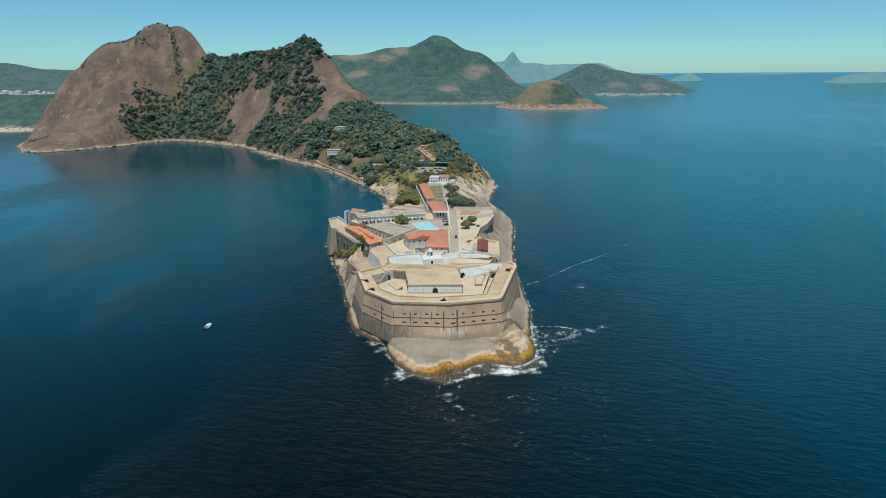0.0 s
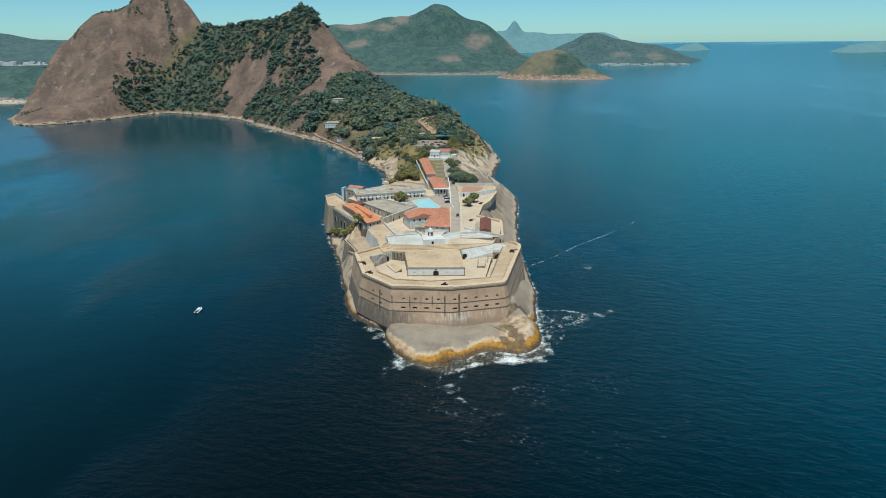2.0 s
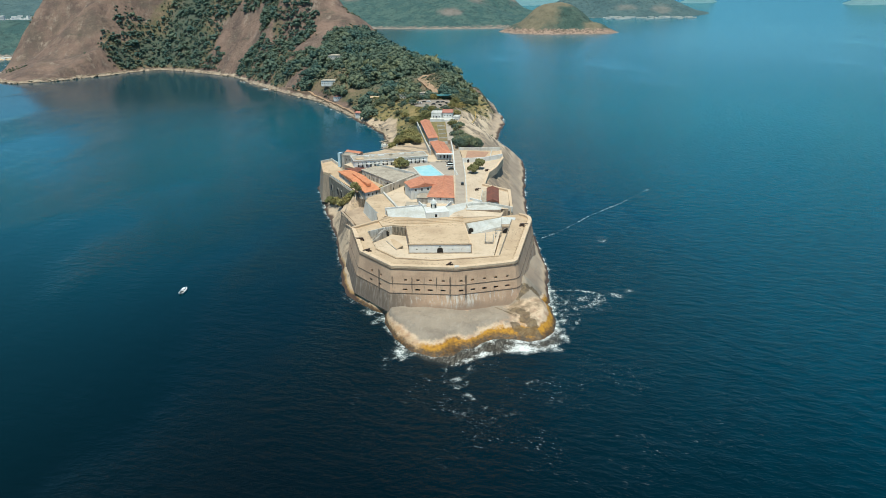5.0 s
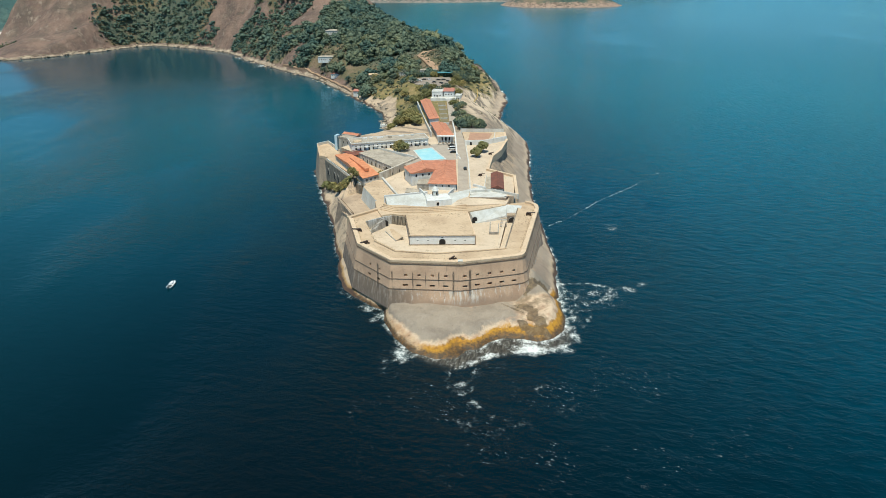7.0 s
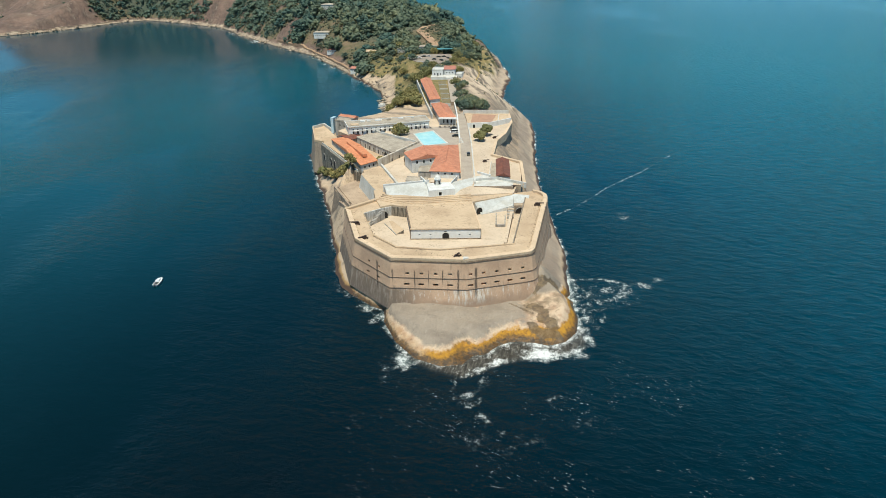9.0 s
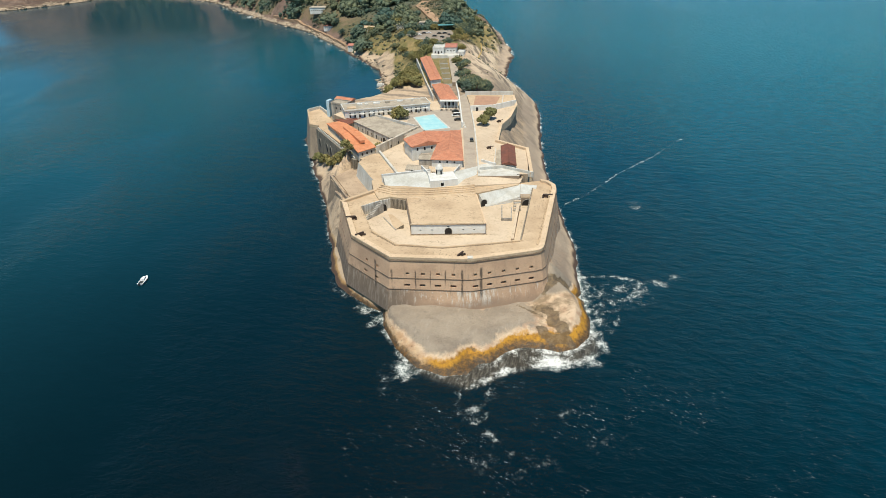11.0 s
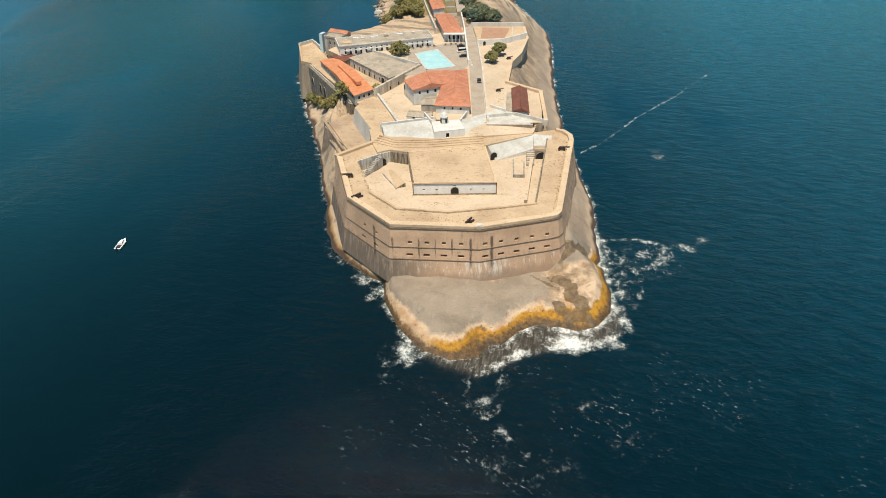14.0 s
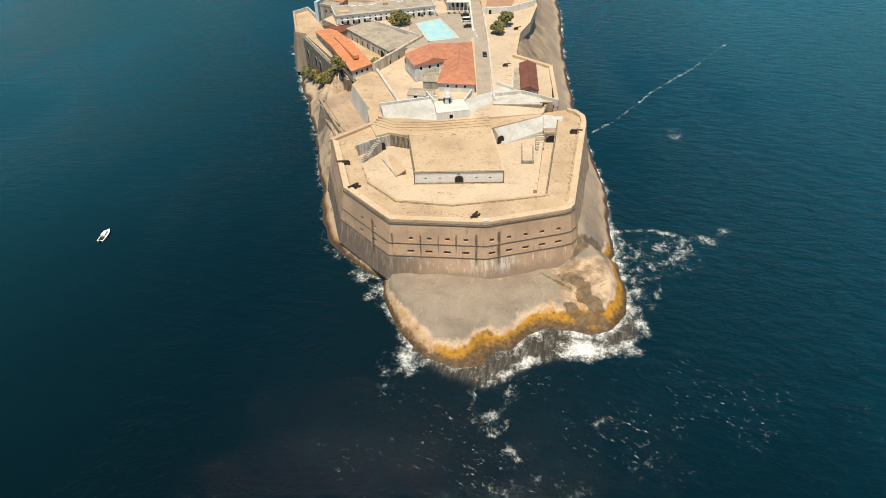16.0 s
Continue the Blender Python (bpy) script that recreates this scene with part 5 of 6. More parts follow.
        for (p, q), (w0, w1) in zip(zip(pts, pts[1:]), ((0.1, 0.42), (0.42, 0.34), (0.34, 0.04))):
            sh.add([(p[0] - nx * w0, p[1] - ny * w0, p[2] - 0.12), p, (p[0] + nx * w0, p[1] + ny * w0, p[2] - 0.12),
                    (q[0] - nx * w1, q[1] - ny * w1, q[2] - 0.12), q, (q[0] + nx * w1, q[1] + ny * w1, q[2] - 0.12)], [(0, 1, 4, 3), (1, 2, 5, 4)])
    part("crown", sh, "leaf", t)
    return t


def platform(name, poly, z0, z1, mat, label, grow=0.0, side="retaining"):
    """Level ground on a plan polygon, held by retaining walls."""
    me = Shape().prism(poly, z0, z1, grow).mesh(name)
    me.materials.append(MAT[mat])
    me.materials.append(MAT[side])
    for p in me.polygons:
        p.material_index = 0 if p.normal.z > 0.6 else 1
    return tagged(part(name, me, mat), label, "ground", kind="structure")


def low_wall(line, width, z0, z1, mat, label):
    return tagged(part("boundary_wall", Shape().strip(line, width, z0, z1), mat), label, "wall", "fort walls")


# ---------------------------------------------------------------- fort front: courtyard and rear works
fort = build_battery()
build_keep()

# left recess: stair, arch, floor ramp
stair = thing("stair", "weathered stone stair along the courtyard wall", "stair")
for k in range(12):
    t = k / 12
    part("step", Shape().box(-18.9 + 5.6 * t, 15.2 + 7.6 * t, 17.9, 1.2, 1.9, 0.35 * (12 - abs(k - 11)) + 0.1, 53), "stained", stair)
arch("archway", -12.8, 22.9, 18, 2.8, 3.2, 35, fort, 0.9)
# the ramp's sides get a dark colour instead of shade
ramp("floor_ramp", [(-10.6, 19.6, 18.02), (-6.9, 4.6, 18.0), (-3.2, 6.0, 19.7), (-9.0, 19.6, 18.1)], "sandstone", fort, "low triangular stone ramp", 0.5, "streak_shade")
part("kerb", Shape().strip([(-12.3, 16.2), (-6.4, 4.3)], 0.35, 18, 18.35), "stained", fort)
# right recess: sloping white wall, arch, pen, stair
ramp("white_ramp", [(30.5, 26.2, 18.1), (45.2, 31.6, 20.2), (46.2, 39.4, 22.9), (27.2, 30.2, 22.9)], "slopewash", fort, "whitewashed sloping wall", 2, "white")
ramp("white_ramp", [(45.3, 31.6, 20.3), (51.6, 31.2, 21.6), (53.2, 37.6, 22.9), (46.3, 39.4, 22.9)], "slopewash", fort, "whitewashed sloping wall", 2, "white")
arch("archway", 29.6, 26.8, 18, 2.6, 3.1, 24, fort, 0.3)
low = thing("stone_pen", "low three-sided stone wall on the courtyard floor", "wall")
for line in ([(37.1, 25.0), (36.2, 12.1)], [(36.2, 12.1), (40.0, 11.9)], [(40.0, 11.9), (41.0, 23)]):
    part("wall", Shape().strip(line, 0.5, 18, 19.1), "stained", low)
# brown sides paint in the shaded face beside a pale top
ramp("ramp_wall", [(38.2, -7.0, 19.3), (39.3, -7.2, 19.3), (44.2, 21.0, 21.2), (42.9, 21.2, 21.2)], "court", fort, "wall beside the passage to the vault, its sides darkened for shade", 2.4, "retaining")
for k in range(7):
    part("step", Shape().box(43.2 + 0.10 * k, 21.6 + 0.9 * k, 17.9, 3.0, 0.95, 0.9 + 0.40 * k, 8), "court" if k % 2 else "stained", fort)
part("vault_front", Shape().prism([(45.2, 27.2), (51.2, 26.8), (51.6, 31.4), (45.4, 31.6)], 17.5, 21.5), "retaining", fort, "stained front of the vault")
arch("archway", 48.2, 26.95, 18, 4.6, 2.9, -4, fort, 0.3)
part("landing_rail", Shape().strip([(45.4, 27.4), (51.2, 27.0)], 0.35, 21.5, 22.2), "coping", fort)
part("bench_step", Shape().strip([(41.2, -15.0), (30.3, -17.1), (12.2, -19.8), (-4.6, -17.0), (-14.4, -5.7)], 0.8, TERRE, TERRE + 0.3), "sandstone", fort)
part("gutter", Shape().strip([(40.2, -14.0), (30.0, -15.9), (12.2, -18.4), (-3.9, -15.6), (-13.4, -4.9)], 0.5, 17.9, 18.06), "grime", fort, "dark weedy joint in the courtyard")
part("gutter", Shape().strip([(40.6, -15.6), (30.3, -17.7), (12.3, -20.5), (-4.9, -17.7), (-15.0, -6.1)], 0.4, TERRE - 0.1, TERRE + 0.05), "grime", fort)
part("gutter", Shape().strip([(-0.3, -0.5), (29.3, -0.5)], 0.45, 17.9, 18.05), "grime", fort)
# guns on the platform
for x, y, turn in ((-23.3, 5.8, 100), (-18.2, -9.2, 135), (19.2, -26.4, 150), (55.6, 25.5, 262)):
    cannon(x, y, TERRE, turn, 1.08)
part("sentry_step", Shape().prism([(21.2, -30.6), (23.2, -30.2), (23.2, -28.8), (21.2, -28.8)], 23.2, 23.6), "limewash", fort, "pale block on the salient of the parapet")

# stepped banquette behind the roof and the sand slope
for k in range(4):
    ob = part("banquette_step", Shape().prism([(-17 + k * 0.6, 33.5 + k * 1.5), (-9, 28.6 + k * 1.5), (4, 28.0 + k * 1.5), (26, 31.0 + k * 1.5), (26, 33 + k * 1.5), (-10, 36)], 22.6, 23.3 + 0.28 * k), "sandstone", fort)
ramp("sand_slope", [(18, 34.5, 24.2), (46, 40, 23.2), (50, 51.5, 25.2), (24, 46, 25.2)], "court", fort, "sandy slope behind the battery", 2)
works = thing("white_rampart", "whitewashed sloping rampart with a window and a small bell turret", "rampart")
ramp("slope", [(-12.8, 36.4, 23.9), (7.0, 33.6, 24.2), (6.4, 47.5, 26.6), (-14.2, 42.0, 26.4)], "slopewash", works, "whitewashed slope", 2)
part("walk", Shape().prism([(-14.2, 42.0), (6.4, 47.5), (6.3, 49.0), (-14.6, 43.4)], 22, 25.5), "stained", works, "dark sunken walk")
part("coping", Shape().strip([(-14.8, 43.8), (6.2, 49.6)], 0.6, 22, 26.7), "white", works)
sh, panes = wall_open((6.8, 33.2), (18.8, 36.0), (6.8, 33.0), (18.8, 35.8), 22.5, 26.9, [(4.7, 6.0, 24.2, 26.0)], 0.5)
face = part("wall", sh, "white", works)
pane("window", panes[0], "dark", face)
part("block", Shape().prism([(6.8, 33.9), (18.8, 36.7), (16.5, 46), (5.5, 44)], 22.5, 26.85), "white", works)
turret = part("turret", Shape().tube((10.6, 42.6, 26.8), (10.6, 42.6, 29.6), 1.5, 1.35, 14), "limewash", works)
part("dome", Shape().tube((10.6, 42.6, 29.6), (10.6, 42.6, 29.9), 1.75, 1.7, 14).tube((10.6, 42.6, 29.9), (10.6, 42.6, 30.8), 1.5, 1.15, 14).tube((10.6, 42.6, 30.8), (10.6, 42.6, 31.5), 1.15, 0.5, 14).tube((10.6, 42.6, 31.5), (10.6, 42.6, 32.3), 0.25, 0.1, 8), "white", turret)
for a in range(4):
    ang = a * math.pi / 2 + 0.6
    part("opening", Shape().box(10.6 + math.cos(ang) * 1.25, 42.6 + math.sin(ang) * 1.25, 27.4, 0.6, 0.7, 1.6, math.degrees(ang)), "dark", turret)
part("stair_wall", Shape().strip([(5.5, 44), (2.5, 52)], 0.5, 25, 27.6), "white", works)
part("stair_wall", Shape().strip([(17.2, 45), (19.8, 53)], 0.5, 25, 27.4), "white", works)
ramp("slope", [(18.8, 36.2, 24.0), (27, 42.5, 24.4), (28, 53, 26.6), (17, 46, 26.6)], "slopewash", works, "whitewashed slope", 2)
low_wall([(28, 51), (39.5, 53.2), (52, 44.5)], 0.6, 24, 26.6, "limewash", "whitewashed low wall behind the battery")

# ---------------------------------------------------------------- yard grounds
platform("pavement", YARD, 13, GROUND, "court", "sunlit sandy fort yard")
platform("pavement", LOWER, 12, 22.0, "court", "sandy lower court between the wall and the guardhouse")
platform("pavement", [(27.6, 44), (46, 43), (47, 51), (39.5, 55), (38, 62), (29, 58)], 20, GROUND + 0.06, "limewash", "whitewashed paving behind the battery")
platform("pavement", UPPER, 10, 22.5, "sandstone", "pale upper terrace with a stained retaining wall", 2.6, side="limewash")
platform("pavement", MIDDLE, -1, 15.5, "sandrock", "sandy ledge below the upper terrace", 3.4, side="rock")
low_wall([(-43.0, 71.5), (-36.8, 56.5), (-30.8, 42.5)], 0.8, 12, 16.3, "retaining", "stained old wall down the sea slope")
low_wall([(-41.4, 72), (-35.0, 57), (-29.4, 43.5)], 0.5, 14, 16.0, "sandrock", "broken inner wall down the sea slope")
platform("pavement", SIDE, 2, 20.5, "sandstone", "walled side terrace above the sea", 2.5)
low_wall([(-72.0, 169.8), (-65.8, 176.6), (-57, 160)], 0.7, 20.5, 22.3, "limewash", "pale bastion parapet")
low_wall([(-72.0, 169.8), (-64.8, 139.2), (-60, 136)], 0.9, 20.5, 22.0, "sandstone", "sandy bastion parapet")
low_wall([(-19.8, 84.6), (-7.2, 48.8)], 1.0, 21, 23.7, "limewash", "white parapet of the upper terrace")
tall_wall = low_wall([(-20.8, 84.8), (-1.8, 117.5)], 1.2, 20, 26.4, "limestain", "tall stained wall with a grey coping")
low_wall([(-1.8, 117.5), (-30, 143.5)], 0.6, 24, 26.4, "limewash", "white yard wall beside the grey building")
for t in (0.28, 0.46, 0.66):
    arch("opening", -20.8 + 19 * t + 0.56, 84.8 + 32.7 * t - 0.33, 22.2, 1.0, 1.7, 59.8, tall_wall, 0.02)
arcade = thing("arcade", "streaked retaining wall, darkened for shade, with tall dark arches under the long building", "wall")
# wall colour darkened for the shadow under the barracks
part("wall", Shape().strip([(-32.2, 81.3), (-59.8, 133.9)], 1.6, 8, 20.6), "streak_shade", arcade)
part("rail", Shape().strip([(-32.0, 81.4), (-59.6, 134.0)], 0.35, 20.6, 21.5), "limewash", arcade)
for k in (2, 3, 5, 6, 8):
    t = (k + 0.6) / 9.4
    arch("arch", -33.0 - 27.6 * t, 80.9 + 52.6 * t, 12.5, 2.6, 5.4 - 0.2 * k, -62.3, arcade, 0.5)
low_wall([(-29.8, 22.6), (-17.8, 33.8)], 1.6, 14, 23.3, "sandstone", "sandy rear parapet of the battery")
# road with its two white kerb walls
ROAD = [(22.0, 52), (27.6, 50), (28.2, 112), (27.0, 176), (23.0, 212), (17.6, 212), (21.4, 176), (22.4, 112)]
platform("road", ROAD, 24, GROUND + 0.05, "asphalt", "grey asphalt road through the fort")
low_wall([(28.3, 47), (28.6, 112), (27.3, 176), (24, 206)], 0.7, 25, 26.3, "limewash", "white kerb wall along the road")
low_wall([(22.0, 116), (21.0, 176), (16, 290)], 0.8, 25, 28.4, "white", "tall white wall along the road")
platform("pavement", [(-9, 104), (18, 104), (21.5, 116), (20.6, 160), (8, 152), (-8, 147)], 24, GROUND + 0.03, "asphalt", "grey paved pool yard")
# right terraces
low_wall([(51.5, 45.5), (53.0, 78), (39.2, 91), (43, 118), (49, 133), (54.8, 158), (55, 180)], 1.5, 22, 26.4, "coping", "sandy outer parapet above the rocks")
low_wall([(30.3, 62), (36, 57)], 0.6, 25, 26.5, "white", "short white wall")
low_wall([(25.5, 182), (54.5, 180)], 0.7, 24, 28.6, "limewash", "white cross wall on the neck")
low_wall([(28, 149), (41, 150.5), (54.5, 160.5)], 0.8, 24, 28.4, "white", "white cross wall with a doorway")
arch("doorway", 31.2, 149.0, GROUND, 1.3, 2.2, 6, fort, 0.1)
platform("pavement", [(28, 150), (41, 151), (54.5, 161), (54.5, 180), (26, 182)], 24, 26.4, "sandstone", "upper sandy terrace")
low_wall([(37.8, 79), (35.6, 57)], 0.4, 25, 26.2, "limewash", "low pale wall beside the shed")

platform("pavement", [(36.2, 58), (39.1, 56), (40.2, 79), (38.2, 79)], 24, GROUND + 0.09, "grey", "grey paved strip beside the shed")
# pool
pool = thing("swimming_pool", "turquoise swimming pool with a pale rim", "pool")
basin = [(1.6, 111.7), (15.2, 115.8), (6.2, 143.0), (-5.2, 136.9)]
part("water", Shape().prism(basin, GROUND - 0.5, GROUND + 0.12), "pool", pool)
part("rim", Shape().strip(basin, 0.9, GROUND - 0.3, GROUND + 0.2, True), "limewash", pool)

# buildings
bar = house("barracks", "long low building with a bright orange tiled roof", [(-53.8, 132.6), (-30.2, 82.4), (-22.6, 90.0), (-46.4, 137)], 20.5, 24.0, 1.7, "gable", "limewash", "orange", [(3, 14, 1.3, 1.3, 2.7, 2), (0, 15, 1.3, 0.9, 2.5, 1.5), (1, 3, 1.1, 0.9, 2.3, 1)], 0.45, ridge_axis=1)
part("skylight", Shape().prism([(-42.6, 118), (-30.4, 92.5), (-28.2, 93.6), (-40.4, 119)], 25.0, 26.5), "orange", bar, "raised roof vent")
whiteb = house("barracks", "long white two-storey building with a flat grey roof", [(-44, 137), (3.8, 150.5), (0.6, 163), (-48, 151)], GROUND - 0.6, 29.3, 0.45, "flat", "white", "grey", [(0, 17, 1.0, 0.1, 2.3, 1.5), (0, 17, 0.8, 2.9, 3.6, 1.5)], 0.4, window_mat="glass")
for k in range(9):
    u = (k + 0.5) / 9
    part("awning", Shape().prism(rect(-42 + 46 * u, 136.6 + 13 * u, 3.0, 1.0, 15.8), 27.55, 27.7), "white", whiteb)
for u, v, w, dd, hh, mt in ((0.22, 0.8, 3.0, 1.6, 1.0, "white"), (0.3, 0.75, 2.0, 1.4, 0.9, "limewash"), (0.42, 0.8, 4.0, 1.2, 0.8, "white"), (0.55, 0.75, 2.4, 1.6, 1.2, "grey"), (0.7, 0.85, 3.2, 1.2, 0.7, "white"), (0.12, 0.4, 5.0, 4.0, 0.5, "sandstone"), (0.85, 0.8, 1.6, 1.6, 1.1, "limewash")):
    part("roof_box", Shape().box(-46 + 48 * u - 2 * v, 137 + 13.3 * u + 12 * v, 29.6, w, dd, hh, 15.8), mt, whiteb)
gable = house("annex", "weathered grey annex with a flat roof and pale blue end", [(-55.2, 157.6), (-46.2, 152.4), (-43.8, 159.6), (-53.4, 165)], 21, 28.8, 0.5, "flat", "stained", "grey", [(0, 2, 0.9, 4.5, 6.0, 2)], 0.2)
house("annex", "narrow annex with a red tiled roof", [(-54.0, 166), (-43.6, 160.4), (-41.8, 165.4), (-52.0, 171.2)], 21, 29.4, 0.8, "gable", "stained", "tile", [], 0.4)
part("end_wall", Shape().prism(rect(-56.6, 160.5, 1.8, 4.5, -20), 20.5, 30.2), "blue", gable, "pale blue end wall")
store = house("storehouse", "stained grey vaulted building with a weathered roof", [(-38.7, 132.5), (-15.8, 101.2), (-3.4, 115.5), (-29, 143.5)], 20.0, 25.2, 0.9, "hip", "streaked", "grey", [(0, 7, 1.3, 0.2, 2.9, 2)], 0.3, ridge_axis=1)
arch("archway", -19.3, 105.8, 20.5, 3.0, 3.2, -53.8, store, 0.05)
tree(-21.5, 95.5, 20.5, 4.2, 2.6, 71, label="small leafy tree in the side court", count=240)
house("outhouse", "low outhouse with a brown tiled roof", [(-50, 139), (-41, 130), (-34, 139.5), (-44, 137.5)], 20.5, 24.4, 1.0, "hip", "stained", "browntile", [], 0.4)
house("guardhouse", "white house with a red tiled hipped roof", [(7, 56.5), (21, 54.5), (20.5, 100), (12, 98)], GROUND, 29.0, 2.4, "hip", "white", "tile", [(0, 3, 0.8, 1.9, 2.9, 2), (3, 4, 1.0, 1.2, 2.5, 14)], 0.6, ridge_axis=1)
house("guardhouse", "white wing with a red tiled roof", [(-7.5, 87), (-3, 74.5), (12.6, 80.5), (12, 99)], 22.0, 28.9, 2.0, "gable", "white", "tile", [(0, 2, 0.9, 4.4, 5.8, 1), (1, 4, 1.0, 4.4, 5.9, 1), (1, 3, 1.1, 0.1, 2.3, 2)], 0.5)
house("annex", "low whitewashed annex with a broken grey roof", [(-5.4, 57.6), (5.2, 55.4), (5.4, 62), (-4.2, 64)], 21.5, 23.8, 0.9, "gable", "white", "grey", [(0, 2, 1.3, 0.2, 2.4, 1)], 0.1)
house("lean_to", "broken grey lean-to roof in the guardhouse court", [(0.5, 66.5), (6.6, 66), (6.8, 76), (1.5, 75)], 22, 25.4, 0.8, "gable", "stained", "grey", [], 0.2)
house("shed", "small shed with a brown tiled roof", [(39.3, 54), (45, 52), (46.5, 78), (40.6, 79)], GROUND, 27.2, 1.3, "gable", "limewash", "browntile", [], 0.5, ridge_axis=1)
veranda = house("villa", "white villa with a red hipped roof and a columned veranda", [(10.4, 158.5), (19.6, 158.2), (14.2, 193), (4.6, 195)], 26.0, 30.0, 2.2, "hip", "white", "tile", [(0, 3, 1.2, 0.1, 2.4, 0.8)], 0.7, ridge_axis=1)
for k in range(6):
    part("column", Shape().box(10.2 + k * 1.95, 155.9 - k * 0.12, 25.2, 0.4, 0.4, 4.3), "white", veranda)
part("veranda_roof", Shape().prism([(9.4, 155), (21, 154.2), (20.6, 159), (9.8, 160)], 29.5, 29.9), "white", veranda)
house("long_house", "long house with an orange-red tiled roof", [(3.2, 202), (9.6, 205), (0.8, 277), (-6.0, 273)], 28, 31.4, 1.8, "hip", "white", "tile", [(3, 12, 1.0, 1.0, 2.4, 3)], 0.6, ridge_axis=1)

# cars and yard guns
car(19.0, 138.6, GROUND, 100, "carwhite", "white van parked by the pool yard", True)
car(19.8, 130.2, GROUND, 95, "cardark", "dark car parked in the pool yard")
car(18.6, 147.0, GROUND, 96, "cardark", "dark grey car parked in front of the villa")
car(26.4, 93.5, GROUND, 2, "cardark", "dark green car on the fort road")
for x, y, turn in ((34.7, 80.8, 280), (42.5, 125.5, 290), (46, 44.2, 250)):
    cannon(x, y, GROUND if y > 46 else 24.3, turn, 0.85)

for x, y in ((23.6, 116.6), (23.2, 120.2), (22.9, 124.4)):
    stone = thing("kerb_stone", "white painted kerb stone beside the road", "stone", "kerb stones", at=(x, y, GROUND))
    part("block", Shape().prism([(-0.5, -0.4), (0.5, -0.4), (0.4, 0.4), (-0.4, 0.4)], -0.05, 0.7, 0.12), "white", stone)


def patio_table(x, y, turn):
    """A round garden table with four stools."""
    g = thing("patio_table", "round dark garden table with four stools", "table", "patio tables", at=(x, y, GROUND + 0.03))
    g.rotation_euler = (0, 0, radians(turn))
    part("tabletop", Shape().tube((0, 0, 0.7), (0, 0, 0.78), 0.65, 0.65, 12), "iron", g)
    part("leg", Shape().tube((0, 0, 0.0), (0, 0, 0.7), 0.10, 0.07, 8), "iron", g)
    for k in range(4):
        a = math.pi * (k + 0.5) / 2
        part("stool", Shape().tube((math.cos(a) * 1.05, math.sin(a) * 1.05, 0), (math.cos(a) * 1.05, math.sin(a) * 1.05, 0.46), 0.17, 0.24, 8), "limewash", g)


for k, (x, y) in enumerate(((-2.6, 147.2), (1.4, 147.6), (4.6, 148.4), (-6.4, 145.8), (10.6, 150.6), (13.4, 150.6), (16.0, 150.8), (18.8, 151.4), (21.4, 151.6))):
    patio_table(x, y, 23 * k)

platform("pavement", [(29.5, 158), (42.5, 157.5), (46.5, 176), (31.5, 179.5)], 25, 26.46, "terracotta", "faded terracotta paved terrace")
low_wall([(46.6, 160), (48.5, 178)], 0.5, 25, 27.3, "limewash", "low pale wall beside the terracotta terrace")
# trees of the yard
tree(-13.4, 135, GROUND, 7.5, 5.0, 1, label="round dark green tree beside the pool")
tree(33.6, 120.5, GROUND, 6.5, 3.7, 2, label="small olive green tree beside the road wall")
tree(37.6, 132, GROUND, 7.5, 4.0, 3, label="olive green tree on the sandy yard")
for k, (x, y, h, w) in enumerate(((27.5, 193, 8, 5.5), (33, 196, 9, 6), (38.5, 191, 8, 5), (24.5, 204, 7, 4.5), (30.5, 208, 8, 5.5))):
    tree(x, y, 26.0, h, w, 20 + k, "leafdark", "dense dark green tree on the neck")
for k, (x, y, h, w) in enumerate(((-19, 206, 8, 5), (-24, 214, 7, 4.5), (-13, 211, 7, 4.5), (-20, 228, 8, 5), (-23, 248, 7, 5), (-14, 222, 9, 5.5), (-17, 240, 8, 5), (-11, 255, 8, 5), (-19, 262, 9, 5.5), (-8, 300, 8, 5), (-3, 312, 8, 5.5), (-12, 318, 9, 6), (-7, 206, 7, 4.5), (-8.5, 219, 7, 4.5), (-11, 232, 7.5, 4.8), (-12.5, 246, 7, 4.5), (-14, 268, 7.5, 5), (-25, 222, 6, 4), (-28, 240, 6, 4.5), (-27, 256, 7, 4.5), (-16, 280, 7, 5))):
    tree(x, y, max(height_at(x, y), 10), h, w, 40 + k, "leaf", "olive green tree on the slope")
for k, (x, y) in enumerate(((-36, 84), (-38.5, 89), (-42, 95), (-46, 101), (-48.5, 107), (-53, 115), (-57, 122), (-60, 128))):
    tree(x, y, height_at(x, y) + 0.2, 6.5, 3.4, 60 + k, label="bush at the foot of the arcade", count=240)


# ---------------------------------------------------------------- woods on the hills
def soup(name, co, tri):
    """A mesh from arrays of corners and triangles."""
    me = bpy.data.meshes.new(name)
    me.vertices.add(len(co))
    me.vertices.foreach_set("co", co.astype(np.float32).ravel())
    me.loops.add(tri.size)
    me.loops.foreach_set("vertex_index", tri.astype(np.int32).ravel())
    me.polygons.add(len(tri))
    me.polygons.foreach_set("loop_start", np.arange(len(tri)) * 3)
    me.update()
    return me


def ball(level):
    bm = bmesh.new()
    bmesh.ops.create_icosphere(bm, subdivisions=level, radius=1.0)
    co = np.array([v.co[:] for v in bm.verts])
    tri = np.array([[v.index for v in f.verts] for f in bm.faces])
    bm.free()
    return co, tri


def clumps(rng, centres, radii, level, tufts):
    """Uneven leafy clumps, each a crumpled mass with loose tufts standing off its outline."""
    base, tri = ball(level)
    n, m = len(centres), len(base)
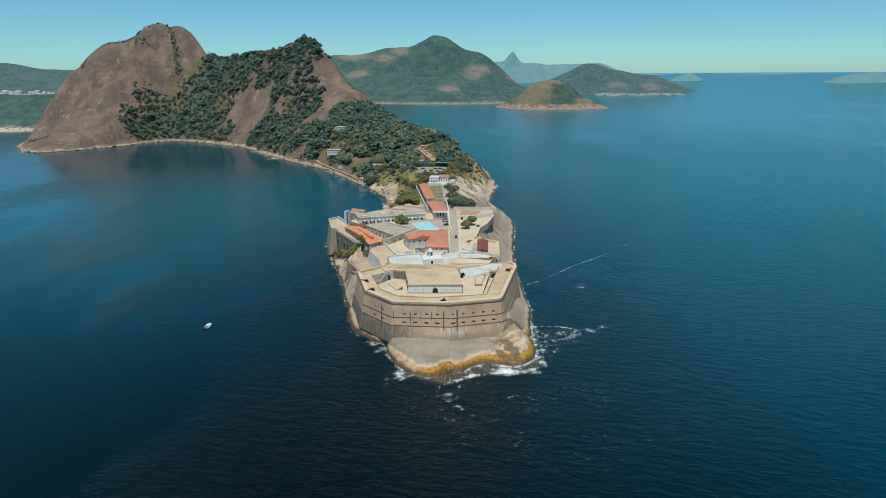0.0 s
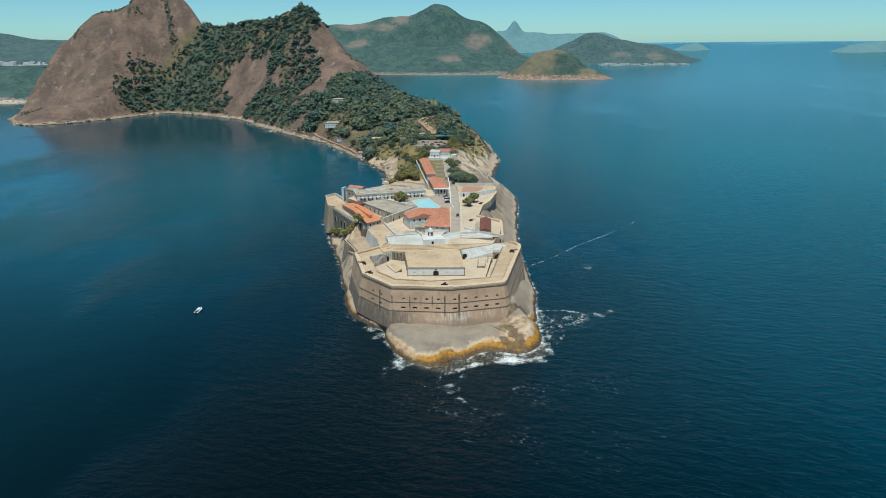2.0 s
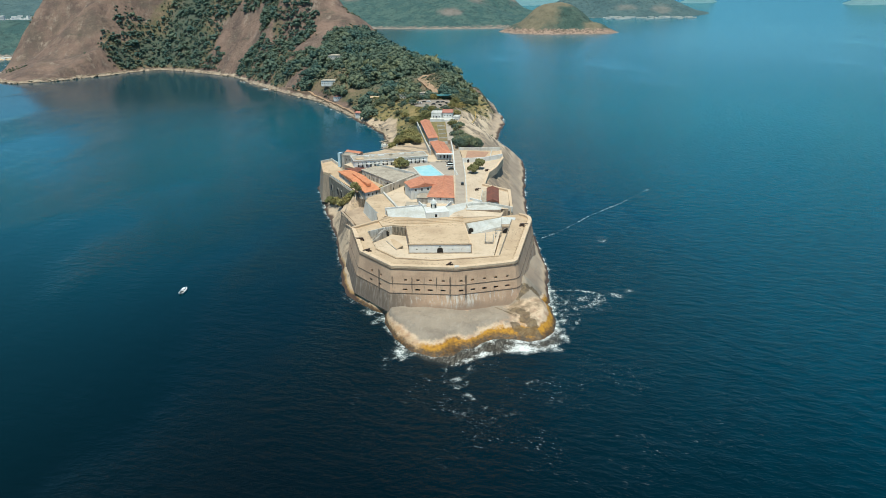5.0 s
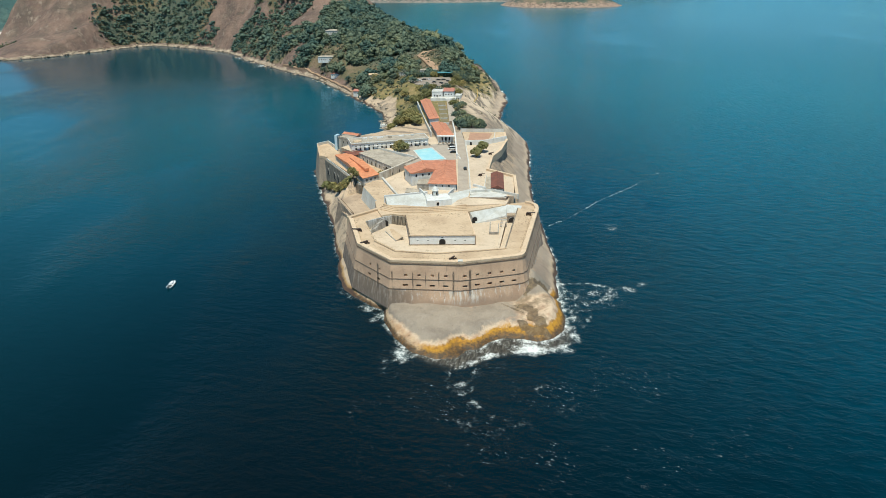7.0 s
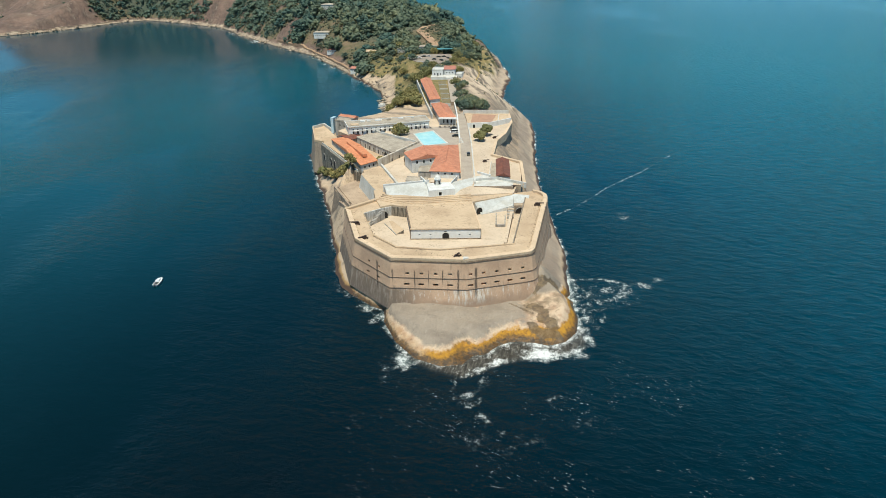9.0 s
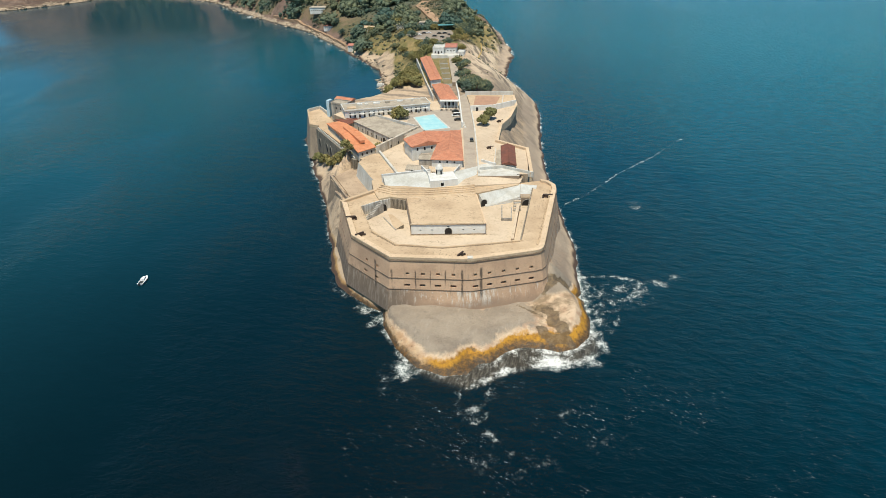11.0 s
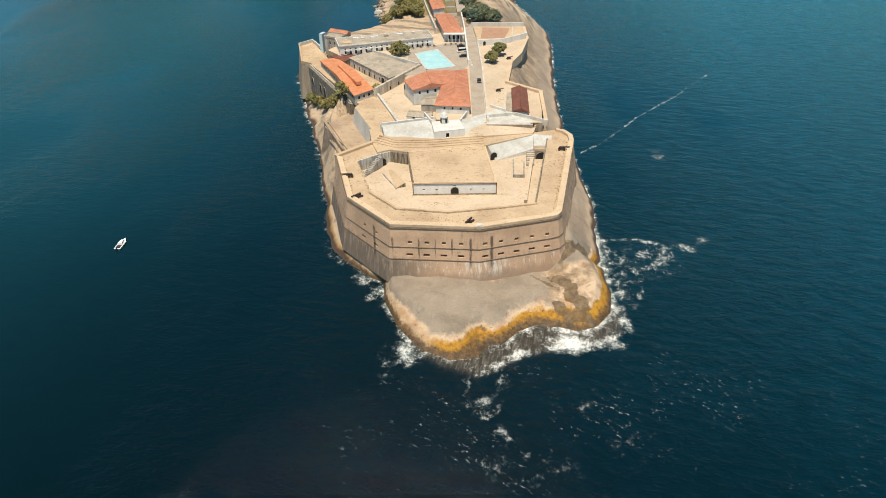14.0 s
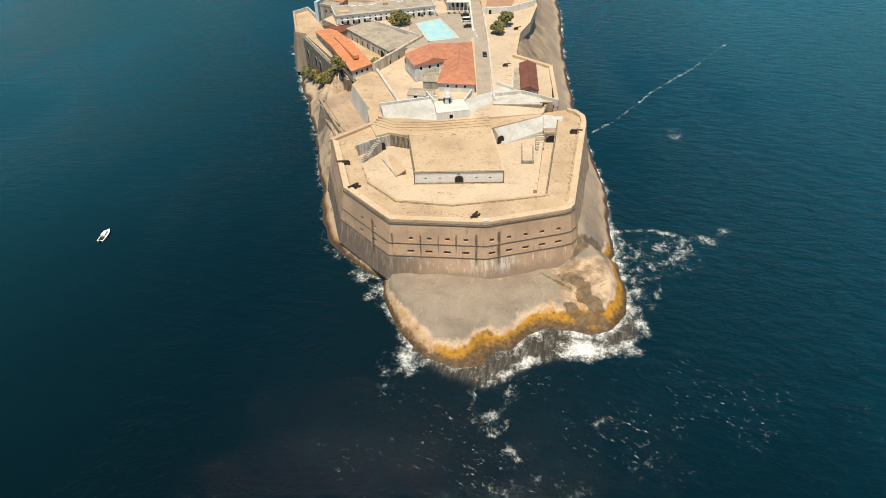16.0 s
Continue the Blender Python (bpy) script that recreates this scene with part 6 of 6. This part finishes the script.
    crumple = 1 + rng.normal(0, 0.34, (n, m, 1))
    co = centres[:, None] + base[None] * crumple * radii[:, None] * np.array([1, 1, 0.8])
    tris = tri[None] + (np.arange(n) * m)[:, None, None]
    co, tris = co.reshape(-1, 3), tris.reshape(-1, 3)
    if tufts:
        v = rng.normal(size=(n, tufts, 3))
        v /= np.linalg.norm(v, axis=-1, keepdims=True)
        c = centres[:, None] + v * radii[:, None] * (0.95 + 0.2 * rng.random((n, tufts, 1)))
        size = (0.28 + 0.22 * rng.random((n, tufts, 1))) * radii[:, None].mean(-1, keepdims=True)
        e = [c + rng.normal(size=c.shape) * size for _ in range(3)]
        extra = np.stack(e, 2).reshape(-1, 3)
        tris = np.concatenate([tris, np.arange(len(extra)).reshape(-1, 3) + len(co)])
        co = np.concatenate([co, extra])
    return co, tris


def build_woods():
    rng = np.random.default_rng(7)

    def scatter(x0, x1, y0, y1, step, low):
        gx, gy = np.meshgrid(np.arange(x0, x1, step), np.arange(y0, y1, step))
        gx, gy = gx.ravel() + rng.uniform(-0.6, 0.6, gx.size) * step, gy.ravel() + rng.uniform(-0.6, 0.6, gy.size) * step
        h, d = height(gx, gy)
        c = cover(gx, gy, h, d) + 0.75 * rnd_noise(gx, gy, 42, 14, 4)
        k = (c > low) & (d > np.where((gx > 10) & (gy < 560), 33, 6)) & (cover(gx, gy, h, d) > 0.34)
        # clearings: the square, the houses and the dirt track
        for cx, cy, r in ((0, 392, 32), (-12, 402, 24), (-575, 1150, 75), (-620, 1150, 60), (-20, 385, 22), (-132, 606, 17), (-138, 684, 13), (-117, 547, 9), (-80, 462, 8), (-10, 522, 24), (-3, 485, 16), (-4, 455, 20), (-52, 425, 22), (12, 302, 18), (-66, 490, 12), (42, 400, 16), (-60, 455, 10)):
            k &= np.hypot(gx - cx, gy - cy) > r
        return gx[k], gy[k], h[k]
    bushes, crowns, tones = 0, [], []
    for x0, x1, y0, y1, step, low, lobes, wide, tufts in ((-150, 75, 425, 640, 7.0, 0.56, 26, (2.8, 6.2), 14), (-190, 60, 640, 900, 7.0, 0.34, 20, (2.8, 5.8), 9), (-345, -150, 640, 985, 6.8, 0.34, 14, (2.2, 4.6), 7),
                                                          (-640, -190, 820, 1180, 5.8, 0.26, 11, (2.6, 4.8), 5)):
        x, y, h = scatter(x0, x1, y0, y1, step, low)
        n = len(x)
        wide = rng.uniform(*wide, n) * np.clip(np.exp(rng.normal(-0.06, 0.42, n)), 0.45, 1.9)
        tall = wide * rng.uniform(0.75, 1.25, n)
        # lobes sit in the shell of a broad dome, so that every crown casts its own shade
        a, up = rng.uniform(0, 2 * np.pi, (n, lobes)), rng.uniform(-0.15, 1.0, (n, lobes))
        out = np.sqrt(np.clip(1 - up * up, 0, 1)) * rng.uniform(0.55, 1.0, (n, lobes)) * wide[:, None]
        c = np.stack([x[:, None] + np.cos(a) * out, y[:, None] + np.sin(a) * out, (h + 0.22 * wide)[:, None] + up * tall[:, None] * 0.8], -1).reshape(-1, 3)
        r = (wide[:, None] * rng.uniform(0.20, 0.40, (n, lobes))).reshape(-1, 1)
        co, tri = clumps(rng, c, np.repeat(r, 3, 1), 1, tufts)
        tone = np.clip(0.36 + 0.34 * rnd_noise(x, y, 48, 71, 2) + rng.normal(0, 0.27, n), 0, 1)
        tone = np.repeat(np.where(y > 640, tone * 0.55, tone), lobes)
        m = (len(co) - len(c) * tufts * 3) // len(c)
        crowns.append((co, tri + bushes))
        tones.append(np.concatenate([np.repeat(tone, m), np.repeat(tone, tufts * 3)]))
        bushes += len(co)
    me = soup("woodland", np.concatenate([c for c, _ in crowns]), np.concatenate([t for _, t in crowns]))
    me.attributes.new("tone", "FLOAT", "POINT").data.foreach_set("value", np.concatenate(tones).astype(np.float32))
    me.materials.append(MAT["woods"])
    tagged(new("woodland", me), "dense green woodland covering the hill slopes", "woods", kind="stuff")
    # low scrub on the bare slopes and along the neck
    gx, gy = rng.uniform(-780, 75, 32000), rng.uniform(215, 1180, 32000)
    h, d = height(gx, gy)
    steep = height(gx, gy - 3)[0] - h
    crest = sum(np.exp(-(((gx - cx) / rx) ** 2 + ((gy - cy) / ry) ** 2)) for cx, cy, rx, ry in ((-600, 1152, 95, 20), (-672, 1136, 50, 16), (-250, 955, 38, 24), (-300, 985, 50, 22)))
    cleft = np.exp(-((gx + 573 - (1158 - gy) * 0.56) / 6) ** 2) * (gy > 1078) * (gy < 1160)
    k = (d > 9) & (1.5 * cleft + rnd_noise(gx, gy, 45, 18, 4) + 0.9 * cover(gx, gy, h, d) + 0.8 * crest > 0.42) & (np.abs(steep) < 3.4 + 9 * cleft) & ~((gy < 300) & (np.abs(gx - 6) < 24)) & ~((np.abs(gx) < 24) & (gy < 425))
    c = np.stack([gx[k], gy[k], h[k] + 0.4], -1)
    r = rng.uniform(0.7, 2.1, (len(c), 1)) * np.clip((gy[k, None] + 300) / 900, 0.55, 1.3)
    me = soup("scrub", *clumps(rng, c, np.repeat(r, 3, 1), 1, 4))
    me.materials.append(MAT["scrub"])
    tagged(new("scrub", me), "dry olive scrub dotted over the bare slopes", "scrub", kind="stuff")


MAT["scrub"] = material("scrub_foliage", foliage_build((0.085, 0.10, 0.055), (0.18, 0.155, 0.085)), 0.9)
MAT["paving"] = material("worn_paving", plain((0.33, 0.275, 0.22), (0.25, 0.21, 0.17), 0.15, grit=0.5), 0.9)
MAT["teal"] = material("teal_sheet_roof", plain((0.10, 0.30, 0.33), (0.07, 0.22, 0.25), 0.6), 0.5)
MAT["pink"] = material("faded_tiles", tile_build((0.52, 0.22, 0.16), (0.42, 0.17, 0.12)), 0.85)
MAT["ochre"] = material("ochre_wall", plain((0.52, 0.37, 0.13), (0.40, 0.28, 0.10), 0.4, grit=0.5), 0.9)
MAT["bed"] = material("garden_soil", plain((0.17, 0.155, 0.075), (0.25, 0.19, 0.11), 0.35, grit=0.6), 0.95)
MAT["dirt"] = material("bare_earth", plain((0.40, 0.27, 0.17), (0.30, 0.19, 0.115), 0.12), 0.95)
MAT["hull"] = material("boat_gelcoat", plain((0.82, 0.82, 0.82), (0.76, 0.76, 0.76), 0.8, grit=0.05), 0.25)
build_woods()


def build_boulders():
    """Tumbled rocks along the waterline of the bay and the outer cove."""
    rng = np.random.default_rng(31)
    c = []
    for (ax, ay), (bx, by) in zip(COAST, COAST[1:] + COAST[:1]):
        if ay < 240 or by < 240 or max(ay, by) > 1060 or ax > 20 or ax < -800:
            continue
        length = math.hypot(bx - ax, by - ay)
        k = int(length / 2.6)
        u = rng.random(k)[:, None]
        inward = np.array([-(by - ay), bx - ax]) / length
        p = np.array([ax, ay]) + u * np.array([bx - ax, by - ay]) + inward * rng.normal(1.5, 2.2, (k, 1))
        p = p[rnd_noise(p[:, 0], p[:, 1], 26, 77, 2) > -0.25]
        h, _ = height(p[:, 0], p[:, 1])
        c.append(np.column_stack([p, np.clip(h, -0.4, 6) + 0.15]))
    c = np.concatenate(c)
    r = np.exp(rng.normal(-0.05, 0.45, (len(c), 1))).clip(0.45, 2.4) * np.array([1.2, 1.0, 0.7])
    me = soup("boulders", *clumps(rng, c, r, 2, 0))
    me.materials.append(MAT["boulder"])
    tagged(new("boulders", me), "pale tumbled boulders along the rocky shore", "rocks", kind="stuff")


MAT["boulder"] = material("shore_boulders", plain((0.46, 0.37, 0.27), (0.27, 0.21, 0.15), 0.2, grit=0.6), 0.9)
build_boulders()


def build_weeds():
    """Dry tufts in the joints of the old paving and on the courtyard floor."""
    rng = np.random.default_rng(19)
    rows = [([(38, -11.5), (30, -14.2), (12, -16.8), (-3, -14)], 18.0, 260, 0.8), ([(41, -14.8), (30.3, -17.2), (12.3, -19.9), (-4.6, -17.1), (-14.6, -5.6), (-21.6, 18)], TERRE, 260, 0.35),
            ([(-19.6, -9.5), (-5.2, -26.2), (22.0, -28.4), (44.6, -22.6)], TERRE, 240, 0.25), ([(46.8, -18.6), (58.4, 33)], TERRE, 160, 0.25), ([(-27.4, 21), (-19.6, -9.4)], TERRE, 110, 0.25),
            ([(2, 23), (25, 27)], 22.85, 50, 0.8), ([(6, -7), (12, -6)], 18.0, 30, 0.6), ([(46, 2), (55, 26)], TERRE, 90, 2.0), ([(0, -22.5), (20, -25)], TERRE, 80, 1.6),
            ([(30, 60), (37, 110)], GROUND, 90, 2.5), ([(-12, 60), (-18, 78)], 22.5, 60, 2.0)]
    c = []
    for line, z, count, spread in rows:
        pts = np.array(line, float)
        seg = np.hypot(*(pts[1:] - pts[:-1]).T)
        s = rng.random(count) * seg.sum()
        edges = np.concatenate([[0], np.cumsum(seg)])
        x, y = np.interp(s, edges, pts[:, 0]), np.interp(s, edges, pts[:, 1])
        c.append(np.stack([x + rng.normal(0, spread, count), y + rng.normal(0, spread, count), np.full(count, z + 0.03)], -1))
    c = np.concatenate(c)
    r = rng.uniform(0.05, 0.15, (len(c), 1)) * np.array([1.5, 1.1, 0.3])
    me = soup("weeds", *clumps(rng, c, r, 1, 3))
    me.materials.append(MAT["weed"])
    tagged(new("weeds", me), "dry brown weeds in the joints of the fort paving", "weeds", kind="stuff")


MAT["weed"] = material("dry_weeds", foliage_build((0.24, 0.175, 0.10), (0.36, 0.265, 0.16)), 0.95)
build_weeds()


# ---------------------------------------------------------------- the neck and the square
def cottage(cx, cy, w, d, turn, z, tall, label, roof="pink", wall="white", group="hillside houses", rise=1.4, kind="gable"):
    plan = rect(cx, cy, w, d, turn)
    return house("cottage", label, plan, z, z + tall, rise, kind, wall, roof, [(0, max(2, int(w / 2.6)), 0.9, 0.9, 2.0, 0.7), (1, 2, 0.9, 0.9, 2.0, 0.7)], 0.5, "house", group, deep=2.4)


platform("pavement", [(-24, 397), (-10, 418), (17, 416), (21, 380), (5, 362), (-14, 374)], 12, 27.9, "paving", "grey paved square behind the fort")
cottage(17, 306, 8.5, 15, -4, 30.0, 4.2, "white gatehouse with a faded pink roof")
house("gate_building", "white flat-roofed gate building with a parapet", rect(7.4, 304, 9, 12, -6), 29.0, 33.2, 0.7, "flat", "white", "limewash", [(0, 3, 1.0, 0.9, 2.3, 0.8), (0, 1, 1.3, 0.0, 2.2, 5)], 0.15, "building", deep=2.4)
house("gate_building", "small white lodge beside the gatehouse", rect(24.6, 299, 5, 9, -10), 27.0, 30.4, 0.5, "flat", "white", "limewash", [(0, 2, 0.9, 0.9, 2.1, 0.5)], 0.1, "building", deep=2.4)
platform("pavement", [(1.6, 288), (22, 287), (22.6, 300), (1.2, 300)], 24, 29.3, "limewash", "pale terrace before the gatehouse", side="white")
low_wall([(1.6, 288.3), (13.6, 287.6)], 0.5, 29.2, 30.3, "white", "white parapet of the gatehouse terrace")
low_wall([(18, 287.5), (22, 287.3), (22.5, 298)], 0.5, 29.2, 30.2, "white", "white parapet of the gatehouse terrace")
# kitchen garden between the long house and the lane
for k in range(5):
    y0, y1 = 206 + k * 15.6, 220 + k * 15.6
    xa, xb = 11.8 - (y0 - 203) * 0.055, 17.0 - (y0 - 203) * 0.045
    platform("garden_bed", [(xa, y0), (xb, y0), (xb - 0.6, y1), (xa - 0.8, y1)], 24, 27.5 + 0.15 * k, "bed", "olive garden bed edged with pale stone", side="limewash")
    low_wall([(xa, y0 - 0.6), (xb, y0 - 0.6)], 0.4, 26, 27.9 + 0.15 * k, "limewash", "low pale garden wall")
low_wall([(-13, 374), (5, 361.5), (15, 340)], 0.5, 26, 28.4, "limewash", "pale wall below the square")
shade = thing("canopy", "teal sheet canopy on thin posts beside the square", "canopy")
part("roof", Shape().prism(rect(13, 424, 17, 8, 10), 31.6, 31.9), "teal", shade)
for x, y in ((5.6, 420), (20, 421), (6, 427), (20.5, 428.5)):
    part("post", Shape().tube((x, y, 26), (x, y, 31.7), 0.12, 0.12, 6), "iron", shade)
house("hall", "low pale hall at the rear of the square", [(-14, 440), (3, 438), (3.6, 446), (-13.4, 448)], 28.0, 31.8, 0.8, "hip", "limewash", "grey", [(0, 5, 1.2, 0.6, 2.2, 1)], 0.4)
house("hall", "low grey-roofed hall among the trees", [(-37, 452), (-18, 441), (-15, 447), (-34, 458)], 24.0, 28.4, 0.8, "hip", "limewash", "grey", [(0, 5, 1.2, 0.6, 2.2, 1)], 0.4)
for k, (x, y, turn) in enumerate(((-8, 400, 80), (-3.5, 401, 85), (6, 397, 95), (11, 398, 100), (15, 390, 20), (-12, 392, 60), (2, 384, 90), (9, 378, 40))):
    car(x, y, 27.9, turn, "carwhite" if k in (1, 5) else "cardark", "white car parked in the square" if k in (1, 5) else "dark car parked in the square")

platform("road", [(17.2, 206), (22.6, 208), (19.5, 292), (14.5, 292)], 20, 28.6, "asphalt", "grey asphalt lane climbing to the gatehouse")
low_wall([(-9.5, 284), (-1, 216), (5.2, 172)], 0.7, 24, 28.8, "limewash", "pale wall along the terrace")
low_wall([(-21, 200), (-15.5, 236)], 0.4, 17, 27.0, "limewash", "pale stair wall down the slope")

# hillside houses
cottage(-80, 461, 13, 9.5, -12, 4.4, 3.6, "small cottage with a faded red roof near the shore", "pink")
cottage(-120, 556, 13, 9, -8, 9.4, 3.6, "cottage with a pinkish tiled roof on the slope", "pink")
cottage(-137, 606, 26, 12, -4, 21.8, 5.0, "large white house with a shallow grey roof", "grey", kind="hip", rise=1.0)
cottage(-139, 682, 26, 10, -4, 47.5, 4.5, "pale house half hidden by trees", "grey", "limewash", kind="hip", rise=1.2)
cottage(-68, 495, 13, 7, -20, 16.2, 3.4, "long pale-roofed cottage among trees", "sandstone", "limewash")
for poly, z in (([(-119, 582), (-104, 572), (-98, 592), (-112, 600)], 26.8), ):
    platform("pavement", poly, z - 8, z, "dirt", "bare earth yard beside the white house")


for k, (x, y) in enumerate(((-152, 594), (-141, 590), (-121, 592), (-131, 546), (-111, 545), (-88, 448), (-71, 449), (-148, 672), (-130, 673), (-66, 484), (-100, 512), (-60, 470))):
    if height_at(x, y) < 2.5:
        continue
    tree(x, y, height_at(x, y) - 0.3, 7 + k % 3, 5 + 0.5 * (k % 2), 140 + k, "leafdark" if k % 3 else "leaf", "leafy tree standing before a hillside house", 240)


def track(points, width, mat, label):
    """A narrow strip laid over the ground."""
    sh = Shape()
    rows = []
    for i, (x, y) in enumerate(points):
        (ax, ay), (bx, by) = points[max(i - 1, 0)], points[min(i + 1, len(points) - 1)]
        l = math.hypot(bx - ax, by - ay)
        nx, ny = -(by - ay) / l * width / 2, (bx - ax) / l * width / 2
        z = max(height_at(x, y), height_at(x + nx, y + ny), height_at(x - nx, y - ny)) + 0.35
        rows.append(((x + nx, y + ny, z), (x - nx, y - ny, z)))
    for (a, b), (c, e) in zip(rows, rows[1:]):
        low = [(p[0], p[1], p[2] - 3) for p in (a, b, e, c)]
        sh.add([a, b, e, c, *low], [(0, 1, 2, 3)[::-1], (0, 1, 5, 4), (1, 2, 6, 5), (2, 3, 7, 6), (3, 0, 4, 7)])
    return tagged(part("path", sh, mat), label, "path", kind="structure")


def between(points, step):
    out = []
    for (ax, ay), (bx, by) in zip(points, points[1:]):
        n = max(1, int(math.hypot(bx - ax, by - ay) / step))
        out += [(ax + (bx - ax) * k / n, ay + (by - ay) * k / n) for k in range(n)]
    return out + [points[-1]]


track(between([(-4, 448), (2, 470), (-8, 495), (-16, 520), (-8, 548), (0, 566)], 6), 9, "dirt", "bare earth track up the ridge")
track(between([(45.0, 416), (44, 384), (38.6, 335), (31, 322)], 5), 0.8, "ochre", "low ochre wall round the dry lawn")
track(between([(-778, 906), (-731, 845), (-690, 820), (-645, 856), (-596, 929), (-572, 986), (-539, 1021), (-500, 1001), (-455, 974)], 8), 1.6, "sandrock", "pale shore path at the foot of the cliff")
track(between([(-92, 482), (-120, 540), (-160, 615), (-215, 685)], 8), 3.5, "dirt", "bare earth path above the shore")

track(between([(-40.5, 63.5), (-35.2, 48.5), (-29.5, 33.5)], 3), 0.7, "retaining", "stained old wall line down the sea slope")

jetty = thing("jetty", "small stone jetty with a pale top", "jetty")
part("deck", Shape().prism([(-45, 318.5), (-37, 315.5), (-36, 320.5), (-44, 324)], -2, 1.8, 0.6), "limewash", jetty)
for x, y in ((-44, 319.3), (-43.2, 323), (-40, 317.3)):
    part("bollard", Shape().tube((x, y, 1.7), (x, y, 2.5), 0.25, 0.2, 8), "iron", jetty)

# trees and palms round the square and the gatehouse
for k, (x, y, h, w) in enumerate(((-9, 352, 8, 6.5), (22, 225, 7, 4), (-18, 385, 7, 5), (-22, 410, 8, 6), (-30, 400, 7, 5), (-16, 424, 8, 5.5), (2, 424, 7, 5), (24, 420, 8, 6), (26, 408, 8, 5.5), (20, 366, 7, 5), (14, 352, 6, 4.5), (-34, 384, 6, 4.5), (-26, 368, 6, 4.5), (27, 232, 6, 4), (24, 250, 7, 4.2), (21, 268, 7, 4.2), (27, 262, 6, 4), (-14, 292, 7, 5), (-9, 312, 8, 5.5), (-16, 330, 7, 5), (-5, 330, 8, 5.5), (2, 342, 7, 5), (-20, 346, 6, 4.5), (8, 326, 7, 5), (25, 318, 6, 4.5), (-24, 300, 6, 4.5), (-3, 345, 8, 6), (26, 440, 9, 6.5), (34, 452, 9, 6.5), (22, 455, 9, 6), (42, 466, 9, 6), (30, 430, 8, 6), (38, 440, 8, 5.5), (24, 395, 8, 5.5), (30, 405, 8, 5), (36, 415, 8, 5.5), (27, 380, 7, 5), (-28, 440, 8, 6), (-40, 452, 8, 6), (-33, 466, 9, 6.5), (-45, 442, 8, 5.5), (-25, 470, 9, 6))):
    tree(x, y, height_at(x, y) - 0.2, h, w, 80 + k, "leafdark" if k % 3 else "leaf", "spreading green tree beside the square", 260)
for k, (x, y, h) in enumerate(((-20, 214, 7), (-23, 226, 7.5), (-21, 248, 7), (-25, 236, 6.5), (45, 462, 8))):
    palm(x, y, height_at(x, y), h, 120 + k)

# ---------------------------------------------------------------- the boat
boat = thing("motorboat", "small white motorboat with a dark cockpit at anchor", "boat", at=(-108.3, -3.0, 0))
boat.rotation_euler = (0, 0, radians(-2))
boat.scale = (0.82,) * 3
ring = [(0, 5.0), (0.9, 3.6), (1.45, 1.6), (1.5, -1.8), (1.35, -4.2), (-1.35, -4.2), (-1.5, -1.8), (-1.45, 1.6), (-0.9, 3.6)]
n = len(ring)
part("hull", Shape().add([(x * 0.6, y * 0.86, -0.5) for x, y in ring] + [(x, y, 0.95) for x, y in ring],
     [(i, n + i, n + (i + 1) % n, (i + 1) % n) for i in range(n)] + [tuple(range(n, 2 * n))[::-1], tuple(range(n))]), "hull", boat)
part("cockpit", Shape().prism([(-1.0, -3.6), (1.0, -3.6), (1.0, -0.9), (-1.0, -0.9)], 0.9, 1.02), "cardark", boat, "dark open cockpit")
part("cabin", Shape().prism([(-0.95, -0.7), (0.95, -0.7), (0.6, 2.2), (-0.6, 2.2)], 0.9, 1.9, 0.15), "hull", boat)
part("windscreen", Shape().prism([(-0.98, -0.3), (0.98, -0.3), (0.9, 0.2), (-0.9, 0.2)], 1.35, 1.8), "glass", boat)
part("outboard", Shape().box(0, -4.4, 0.2, 0.5, 0.6, 1.1), "cardark", boat)

# ---------------------------------------------------------------- far shore settlements
def town(name, label, x0, x1, y0, y1, count, seed, tall, mat, wide=(8, 24)):
    rng = np.random.default_rng(seed)
    sh = Shape()
    for _ in range(count):
        x, y = rng.uniform(x0, x1), rng.uniform(y0, y1)
        z = float(sea_level(np.array(x), np.array(y)))
        w, d, h = rng.uniform(*wide), rng.uniform(8, 16), rng.uniform(*tall)
        p = rect(x, y, w, d, rng.uniform(-30, 30))
        sh.prism(p, z - 4, z + h)
    ob = part(name, sh, mat)
    return tagged(ob, label, "buildings", kind="stuff")


town("far_town", "pale houses of a distant town across the bay", -2250, -1450, 2480, 2900, 420, 5, (12, 48), "white", (10, 34))
town("far_cape_buildings", "white low buildings along the distant cape", 770, 1180, 3060, 3240, 26, 6, (3, 7), "limewash", (14, 60))
town("far_beach_houses", "pale walls along a distant beach", -1140, -900, 1262, 1300, 16, 8, (3, 6), "white")
beach = [(-1240, 1262), (-1000, 1262), (-940, 1300), (-1000, 1320), (-1260, 1312)]
tagged(part("beach", Shape().prism(beach, -2, 2.2, 6), "sandstone"), "pale sand beach on the bay shore", "beach", kind="structure")
tagged(part("beach", Shape().prism([(-470, 2690), (-330, 2680), (-320, 2715), (-470, 2725)], -2, 3, 6), "white"), "white sand beach across the water", "beach", kind="structure")
